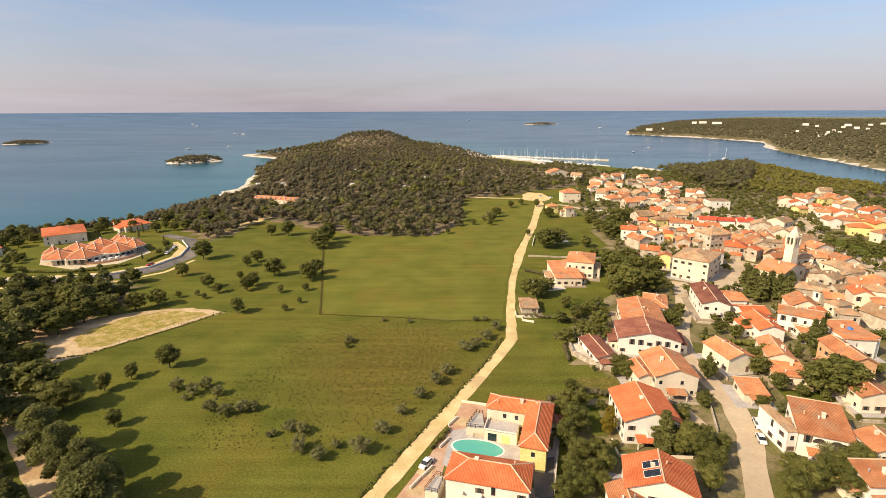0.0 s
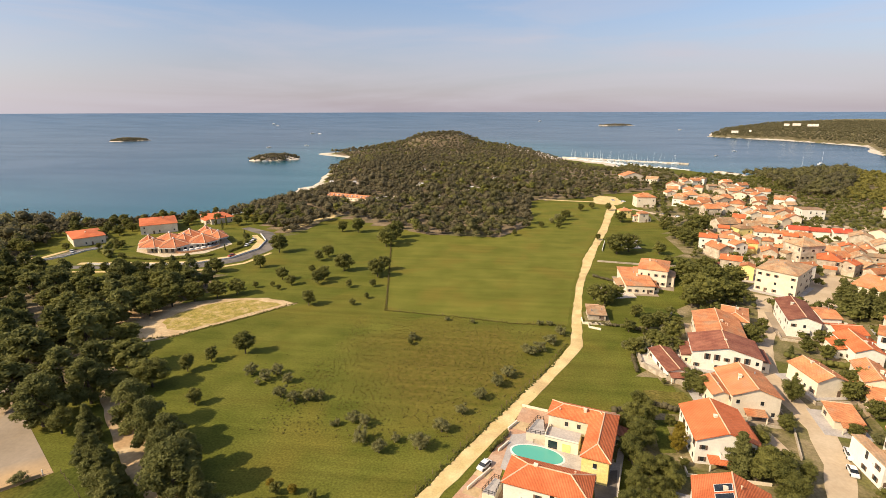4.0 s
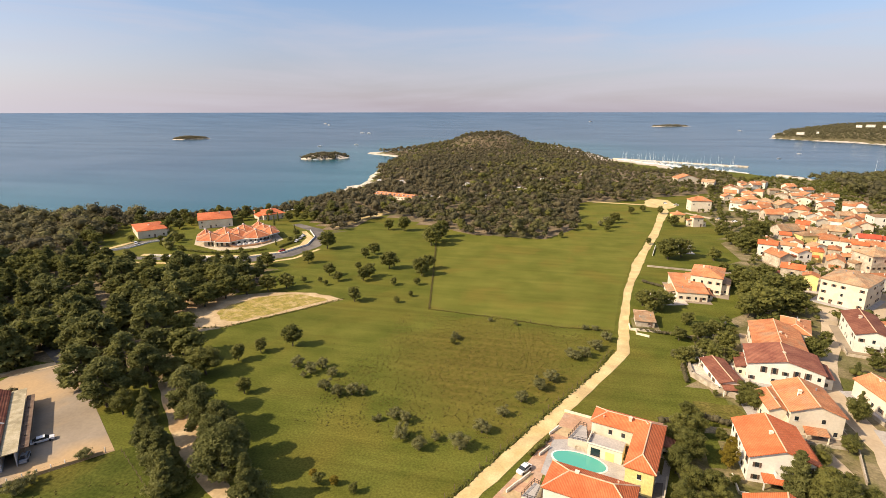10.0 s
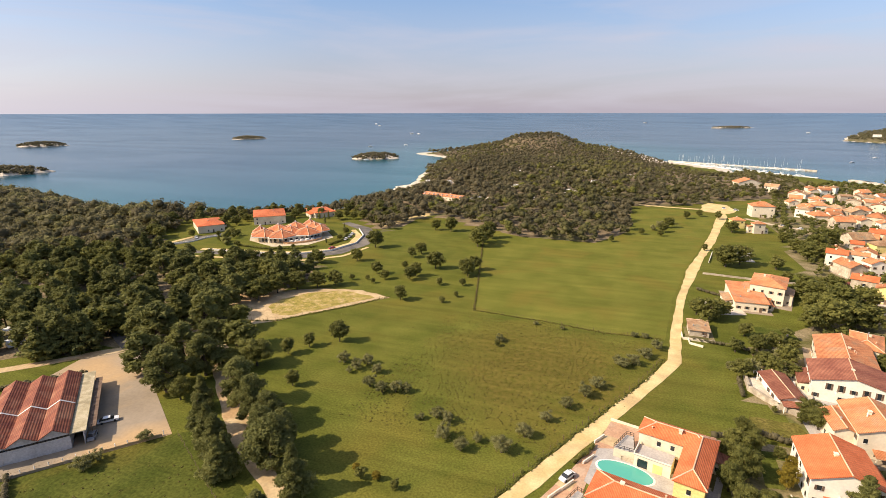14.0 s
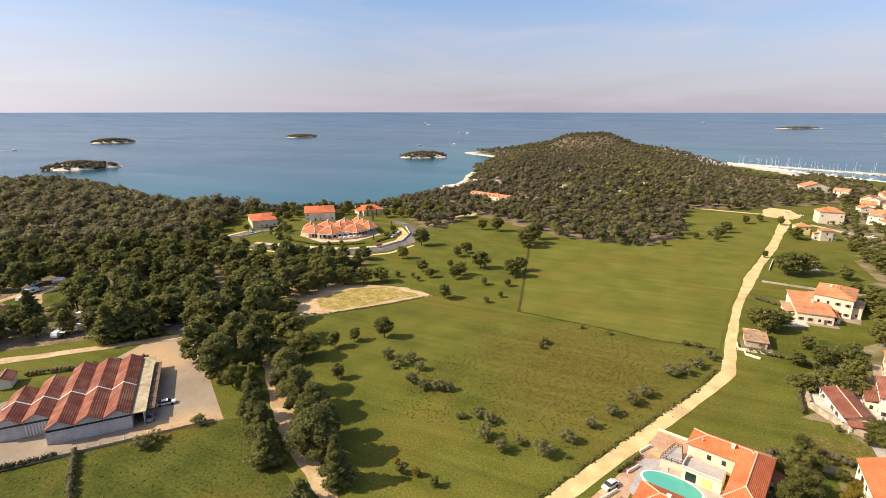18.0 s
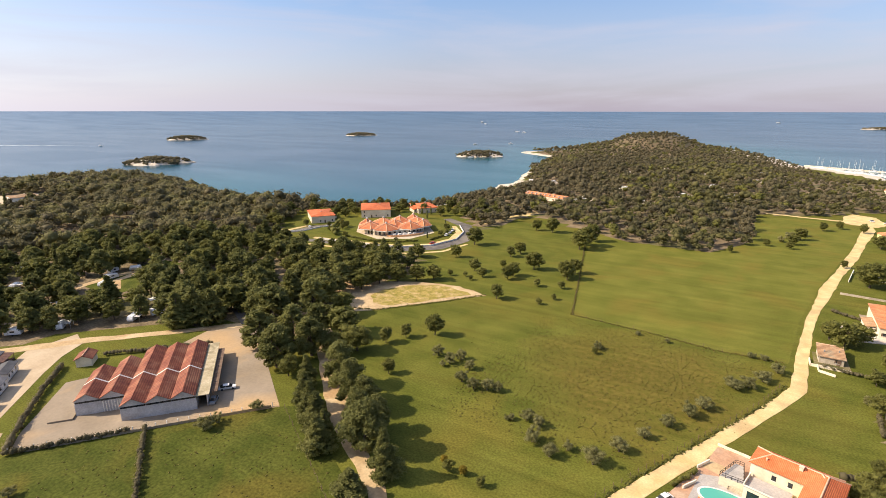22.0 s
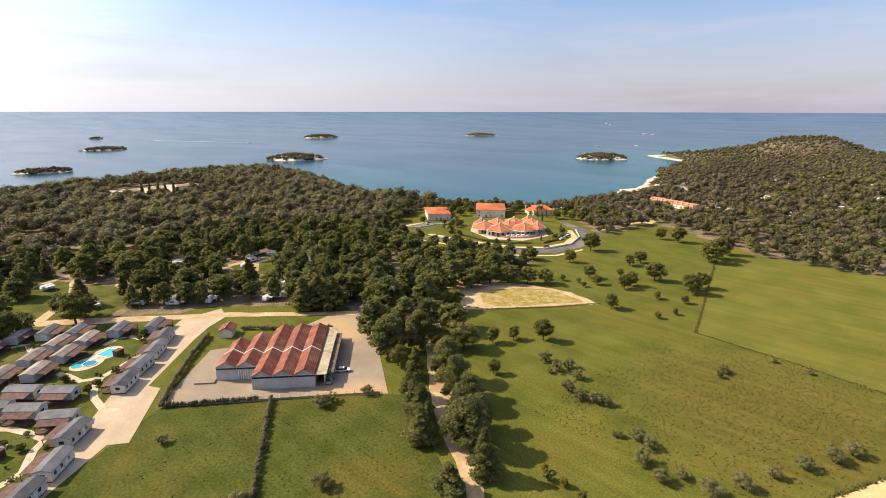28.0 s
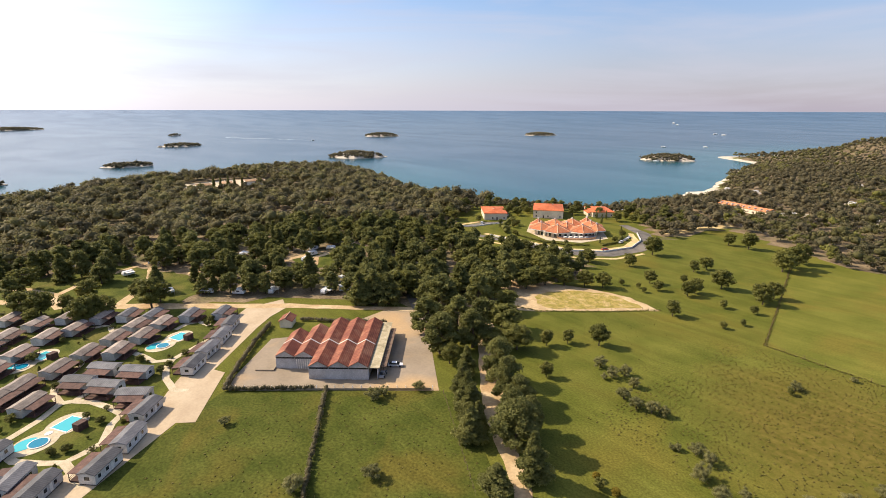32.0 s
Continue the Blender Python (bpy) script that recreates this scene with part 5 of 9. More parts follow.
tree(-213.2, 131.1, 13.0, 'conifer', 1.35, 'camp trees')
tree(-185.2, 141.7, 11.1, 'conifer', 1.35, 'camp trees')
tree(-185.3, 116.3, 11.4, 'pine', 1.40, 'camp trees')
tree(-175.4, 123.6, 11.2, 'pine', 1.40, 'camp trees')
tree(-173.0, 129.1, 9.9, 'pine', 1.40, 'camp trees')
tree(-204.4, 136.4, 11.2, 'pine', 1.40, 'camp trees')
tree(-168.4, 135.4, 9.0, 'pine', 1.40, 'camp trees')
tree(-50.6, 89.3, 2.2, 'yellow', 1.20, 'meadow trees')
tree(-44.9, 88.0, 2.6, 'yellow', 1.20, 'meadow trees')
tree(-143.2, 175.0, 11.3, 'oak', 1.30, 'hotel trees')
tree(-140.7, 185.6, 10.6, 'oak', 1.30, 'hotel trees')
tree(-134.6, 192.0, 10.2, 'oak', 1.30, 'hotel trees')
tree(-127.5, 198.0, 9.3, 'oak', 1.30, 'hotel trees')
tree(-121.3, 203.6, 8.4, 'oak', 1.30, 'hotel trees')
tree(32.9, 121.9, 8.4, 'oak', 1.05, 'town trees')
tree(33.4, 114.3, 8.4, 'oak', 1.05, 'town trees')
tree(29.6, 108.6, 8.3, 'oak', 1.05, 'town trees')
tree(31.7, 102.4, 7.8, 'oak', 1.05, 'town trees')
tree(36.0, 103.4, 6.9, 'oak', 1.05, 'town trees')
tree(28.4, 96.7, 7.3, 'oak', 1.05, 'town trees')
tree(33.2, 96.7, 6.6, 'oak', 1.05, 'town trees')
tree(29.5, 91.5, 6.9, 'oak', 1.05, 'town trees')
tree(25.7, 90.7, 6.8, 'oak', 1.05, 'town trees')
tree(30.1, 119.3, 7.1, 'oak', 1.05, 'town trees')
tree(36.8, 99.4, 5.7, 'oak', 1.05, 'town trees')
tree(36.9, 131.8, 6.1, 'oak', 1.05, 'town trees')
tree(38.3, 126.0, 6.0, 'oak', 1.05, 'town trees')
tree(33.9, 93.2, 5.5, 'oak', 1.05, 'town trees')
tree(41.7, 113.1, 6.7, 'yellow', 0.80, 'town trees')
tree(44.3, 119.2, 5.4, 'yellow', 0.80, 'town trees')
tree(82.7, 216.3, 14.9, 'oak', 1.25, 'town trees')
tree(90.4, 219.9, 12.3, 'oak', 1.25, 'town trees')
tree(76.4, 212.7, 11.3, 'oak', 1.25, 'town trees')
tree(102.2, 240.2, 12.4, 'oak', 1.25, 'town trees')
tree(95.5, 219.9, 11.4, 'oak', 1.25, 'town trees')
tree(81.3, 231.9, 10.2, 'oak', 1.25, 'town trees')
tree(92.3, 236.0, 13.6, 'oak', 1.25, 'town trees')
tree(53.3, 107.4, 10.9, 'conifer', 1.20, 'town trees')
tree(58.7, 106.3, 9.3, 'oak', 1.10, 'town trees')
tree(56.2, 105.3, 7.0, 'oak', 1.10, 'town trees')
tree(60.4, 104.2, 8.4, 'oak', 1.10, 'town trees')
tree(61.8, 100.3, 6.9, 'oak', 1.10, 'town trees')
tree(57.5, 93.1, 7.4, 'oak', 1.10, 'town trees')
tree(63.1, 108.5, 6.4, 'oak', 1.10, 'town trees')
tree(66.9, 106.3, 5.2, 'oak', 1.10, 'town trees')
tree(56.0, 140.7, 7.6, 'oak', 1.10, 'town trees')
tree(55.1, 144.9, 6.8, 'oak', 1.10, 'town trees')
tree(80.5, 140.5, 7.7, 'oak', 1.10, 'town trees')
tree(86.4, 178.2, 7.9, 'oak', 1.10, 'town trees')
tree(85.9, 181.8, 7.2, 'oak', 1.10, 'town trees')
tree(93.9, 190.1, 6.2, 'oak', 1.10, 'town trees')
tree(81.2, 141.9, 8.9, 'cypress', 1.30, 'town trees')
tree(111.0, 131.3, 12.5, 'oak', 1.35, 'town trees')
tree(115.9, 131.3, 12.3, 'oak', 1.35, 'town trees')
tree(109.1, 134.4, 9.4, 'oak', 1.35, 'town trees')
tree(118.1, 137.6, 10.6, 'oak', 1.35, 'town trees')
tree(126.5, 157.9, 12.7, 'conifer', 1.00, 'town trees')
tree(128.4, 163.5, 10.0, 'conifer', 1.00, 'town trees')
tree(138.2, 215.7, 11.7, 'conifer', 1.30, 'town trees')
tree(138.5, 210.0, 12.0, 'conifer', 1.30, 'town trees')
tree(145.7, 215.6, 10.8, 'conifer', 1.30, 'town trees')
tree(145.0, 208.6, 11.6, 'conifer', 1.30, 'town trees')
tree(146.5, 205.2, 12.0, 'conifer', 1.30, 'town trees')
tree(142.2, 227.1, 10.0, 'conifer', 1.30, 'town trees')
tree(156.9, 219.2, 9.5, 'conifer', 1.30, 'town trees')
tree(97.4, 142.8, 7.4, 'oak', 1.20, 'town trees')
tree(105.1, 152.0, 7.0, 'oak', 1.20, 'town trees')
tree(101.0, 152.0, 5.8, 'oak', 1.20, 'town trees')
tree(98.3, 134.5, 6.1, 'oak', 1.20, 'town trees')
tree(109.6, 181.6, 6.2, 'oak', 1.20, 'town trees')
tree(111.7, 173.9, 6.5, 'oak', 1.20, 'town trees')
tree(101.3, 174.0, 5.5, 'oak', 1.20, 'town trees')
tree(104.9, 169.1, 6.3, 'oak', 1.20, 'town trees')
tree(114.0, 169.1, 5.1, 'oak', 1.20, 'town trees')
tree(73.5, 90.5, 8.3, 'oak', 1.15, 'town trees')
tree(77.6, 93.0, 8.5, 'oak', 1.15, 'town trees')
tree(81.3, 94.7, 7.2, 'oak', 1.15, 'town trees')
tree(78.7, 98.3, 6.4, 'oak', 1.15, 'town trees')
tree(88.8, 96.4, 8.3, 'oak', 1.15, 'town trees')
tree(92.7, 98.2, 8.5, 'oak', 1.15, 'town trees')
tree(86.3, 96.4, 7.4, 'oak', 1.15, 'town trees')
tree(81.3, 92.9, 5.7, 'oak', 1.15, 'town trees')
tree(86.1, 91.2, 7.2, 'oak', 1.15, 'town trees')
tree(89.7, 91.2, 5.9, 'oak', 1.15, 'town trees')
tree(87.7, 100.1, 8.4, 'olive', 0.70, 'town trees')
tree(89.3, 106.2, 8.1, 'olive', 0.70, 'town trees')
tree(61.0, 294.1, 13.6, 'oak', 1.35, 'town trees')
tree(69.1, 300.6, 12.1, 'oak', 1.35, 'town trees')
tree(85.1, 296.4, 8.3, 'oak', 1.35, 'town trees')
tree(80.7, 384.9, 9.0, 'oak', 1.35, 'town trees')
tree(105.7, 337.4, 9.5, 'oak', 1.35, 'town trees')
tree(114.2, 334.0, 14.6, 'oak', 1.35, 'town trees')
tree(124.8, 354.5, 14.0, 'oak', 1.35, 'town trees')
tree(106.5, 321.5, 11.9, 'oak', 1.35, 'town trees')
tree(105.4, 364.2, 7.8, 'oak', 1.35, 'town trees')
tree(115.6, 321.3, 10.6, 'oak', 1.35, 'town trees')
tree(84.3, 275.6, 6.0, 'oak', 1.35, 'town trees')
tree(87.2, 259.4, 9.6, 'oak', 1.35, 'town trees')
tree(88.5, 249.5, 9.9, 'oak', 1.35, 'town trees')
tree(100.6, 267.6, 8.3, 'oak', 1.35, 'town trees')
tree(79.8, 249.6, 6.5, 'oak', 1.35, 'town trees')
tree(35.3, 385.7, 6.4, 'olive', 1.20, 'meadow trees')
tree(43.4, 401.1, 5.8, 'olive', 1.20, 'meadow trees')
tree(30.1, 375.4, 4.7, 'olive', 1.20, 'meadow trees')
tree(-252.5, -2.7, 11.5, 'oak', 1.10, 'camp trees')
tree(-247.4, 3.3, 11.8, 'oak', 1.10, 'camp trees')
tree(-226.6, 14.8, 12.3, 'oak', 1.10, 'camp trees')
tree(-230.9, 18.1, 12.0, 'oak', 1.10, 'camp trees')
tree(-230.7, 22.8, 9.6, 'oak', 1.10, 'camp trees')
tree(-248.0, 11.6, 7.7, 'oak', 1.10, 'camp trees')
tree(-229.0, 38.6, 14.5, 'oak', 1.10, 'camp trees')
tree(-239.2, 0.1, 7.4, 'oak', 1.10, 'camp trees')
tree(-175.9, 1.9, 2.6, 'oak', 1.40, 'camp shrubs')
tree(-147.5, 9.1, 2.3, 'oak', 1.40, 'camp shrubs')
tree(-166.9, 27.7, 2.9, 'oak', 1.40, 'camp shrubs')
tree(-169.2, 30.7, 2.6, 'oak', 1.40, 'camp shrubs')
tree(-174.0, 37.0, 2.7, 'oak', 1.40, 'camp shrubs')
tree(-197.9, 52.6, 3.0, 'oak', 1.40, 'camp shrubs')
tree(-202.1, -1.9, 3.4, 'oak', 1.40, 'camp shrubs')
tree(-152.9, 6.7, 2.0, 'oak', 1.40, 'camp shrubs')
tree(-139.3, 1.0, 2.5, 'oak', 1.40, 'camp shrubs')
tree(-140.6, -2.2, 2.2, 'oak', 1.40, 'camp shrubs')
tree(-179.3, 24.7, 2.7, 'oak', 1.40, 'camp shrubs')
tree(-188.0, 8.7, 2.8, 'oak', 1.40, 'camp shrubs')
tree(-162.9, -8.8, 2.8, 'oak', 1.40, 'camp shrubs')

# ---- tree belt along the dirt lane ----
for x, y, tall, kind, spread in ((-94.9, 90.1, 11.4, "conifer", 1.07), (-89.5, 86.5, 11.8, "conifer", 1.05), (-85.0, 83.6, 11.5, "conifer", 1.16), (-78.5, 77.2, 10.9, "conifer", 1.21), (-80.0, 81.0, 9.7, "conifer", 0.95), (-94.6, 104.0, 14.2, "pine", 1.0),
                                 (-86.6, 99.2, 12.9, "pine", 0.95), (-80.0, 97.0, 10.3, "pine", 1.1), (-69.0, 83.6, 13.8, "pine", 1.15), (-71.6, 91.4, 10.3, "pine", 0.92), (-75.0, 88.6, 11.8, "pine", 0.9), (-59.6, 78.2, 13.0, "conifer", 0.91), (-62.6, 69.8, 7.0, "conifer", 1.9),
                                 (-104.9, 124.8, 10.8, "oak", 1.2), (-116.0, 114.1, 14.1, "pine", 1.12), (-118.9, 132.4, 12.7, "oak", 1.35), (-138.7, 139.3, 16.0, "pine", 0.9), (-119.8, 102.8, 15.0, "pine", 1.2), (-149.5, 128.3, 15.0, "pine", 1.3), (-129.8, 119.8, 13.3, "pine", 1.08),
                                 (-110.1, 118.5, 9.1, "oak", 1.4), (-160.0, 148.4, 13.6, "conifer", 1.5), (-136.3, 109.9, 13.6, "pine", 1.2), (-165.6, 137.9, 14.1, "conifer", 1.5), (-112.6, 100.5, 8.4, "oak", 1.1), (-144.5, 152.9, 12.4, "oak", 1.1), (-103.0, 99.0, 10.5, "conifer", 1.1), (-126.0, 128.0, 12.0, "pine", 1.1)):
    tree(x, y, tall, kind, 1.14 * spread, "lane trees", "tall dark %s beside the dirt lane" % {"oak": "broadleaf tree"}.get(kind, kind))

# ---- hedges, fences and walls ----
def hedge(line, width, height, label, seed, material="maquis"):
    rng = np.random.default_rng(seed)
    cs = []
    for (ax, ay), (bx, by) in zip(line, line[1:]):
        n = int(math.hypot(bx - ax, by - ay) / (width * 0.55)) + 1
        for i in range(n):
            cs.append((ax + (bx - ax) * i / n + rng.normal(0, 0.15), ay + (by - ay) * i / n + rng.normal(0, 0.15), height * 0.5 * rng.uniform(0.8, 1.2)))
    v, f = clump_cloud(rng, np.array(cs), np.full(len(cs), width * 0.55) * rng.uniform(0.8, 1.3, len(cs)), 22, 0.22, flat=height / width)
    thing("hedge", big_mesh("hedge", v, f, material), label, "hedge")


hedge([(-124, 62), (-108, 51), (-88, 37), (-60, 18)], 1.5, 1.8, "narrow dark hedge dividing two meadows", 31)
hedge([(-143, 39), (-134, 50), (-126, 60)], 1.6, 1.8, "dark clipped hedge beside the warehouse yard", 32)
hedge([(-144, 40), (-150, 44), (-168, 58), (-180, 69)], 2.0, 2.2, "dark hedge along the camp road", 33)
hedge([(-176, 80), (-160, 95), (-152, 104)], 2.0, 1.8, "green hedge behind the warehouse", 34)
hedge([(41, 152), (42, 164)], 1.2, 1.6, "narrow hedge beside the ruined terrace", 35)
hedge([(30, 128), (40, 133), (52, 130)], 2.2, 2.2, "green garden hedge between two plots", 36)
hedge([(118, 152), (122, 146), (129, 139)], 2.6, 2.6, "green hedge beside a garden wall", 37)
hedge([(92, 168), (100, 165), (108, 163), (114, 160)], 3.4, 3.0, "tall mixed hedge in a garden", 38, "oak")
hedge([(32, 190), (48, 187), (58, 178)], 1.6, 1.4, "green garden hedge between two plots", 39)
hedge([(42, 249), (50, 243), (66, 238)], 2.0, 1.6, "scrubby hedge between plots", 40)

POST = Shape().tube((0, 0, -0.3), (0, 0, 1.5), 0.06, 0.05, 6).mesh("post", "wood")
PALE_POST = Shape().box(-0.08, -0.08, -0.3, 0.08, 0.08, 1.5).mesh("post", "trim")


def fence(line, step, label, post=POST, rails=(0.5, 1.2)):
    f = thing("fence", None, label, "fence")
    f.matrix_world = pose(line[0][0], line[0][1], ground_z(*line[0]))
    o = Vector((*line[0], 0))
    for (ax, ay), (bx, by) in zip(line, line[1:]):
        n = max(1, int(math.hypot(bx - ax, by - ay) / step))
        for i in range(n):
            part("post", post, f, "", pose(ax + (bx - ax) * i / n - o.x, ay + (by - ay) * i / n - o.y, 0))
        s = Shape()
        for z in rails:
            s.tube((ax - o.x, ay - o.y, z), (bx - o.x, by - o.y, z), 0.012, 0.012, 4)
        part("wire", s.mesh("wire", "wood"), f)


fence([(-20.1, 89.2), (-17.0, 95.3), (-10.4, 108.2), (-0.8, 126.2), (8.6, 143.7), (15.4, 157.1), (20.7, 170.8)], 2.6, "weathered post and wire fence beside the gravel track")
fence([(-50, 193), (-61, 245), (-84, 350)], 5.0, "old post and wire fence across the meadow")
fence([(-50, 193), (-20, 190), (4, 186), (22, 187)], 6.0, "low post and wire fence across the meadow")
fence([(-143, 40), (-102, 88)], 2.6, "concrete post fence along the yard", PALE_POST)
fence([(-100, 87), (-64, 65)], 3.0, "post and wire fence beside the lane")
fence([(-131, 155), (-122, 158), (-104, 178), (-90, 197)], 2.6, "dark post and wire fence along the dirt lot")


def verge(line, label, seed, material="oak", small=0.3, large=0.55):
    """A strip of long grass."""
    rng = np.random.default_rng(seed)
    cs = []
    for (ax, ay), (bx, by) in zip(line, line[1:]):
        n = int(math.hypot(bx - ax, by - ay) / 0.5) + 1
        cs += [(ax + (bx - ax) * i / n + rng.normal(0, 0.3), ay + (by - ay) * i / n + rng.normal(0, 0.3), 0.12) for i in range(n)]
    v, f = clump_cloud(rng, np.array(cs), rng.uniform(small, large, len(cs)), 8, 0.3, flat=0.8)
    thing("grass_verge", big_mesh("grass_verge", v, f, material), label, "grass", kind="stuff")


verge([(-19.4, 88.8), (-16.3, 94.9), (-9.7, 107.8), (-0.1, 125.8), (9.3, 143.3), (16.1, 156.7), (21.4, 170.4)], "strip of long dark grass beside the track", 81)
verge([(-50, 193), (-61, 245), (-84, 350)], "strip of long dry grass along the meadow fence", 82, "tuft", 0.15, 0.4)
verge([(-50, 193), (-20, 190), (4, 186), (22, 187)], "strip of long dry grass across the meadow", 83, "tuft", 0.12, 0.3)
verge([(-131, 155), (-122, 158), (-104, 178), (-90, 197)], "strip of dark weeds along the dirt lot's fence", 84, "oak", 0.25, 0.5)


low_wall([(-140.5, 42.5), (-104, 85.5)], 0.35, 0.7, "concrete", "low concrete wall along the yard")
low_wall([(5, 128.5), (12, 126.5)], 0.25, 0.7, "plaster_cream", "low cream garden wall of the pool villa")
low_wall([(44, 165), (43.5, 157), (49, 148.5), (57, 143)], 0.7, 1.8, "stone", "rough stone retaining wall")
low_wall([(31, 190), (31, 186), (35, 184.3)], 0.25, 0.8, "plaster_cream", "low cream wall round the hut")
low_wall([(62, 176), (58, 190), (66, 204)], 0.4, 1.1, "stone", "dry stone garden wall")
low_wall([(74.5, 139), (74.5, 127), (70, 114)], 0.3, 0.9, "stone", "low stone wall along the street")
low_wall([(136, 216), (156, 210), (172, 206)], 0.5, 1.3, "stone", "stone wall below the church square")
low_wall([(96, 126), (112, 126), (130, 122)], 0.3, 1.0, "stone", "low stone wall round a garden")
low_wall([(100, 138), (112, 148), (126, 146)], 0.3, 0.9, "stone", "low garden wall between plots")
low_wall([(48, 277), (80, 272), (120, 276)], 0.4, 0.9, "stone", "dry stone wall across the green plots")
low_wall([(54, 300), (59, 322)], 0.3, 1.0, "plaster_white", "low white wall beside the track")

# weeds and tussocks in the meadow
def tussocks(outline, spacing, share, small, large, label, seed):
    rng = np.random.default_rng(seed)
    wx, wy = wood_points(outline, spacing, seed + 1)
    keep = rng.random(len(wx)) < share * (0.45 + 0.55 * np.sin(wx / 7.0 + np.sin(wy / 9.0)) ** 2)
    at = np.stack([wx[keep], wy[keep], np.full(keep.sum(), 0.08)], 1)
    v, f = clump_cloud(rng, at, rng.uniform(small, large, keep.sum()), 5, 0.20, core=0.75, flat=0.45, ragged=0.7)
    thing("meadow_weeds", big_mesh("meadow_weeds", v, f, "tuft"), label, "weeds", kind="stuff")


tussocks([(-66, 108), (-58, 186), (-10, 190), (18, 178), (4, 140), (-16, 106)], 1.25, 0.75, 0.10, 0.34, "small brown-green weeds scattered over the dry meadow", 41)
tussocks([(-130, 50), (-90, 85), (-52, 70), (-50, 10), (-110, -5)], 1.9, 0.6, 0.10, 0.32, "green tussocks in the small meadow", 43)
tussocks([(-120, 190), (-52, 110), (-20, 95), (10, 138), (24, 190)], 2.8, 0.6, 0.10, 0.28, "tussocks of longer grass in the meadow", 45)


# ---- cars and caravans ----
def paint(name, colour, rough=0.3):
    m = surface(name, tuple(c * 0.92 for c in colour), colour, 2.0, 0.5, rough, spec=0.5)
    return m


M["car_white"], M["car_grey"], M["car_red"], M["car_blue"] = paint("white_car_paint", (0.75, 0.75, 0.74)), paint("grey_car_paint", (0.3, 0.31, 0.32)), paint("red_car_paint", (0.4, 0.04, 0.03)), paint("blue_car_paint", (0.05, 0.12, 0.3))
M["rubber"] = surface("black_rubber", (0.02, 0.02, 0.02), (0.04, 0.04, 0.04), 1, 0.2, 0.9)
WHEEL = Shape().tube((-0.1, 0, 0), (0.1, 0, 0), 0.32, 0.32, 12).mesh("wheel", "rubber")


def car(x, y, turn, colour="car_white", label="white parked car", long=4.2):
    k = long / 4.2
    c = thing("car", None, label, "car")
    c.matrix_world = pose(x, y, ground_z(x, y) + 0.07, 0, 0, turn)
    b = Shape()
    b.v = [(sx * w, yy * k, zz) for yy, w, zz in ((-2.1, 0.78, 0.35), (-2.1, 0.72, 0.8), (-0.9, 0.86, 0.95), (1.2, 0.86, 0.95), (2.1, 0.74, 0.85), (2.1, 0.8, 0.35)) for sx in (-1, 1)]
    b.f = [(0, 1, 3, 2), (2, 3, 5, 4), (4, 5, 7, 6), (6, 7, 9, 8), (8, 9, 11, 10), (10, 11, 1, 0), (0, 2, 4, 6, 8, 10), (1, 11, 9, 7, 5, 3)]
    part("body", b.mesh("body", colour), c)
    g = Shape()
    g.v = [(sx * w, yy * k, zz) for yy, w, zz in ((-1.2, 0.8, 0.93), (-0.5, 0.66, 1.42), (1.0, 0.66, 1.42), (1.75, 0.8, 0.93)) for sx in (-1, 1)]
    g.f = [(0, 1, 3, 2), (2, 3, 5, 4), (4, 5, 7, 6), (0, 2, 4, 6), (1, 7, 5, 3), (0, 6, 7, 1)]
    part("windows", g.mesh("windows", "glass"), c)
    part("roof", Shape().box(-0.66, -0.5 * k, 1.41, 0.66, 1.0 * k, 1.47).mesh("roof", colour), c)
    for sx in (-1, 1):
        for yy in (-1.3, 1.3):
            part("wheel", WHEEL, c, "", pose(sx * 0.76, yy * k, 0.32))
    return c


car(-4.2, 101.8, -32, "car_white", "white car parked on the terracotta paving")
car(82, 117, -18, "car_white", "white van parked beside the street", 4.9)
car(79, 110.5, -15, "car_white", "white car parked beside the street")
car(-122.5, 86, 138, "car_white", "white van parked in the warehouse yard", 4.8)
car(-120, 79.5, 40, "car_grey", "grey car parked in the warehouse's shade")
car(121, 150, 20, "car_red", "red car parked in a garden drive")
for x, y, a, c in ((120, 418, 40, "car_grey"), (128, 409, 50, "car_white"), (150, 392, 60, "car_grey"), (92, 480, 20, "car_white"), (100, 474, 80, "car_white"), (-160, 285, 10, "car_white"), (-161, 292, 10, "car_grey"), (-163, 299, 15, "car_white"), (-157, 262, -30, "car_red"), (-255, 258, 50, "car_white")):
    car(x, y, a, c, {"car_grey": "grey", "car_white": "white", "car_red": "red"}[c] + " parked car, seen far off")


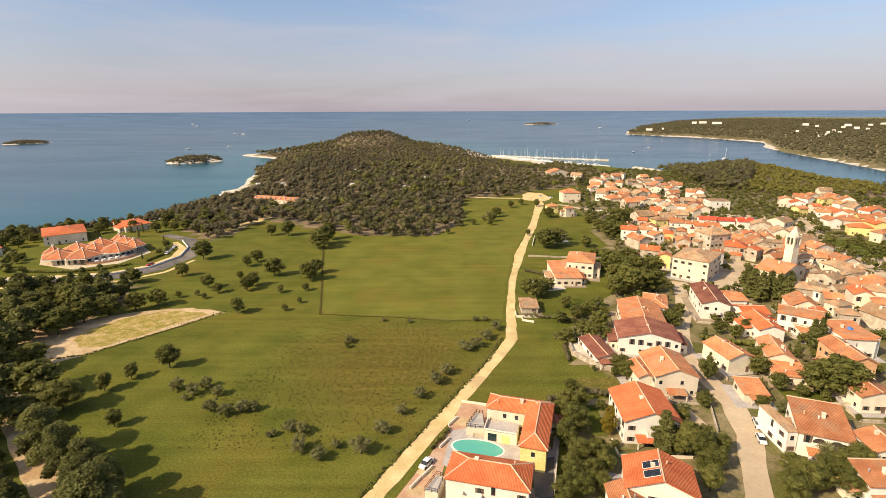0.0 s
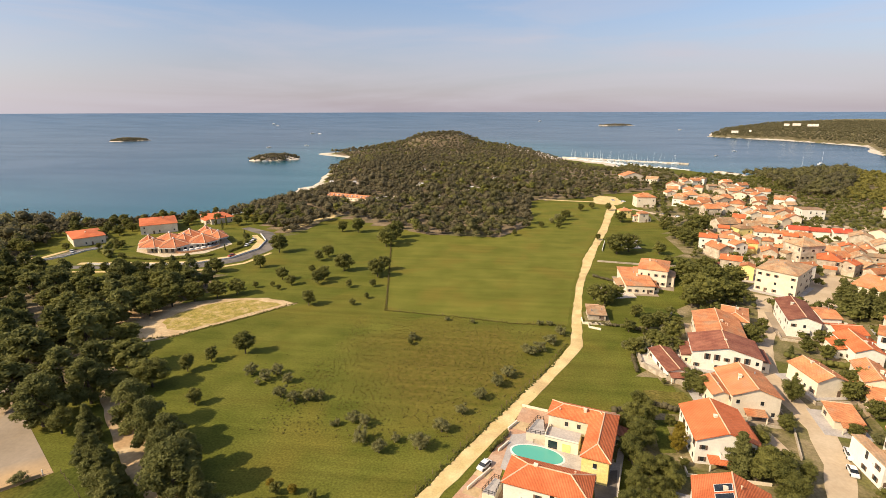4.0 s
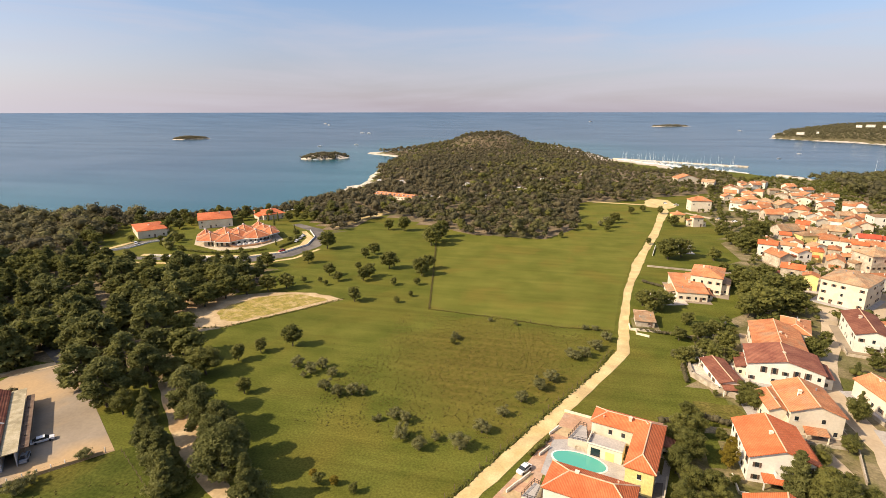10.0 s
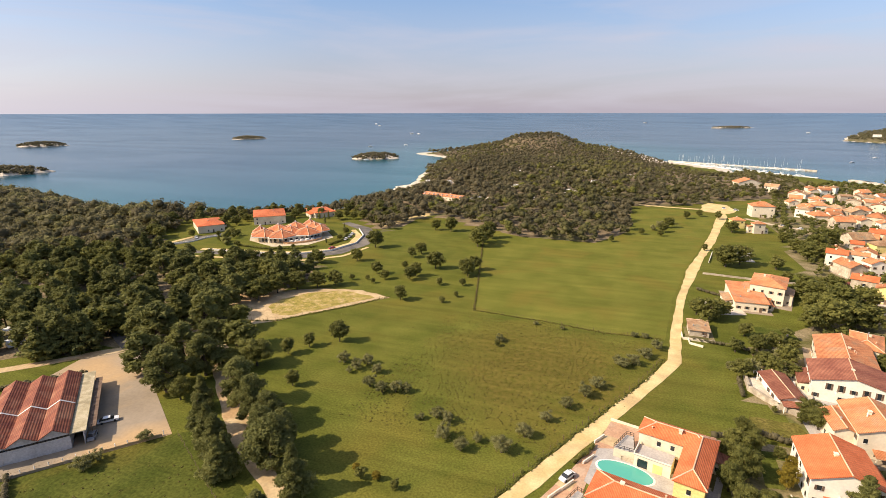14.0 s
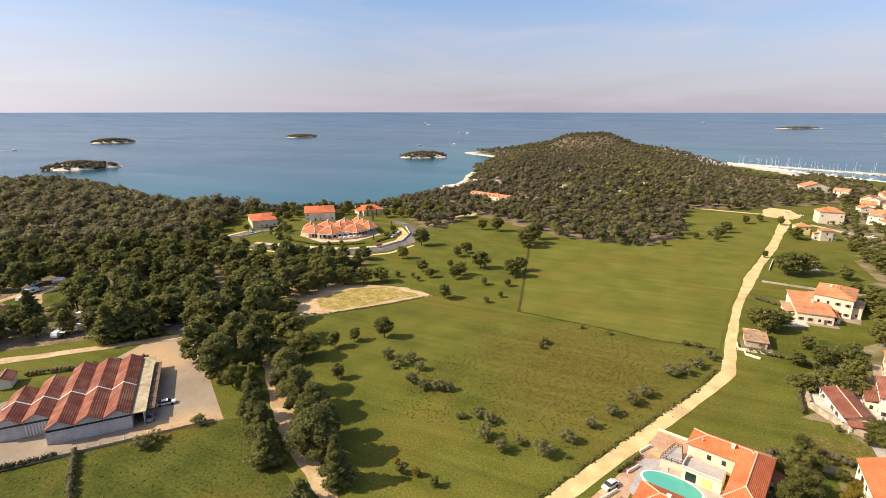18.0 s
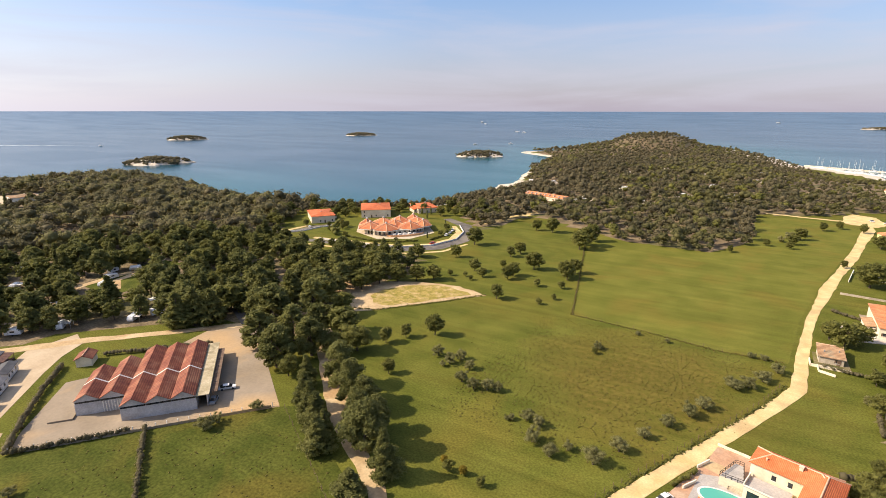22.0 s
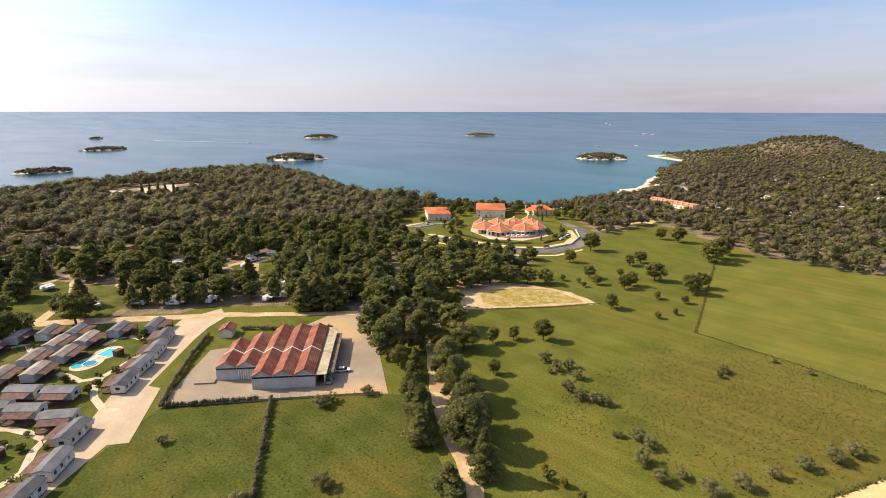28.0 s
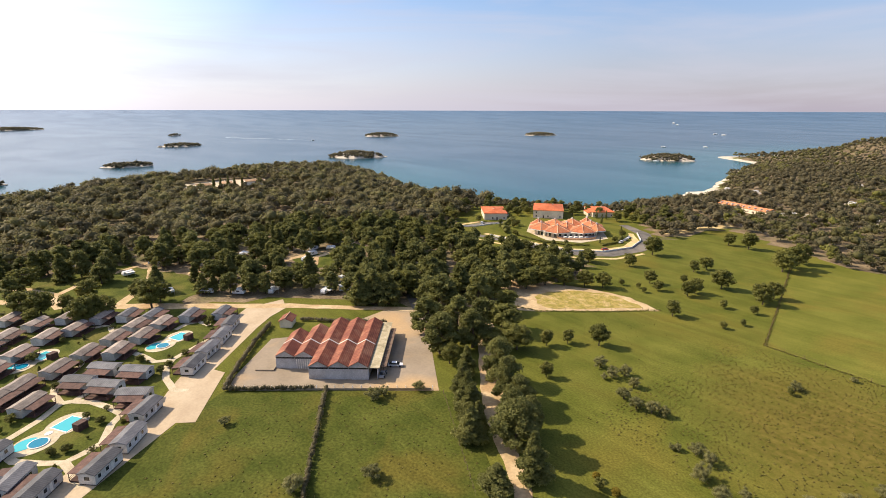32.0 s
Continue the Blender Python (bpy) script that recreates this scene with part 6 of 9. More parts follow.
def caravan_base():
    c = thing("caravan", None, "white touring caravan under the pines", "caravan", "camp caravans")
    s = Shape()
    s.v = [(sx * 1.1, yy, zz) for yy, zz in ((-2.6, 0.6), (-2.8, 1.4), (-2.3, 2.45), (2.1, 2.55), (2.6, 1.6), (2.5, 0.6)) for sx in (-1, 1)]
    s.f = [(0, 1, 3, 2), (2, 3, 5, 4), (4, 5, 7, 6), (6, 7, 9, 8), (8, 9, 11, 10), (10, 11, 1, 0), (0, 2, 4, 6, 8, 10), (1, 11, 9, 7, 5, 3)]
    part("body", s.mesh("body", "car_white"), c)
    for sx in (-1, 1):
        part("window", Shape().box(-0.03, -0.7, 1.4, 0.03, 0.7, 2.0).mesh("window", "glass"), c, "", pose(sx * 1.1, 0, 0))
        part("wheel", WHEEL, c, "", pose(sx * 1.0, 0, 0.32))
    part("awning", Shape().box(1.1, -2.0, 2.2, 3.4, 2.0, 2.26).tube((3.3, -1.9, 0), (3.3, -1.9, 2.2), 0.03, 0.03, 5).tube((3.3, 1.9, 0), (3.3, 1.9, 2.2), 0.03, 0.03, 5).mesh("awning", "trim"), c, "pale awning on thin poles")
    return c


first = caravan_base()
spots = [(-198, 102), (-195, 110), (-222, 72), (-214, 84), (-232, 62), (-243, 48), (-258, 126), (-262, 140), (-250, 118), (-268, 132), (-240, 96), (-284, 40), (-296, 54), (-300, 26), (-310, 66), (-208, 118), (-188, 128), (-270, 20), (-282, 96), (-308, 110), (-244, 160), (-226, 150), (-318, 20), (-276, 74)]
spots += CLEARINGS
first.matrix_world = pose(*spots[0], 0, 0, 0, 30)
for i, (x, y) in enumerate(spots[1:]):
    copy_thing(first, pose(x, y, ground_z(x, y), 0, 0, house_rng.uniform(0, 360)))


# ---- warehouse with a zigzag roof ----
M["tin_red"] = surface("rusty_red_roof_sheets", (0.170, 0.048, 0.028), (0.275, 0.092, 0.046), 2.2, 0.35, 0.75, 0.4, stain=(0.36, 0.17, 0.095), stain_size=5, wave=0.5, wave_depth=0.2)
M["tin_pale"] = surface("lichen_covered_sheets", (0.36, 0.30, 0.18), (0.50, 0.43, 0.29), 1.6, 0.3, 0.9, 0.4, stain=(0.26, 0.22, 0.13), stain_size=2.5)
M["grey_wall"] = surface("grey_blue_wall_panels", (0.40, 0.39, 0.38), (0.52, 0.51, 0.50), 3, 0.4, 0.8, 0.1, stain=(0.34, 0.32, 0.30), stain_size=4)


def warehouse(ox, oy, turn):
    """Bays of gabled roofs side by side: u runs along the front, v to the back."""
    h = thing("warehouse", None, "long low warehouse with a zigzag rusty-red sheet roof", "warehouse")
    h.matrix_world = pose(ox, oy, 0, 0, 0, turn)
    bay, eave, ridge = 6.12, 4.4, 6.2
    for i in range(5):
        u0, u1 = i * bay, (i + 1) * bay
        v0, v1 = (-6.4, 27) if i >= 2 else (0.0, 17.0 + 4.0 * (i == 1))
        um = (u0 + u1) / 2
        w = Shape().prism([(u0, v0), (u1, v0), (u1, v1), (u0, v1)], -0.5, eave - 0.9)
        part("wall", w.mesh("wall", "grey_wall"), h)
        for v in (v0, v1):
            part("window_band", Shape().box(u0 + 0.15, v - 0.05, eave - 0.9, u1 - 0.15, v + 0.15, eave - 0.4).mesh("window_band", "glass"), h, "dark window band under the gable")
        for v in (v0 + 0.02, v1 - 0.02):
            part("gable", Shape().face((u0, v, eave - 0.4), (u1, v, eave - 0.4), (u1, v, eave), (um, v, ridge - 0.1), (u0, v, eave)).mesh("gable", "grey_wall"), h)
        r = Shape()
        for a, b in ((u0, um), (um, u1)):
            za, zb = (eave, ridge) if a == u0 else (ridge, eave)
            q = [(a, v0 - 0.5, za), (b, v0 - 0.5, zb), (b, v1 + 0.5, zb), (a, v1 + 0.5, za)]
            r.face(*[(x, y, z + 0.14) for x, y, z in q]).face(*reversed(q))
            for (p, q2) in zip(q, q[1:] + q[:1]):
                r.face(p, q2, (*q2[:2], q2[2] + 0.14), (*p[:2], p[2] + 0.14))
        roof = part("roof", r.mesh("roof", "tin_red"), h)
        vm = 8.5
        cap = Shape()
        for a, b in ((u0, um), (um, u1)):
            za, zb = (eave, ridge) if a == u0 else (ridge, eave)
            cap.face((a, vm - 0.3, za + 0.2), (b, vm - 0.3, zb + 0.2), (b, vm + 0.3, zb + 0.2), (a, vm + 0.3, za + 0.2))
            cap.face((a, vm - 0.3, za + 0.1), (a, vm + 0.3, za + 0.1), (b, vm + 0.3, zb + 0.1), (b, vm - 0.3, zb + 0.1))
        part("cap_strip", cap.mesh("cap_strip", "trim"), roof, "white cap strip across the sheets")
        if i == 1:
            for k in range(9):
                part("slat", Shape().box(u0 + 0.5 + k * 0.68, v0 - 0.25, 0.2, u0 + 0.72 + k * 0.68, v0 - 0.1, 3.4).mesh("slat", "trim"), h)
        else:
            part("gate", Shape().box(u0 + 0.9, v0 - 0.1, 0, u1 - 0.9, v0 - 0.02, 3.0).mesh("gate", "grey_wall"), h)
    e = 5 * bay
    part("lean_to_roof", Shape().prism([(e, -6.5), (e + 3.4, -6.5), (e + 3.4, 28), (e, 28)], 3.9, 4.1).mesh("lean_to_roof", "tin_pale"), h, "lichen-covered flat lean-to roof")
    part("lean_to_wall", Shape().box(e + 2.6, -6.0, -0.3, e + 2.8, 27.5, 3.9).mesh("lean_to_wall", "grey_wall"), h)
    part("platform", Shape().box(e + 2.8, -4, -0.3, e + 4.4, 24, 0.9).mesh("platform", "concrete"), h, "raised loading platform")
    for k in range(6):
        part("pillar", Shape().box(e + 4.1, -3.5 + k * 5, 0.9, e + 4.3, -3.25 + k * 5, 3.7).mesh("pillar", "wood"), h)
    part("canopy", Shape().box(e + 3.4, -4, 3.2, e + 5.2, 24.5, 3.3).mesh("canopy", "wood"), h, "dark loading canopy")
    part("ramp", Shape().box(-6.0, -2, -0.3, -0.2, 14, 0.5).mesh("ramp", "concrete"), h)


warehouse(-146.1, 56.4, 48.0)
house(-176, 74, 0, 5.5, 4.5, 2.6, 1.3, 138, "gablex", "plaster_cream", "roof_brown", "shed", "small cream shed with a brown tiled roof", windows=False)

# ---- mobile homes ----
M["home_wall"] = surface("pale_cladding", (0.46, 0.44, 0.41), (0.58, 0.56, 0.53), 2, 0.25, 0.7, 0.1, 0.12)
M["home_roof"] = surface("dark_grey_roof_sheets", (0.080, 0.080, 0.088), (0.135, 0.134, 0.142), 2.5, 0.3, 0.7, 0.2, 0.25, wave=0.5, wave_depth=0.12)
M["home_roof_pale"] = surface("pale_brown_roof_sheets", (0.20, 0.16, 0.13), (0.34, 0.28, 0.23), 2.5, 0.3, 0.7, 0.2, 0.2, wave=0.5, wave_depth=0.12)
M["deck_wood"] = surface("reddish_brown_decking", (0.075, 0.038, 0.03), (0.14, 0.075, 0.055), 1.2, 0.2, 0.8, 0.2, 0.15)


def mobile_home(label, roof, awning_roof, group):
    h = thing("mobile_home", None, label, "mobile home", group)
    L, W = 4.3, 2.0
    part("wall", Shape().box(-L, -W, 0.35, L, W, 2.75).mesh("wall", "home_wall"), h)
    # slightly inset dark box between the floor and the ground
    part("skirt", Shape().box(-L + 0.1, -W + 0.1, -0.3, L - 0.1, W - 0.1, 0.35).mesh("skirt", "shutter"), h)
    r = Shape()
    X, Y, e, p, t = L + 0.25, W + 0.25, 2.72, 3.45, 0.12
    for q in ([(-X, -Y, e), (X, -Y, e), (X, 0, p), (-X, 0, p)], [(X, Y, e), (-X, Y, e), (-X, 0, p), (X, 0, p)]):
        r.face(*[(x, y, z + t) for x, y, z in q]).face(*reversed(q))
        for a, b in zip(q, q[1:] + q[:1]):
            r.face(a, b, (*b[:2], b[2] + t), (*a[:2], a[2] + t))
    part("roof", r.mesh("roof", roof), h)
    g = Shape()
    for x in (-L, L):
        g.face((x, -W, 2.75), (x, W, 2.75), (x, 0, p))
    part("gable", g.mesh("gable", "home_wall"), h)
    part("deck", Shape().box(-L + 0.6, W, -0.2, L - 1.0, W + 2.8, 0.4).mesh("deck", "deck_wood"), h, "reddish-brown wooden deck")
    aw = Shape().face((-L + 0.4, W, 2.72), (L - 0.8, W, 2.72), (L - 0.8, W + 3.0, 2.35), (-L + 0.4, W + 3.0, 2.35)).face((-L + 0.4, W, 2.62), (-L + 0.4, W + 3.0, 2.25), (L - 0.8, W + 3.0, 2.25), (L - 0.8, W, 2.62))
    part("awning", aw.mesh("awning", awning_roof), h, "sloping brown porch roof")
    for x in (-L + 0.6, L - 1.0):
        part("post", Shape().box(x - 0.06, W + 2.7, 0.3, x + 0.06, W + 2.82, 2.35).mesh("post", "deck_wood"), h)
    part("railing", Shape().box(-L + 0.6, W + 2.74, 1.1, L - 1.0, W + 2.8, 1.18).box(-L + 0.6, W + 2.74, 0.7, L - 1.0, W + 2.8, 0.76).mesh("railing", "deck_wood"), h)
    for x in (-3.0, -0.6, 2.2):
        part("window", Shape().box(x - 0.4, -W - 0.03, 1.3, x + 0.4, -W + 0.05, 2.2).mesh("window", "glass"), h)
    part("window", Shape().box(-L - 0.03, -0.6, 1.3, -L + 0.05, 0.6, 2.2).mesh("window", "glass"), h)
    part("door", Shape().box(0.6, -W - 0.04, 0.4, 1.35, -W + 0.05, 2.4).mesh("door", "trim"), h)
    return h


HOME_A = mobile_home("pale mobile home with a dark grey roof and a wooden porch", "home_roof", "deck_wood", "grey mobile homes")
HOME_B = mobile_home("pale mobile home with a faded brown roof and a wooden porch", "home_roof_pale", "deck_wood", "brown-roofed mobile homes")
first_used = {}


def home(x, y, turn, base):
    m = pose(x, y, ground_z(x, y) + 0.05, 0, 0, turn)
    if base.name not in first_used:
        first_used[base.name] = True
        base.matrix_world = m
        return base
    return copy_thing(base, m)


home(-125.3, 6.2, 134, HOME_A)
home(-133.1, 13.2, 139, HOME_A)
home(-144.1, 19.2, 136, HOME_A)
home(-162.4, 36.3, 138, HOME_A)
home(-170.2, 43.1, 134, HOME_A)
home(-178.4, 50.2, 140, HOME_A)
home(-187.6, 56.5, 142, HOME_A)
home(-131.8, -9.0, 142, HOME_A)
home(-125.5, -5.1, 138, HOME_A)
home(-130.5, -14.7, 139, HOME_A)
home(-145.6, -12.9, 136, HOME_A)
home(-173.0, 7.6, 226, HOME_A)
home(-164.8, 13.2, 224, HOME_A)
home(-154.5, 18.5, 231, HOME_A)
home(-177.4, 14.7, 223, HOME_A)
home(-169.0, 21.8, 224, HOME_A)
home(-194.0, 11.4, 318, HOME_B)
home(-189.2, 19.5, 319, HOME_B)
home(-186.9, 3.0, 316, HOME_B)
home(-181.4, -6.2, 318, HOME_B)
home(-167.6, -4.8, 315, HOME_B)
home(-207.7, -5.8, 316, HOME_B)
home(-217.8, 2.6, 321, HOME_B)
home(-219.9, 11.4, 316, HOME_B)
home(-201.2, 20.6, 318, HOME_B)
home(-196.9, 28.6, 317, HOME_B)
home(-204.6, 36.7, 316, HOME_B)
home(-208.6, 28.6, 315, HOME_B)
home(-227.1, -8.3, 322, HOME_B)
home(-233.9, 0.7, 316, HOME_B)
home(-233.9, 10.7, 320, HOME_B)
home(-225.5, 20.7, 318, HOME_B)
home(-246.0, -6.8, 321, HOME_B)
home(-198.4, -12.6, 321, HOME_B)
home(-220.1, -14.0, 319, HOME_B)
home(-176.3, -11.5, 315, HOME_B)
home(-206.0, 47.0, 317, HOME_A)
home(-200.2, 57.4, 317, HOME_A)
home(-215.3, 36.1, 316, HOME_A)
home(-221.7, 28.6, 321, HOME_A)

# lawn and sandy ways between the homes
sheet("old_town_ground", [(120, 232), (138, 218), (172, 205), (200, 190), (240, 235), (262, 268), (230, 300), (290, 380), (200, 400), (170, 372), (150, 330), (120, 290)], "road", "pale dusty ground between the old houses", "ground", 0.03, wobble=2.0)
sheet("camp_ground", [(-120, -14), (-138, 15), (-154, 26), (-192, 55), (-203, 67), (-240, 22), (-272, -14), (-262, -60), (-160, -60)], "lawn", "lawns between the mobile homes", "lawn", 0.03)
M["pool_water"] = water("pool_water", (0.06, 0.44, 0.50), (0.06, 0.44, 0.50), 0.05, 0.15, 0.8)
M["deep_pool"] = water("deep_pool_water", (0.01, 0.20, 0.32), (0.01, 0.20, 0.32), 0.05, 0.15, 0.8)
M["villa_pool"] = water("green_pool_water", (0.10, 0.40, 0.32), (0.10, 0.40, 0.32), 0.05, 0.12, 0.8)


def oval(cx, cy, rx, ry, turn, n=28, e=1.0):
    t = radians(turn)
    pts = []
    for i in range(n):
        w = 2 * math.pi * i / n
        u, v = rx * math.copysign(abs(math.cos(w)) ** e, math.cos(w)), ry * math.copysign(abs(math.sin(w)) ** e, math.sin(w))
        pts.append((cx + u * math.cos(t) - v * math.sin(t), cy + u * math.sin(t) + v * math.cos(t)))
    return pts


def camp_pool(x, y, turn, s=1.0):
    """A beige terrace with a square pool, a lagoon and a round whirlpool."""
    c = thing("pool_terrace", None, "beige pool terrace with turquoise pools among the homes", "swimming pool", "camp pools")
    c.matrix_world = pose(x, y, 0, 0, 0, turn)
    part("paving", Shape().prism(oval(4.2 * s, 0.5, 5.4 * s, 4.6 * s, 10), -0.3, 0.10).prism(oval(-4.2 * s, 0, 5.4 * s, 4.6 * s, 0), -0.3, 0.104).prism([(-3 * s, -3 * s), (4 * s, -3 * s), (4 * s, 3.6 * s), (-3 * s, 3.4 * s)], -0.3, 0.108).mesh("paving", "sand"), c)
    rim = [(1.6 * s, -2.8 * s), (7.2 * s, -2.4 * s), (7.0 * s, 2.6 * s), (1.6 * s, 2.6 * s)]
    part("pool_rim", Shape().prism([(p[0] * 1.0 + (0.35 if p[0] > 4 * s else -0.35), p[1] + (0.35 if p[1] > 0 else -0.35)) for p in rim], 0.0, 0.16).mesh("pool_rim", "trim"), c, "white rim of the square pool")
    part("pool_water", Shape().prism(rim, 0.0, 0.175).mesh("pool_water", "pool_water"), c)
    part("lagoon", Shape().prism(oval(-5.4 * s, 1.6 * s, 2.9 * s, 2.2 * s, 0), 0.0, 0.15).mesh("lagoon", "pool_water"), c, "shallow turquoise lagoon")
    part("whirlpool_rim", Shape().prism(oval(-4.0 * s, -1.0 * s, 2.3 * s, 2.3 * s, 0), 0.0, 0.3).mesh("whirlpool_rim", "trim"), c)
    part("whirlpool", Shape().prism(oval(-4.0 * s, -1.0 * s, 2.0 * s, 2.0 * s, 0), 0.0, 0.32).mesh("whirlpool", "deep_pool"), c, "deep blue round pool")
    part("bridge", Shape().prism(oval(-0.3 * s, 0.8 * s, 1.0 * s, 0.8 * s, 0, 12), 0.0, 0.2).mesh("bridge", "trim"), c, "small white paddling basin")
    part("pool_bar", Shape().box(2.5 * s, -6.0 * s, 0, 5.2 * s, -3.9 * s, 2.1).mesh("pool_bar", "deck_wood"), c, "brown timber pump hut")
    return c


camp_pool(-150.5, -1.0, 120)
camp_pool(-189.5, 36, 116, 0.95)
camp_pool(-202.5, -2.5, 122, 0.95)
CAMP_PATHS = ([(-153, -12), (-149, -11), (-143, -9), (-138, -4), (-135, 0), (-136, 4), (-138, 8), (-145, 11), (-149, 14), (-155, 12), (-161, 9), (-165, 5), (-166, 2)], [(-166, 2), (-160, -3), (-156, -8), (-153, -12)], [(-166, 2), (-173, 1), (-179, 2), (-184, 6), (-189, 9), (-198, 13)],
              [(-135, 0), (-129, 1), (-123, 2)], [(-150, 31), (-153, 28), (-162, 28), (-170, 30), (-174, 33)], [(-174, 33), (-176, 28), (-183, 26), (-193, 22)], [(-195, 51), (-201, 49), (-202, 45), (-199, 40)], [(-238, 12), (-233, 14), (-221, 15), (-220, 22), (-212, 22)], [(-165, 5), (-168, 9), (-173, 12)], [(-182, 47), (-178, 40), (-174, 33)])
for k, line in enumerate(CAMP_PATHS):
    ribbon("camp_path", line, [2.0, 2.0], "sand", "curving beige path between lawns", "path", 0.075 + 0.003 * k, 0.1, 50 + k)

# shrubs on the camp's lawns
CAMP_KEEP = [(-150.5, -1.0, 9.5), (-189.5, 36, 9), (-202.5, -2.5, 9)]
for ob in list(scene.objects):
    if ob.get("category") == "mobile home":
        CAMP_KEEP.append((*(ob.matrix_basis @ Vector((0, 1.2, 0))).xy, 4.9))
shrub_rng = random.Random(61)
px, py = wood_points([(-122, -12), (-139, 14), (-155, 25), (-192, 54), (-203, 65), (-238, 20), (-262, -10), (-200, -22), (-150, -22)], 5.6, 62)
for x, y in zip(px, py):
    if shrub_rng.random() < 0.62 and all(math.hypot(x - a, y - b) > r for a, b, r in CAMP_KEEP):
        tree(x, y, shrub_rng.uniform(1.0, 2.6), shrub_rng.choice(("oak", "oak", "olive", "conifer")), shrub_rng.uniform(0.9, 1.4), "camp shrubs", "low green shrub on the lawn between mobile homes")

# sandy clearing with cypresses near the shore
sheet("sandy_clearing", [(-606, 150), (-580, 140), (-556, 160), (-552, 214), (-566, 238), (-596, 236), (-608, 200)], "sand", "pale sandy clearing between the wood and the sea", "clearing", 0.05, wobble=2.0)
for x, y, tall in ((-547, 164, 13), (-544, 170, 12), (-539, 176, 14), (-535, 181, 12), (-530, 187, 13), (-352, 132, 12), (-330, 112, 11), (-372, 176, 13), (-398, 140, 12), (-415, 190, 12), (-310, 160, 11), (-292, 118, 12)):
    tree(x, y, tall, "cypress", 1.5, "wood cypresses", "tall slender dark cypress standing out of the wood")

# lanes in the camp wood
sheet("camp_lawn", CAMP_LAWN, "lawn", "open lawn between the camp's trees", "lawn", 0.04, wobble=1.5)
ribbon("camp_lane", [(-240, 28), (-262, 44), (-290, 52), (-312, 80)], [4, 4, 4, 3], "dirt", "sandy lane between camp lawns", "lane", 0.09, 0.4, 64)
ribbon("camp_lane", [(-252, 10), (-275, 8), (-300, -6)], [5, 5, 5], "dirt", "sandy lane between camp lawns", "lane", 0.1, 0.4, 65)
ribbon("camp_lane", [(-262, 0), (-284, 21), (-297, 43), (-310, 70)], [3, 3, 3, 3], "dirt", "sandy lane under the camp's trees", "lane", 0.08, 0.3, 61)
sheet("camp_glade", CAMP_GLADE, "lawn", "sunlit grass clearing between the camp's pines", "lawn", 0.04, wobble=1.2)
ribbon("camp_lane", [(-240, 118), (-254, 126), (-258, 143), (-270, 160)], [3, 4, 4, 3], "dirt", "sandy lane under the camp's trees", "lane", 0.08, 0.3, 62)
ribbon("camp_lane", [(-156, 122), (-172, 130), (-191, 147), (-210, 165)], [5, 4, 4, 4], "asphalt", "grey asphalt lane between the pines", "lane", 0.085, 0.1, 63)

# ---- pool villa terrace ----
sheet("villa_paving", [(-10.5, 91), (-4, 104), (3, 121), (5, 128), (12, 127), (14, 113), (2, 112), (-1, 96), (0, 88)], "paving", "terracotta paved drive of the pool villa", "paving", 0.075)
sheet("villa_terrace", [(-0.5, 102), (2, 115), (11, 117.5), (19, 114), (20, 100), (6, 98)], "grey_paving", "grey paved pool terrace", "terrace", 0.11)
vp = thing("swimming_pool", None, "kidney-shaped green-blue swimming pool with a white rim", "swimming pool")
vp.matrix_world = pose(8.2, 107.8, 0, 0, 0, -14)
part("pool_rim", Shape().prism(oval(0, 0, 6.7, 3.5, 0), -0.2, 0.2).mesh("pool_rim", "trim"), vp)
part("pool_water", Shape().prism(oval(0, 0, 6.2, 3.05, 0), -0.2, 0.22).mesh("pool_water", "villa_pool"), vp)
for x, y in ((-7.4, 94), (-5, 97.5), (-1.0, 108), (1.2, 117)):
    low_wall([(x, y), (x + 2.2, y + 3.4)], 0.25, 0.8, "plaster_white", "low white wall of the villa's drive")
block = thing("terrace_block", None, "flat-roofed pale extension between the villa's wings", "extension")
block.matrix_world = pose(14.2, 112.2, 0, 0, 0, -16)
part("wall", Shape().box(-3.6, -2.3, -0.3, 4.4, 2.2, 3.1).mesh("wall", "plaster_cream"), block)
part("roof_terrace", Shape().box(-3.7, -2.4, 3.1, 4.4, 2.2, 3.3).mesh("roof_terrace", "grey_paving"), block, "pale flat roof terrace")
part("parapet", Shape().box(-3.7, -2.4, 3.3, -3.5, 2.2, 4.1).box(-3.5, -2.4, 3.3, 4.4, -2.25, 3.6).mesh("parapet", "plaster_white"), block, "low white parapet")
part("window", Shape().box(-2.8, -2.36, 0.3, -0.6, -2.28, 2.4).mesh("window", "glass"), block)
part("door", Shape().box(0.6, -2.36, 0.0, 2.6, -2.28, 2.3).mesh("door", "plaster_yellow"), block, "yellow panel beside the door")
low_wall([(27, 105), (23.6, 92)], 0.25, 1.6, "plaster_cream", "garden wall behind the villa")
hedge([(-3.2, 107.5), (-0.5, 112), (1.2, 116)], 1.2, 1.3, "low green planting beside the pool", 71, "oak")

sheet("dark_court", [(20.6, 103.5), (26.2, 104.4), (23.2, 91.4), (19.4, 91.4)], "asphalt", "dark grey court beside the villa", "court", 0.25)
sheet("building_site", [(44.6, 164), (44.4, 157), (49.6, 150), (56, 146), (60, 158), (53, 167)], "rock", "pale rubble terrace of a building site", "rubble", 0.9)
for x, y, a in ((47, 163, 20), (51, 160, -15), (49, 156, 60), (55, 153, 10), (56, 160, 80)):
    u = Vector((math.cos(radians(a)), math.sin(radians(a))))
    low_wall([(x, y), (x + 3.4 * u.x, y + 3.4 * u.y)], 0.4, 1.9, "plaster_white", "unfinished white block wall on a building site", "block_wall")
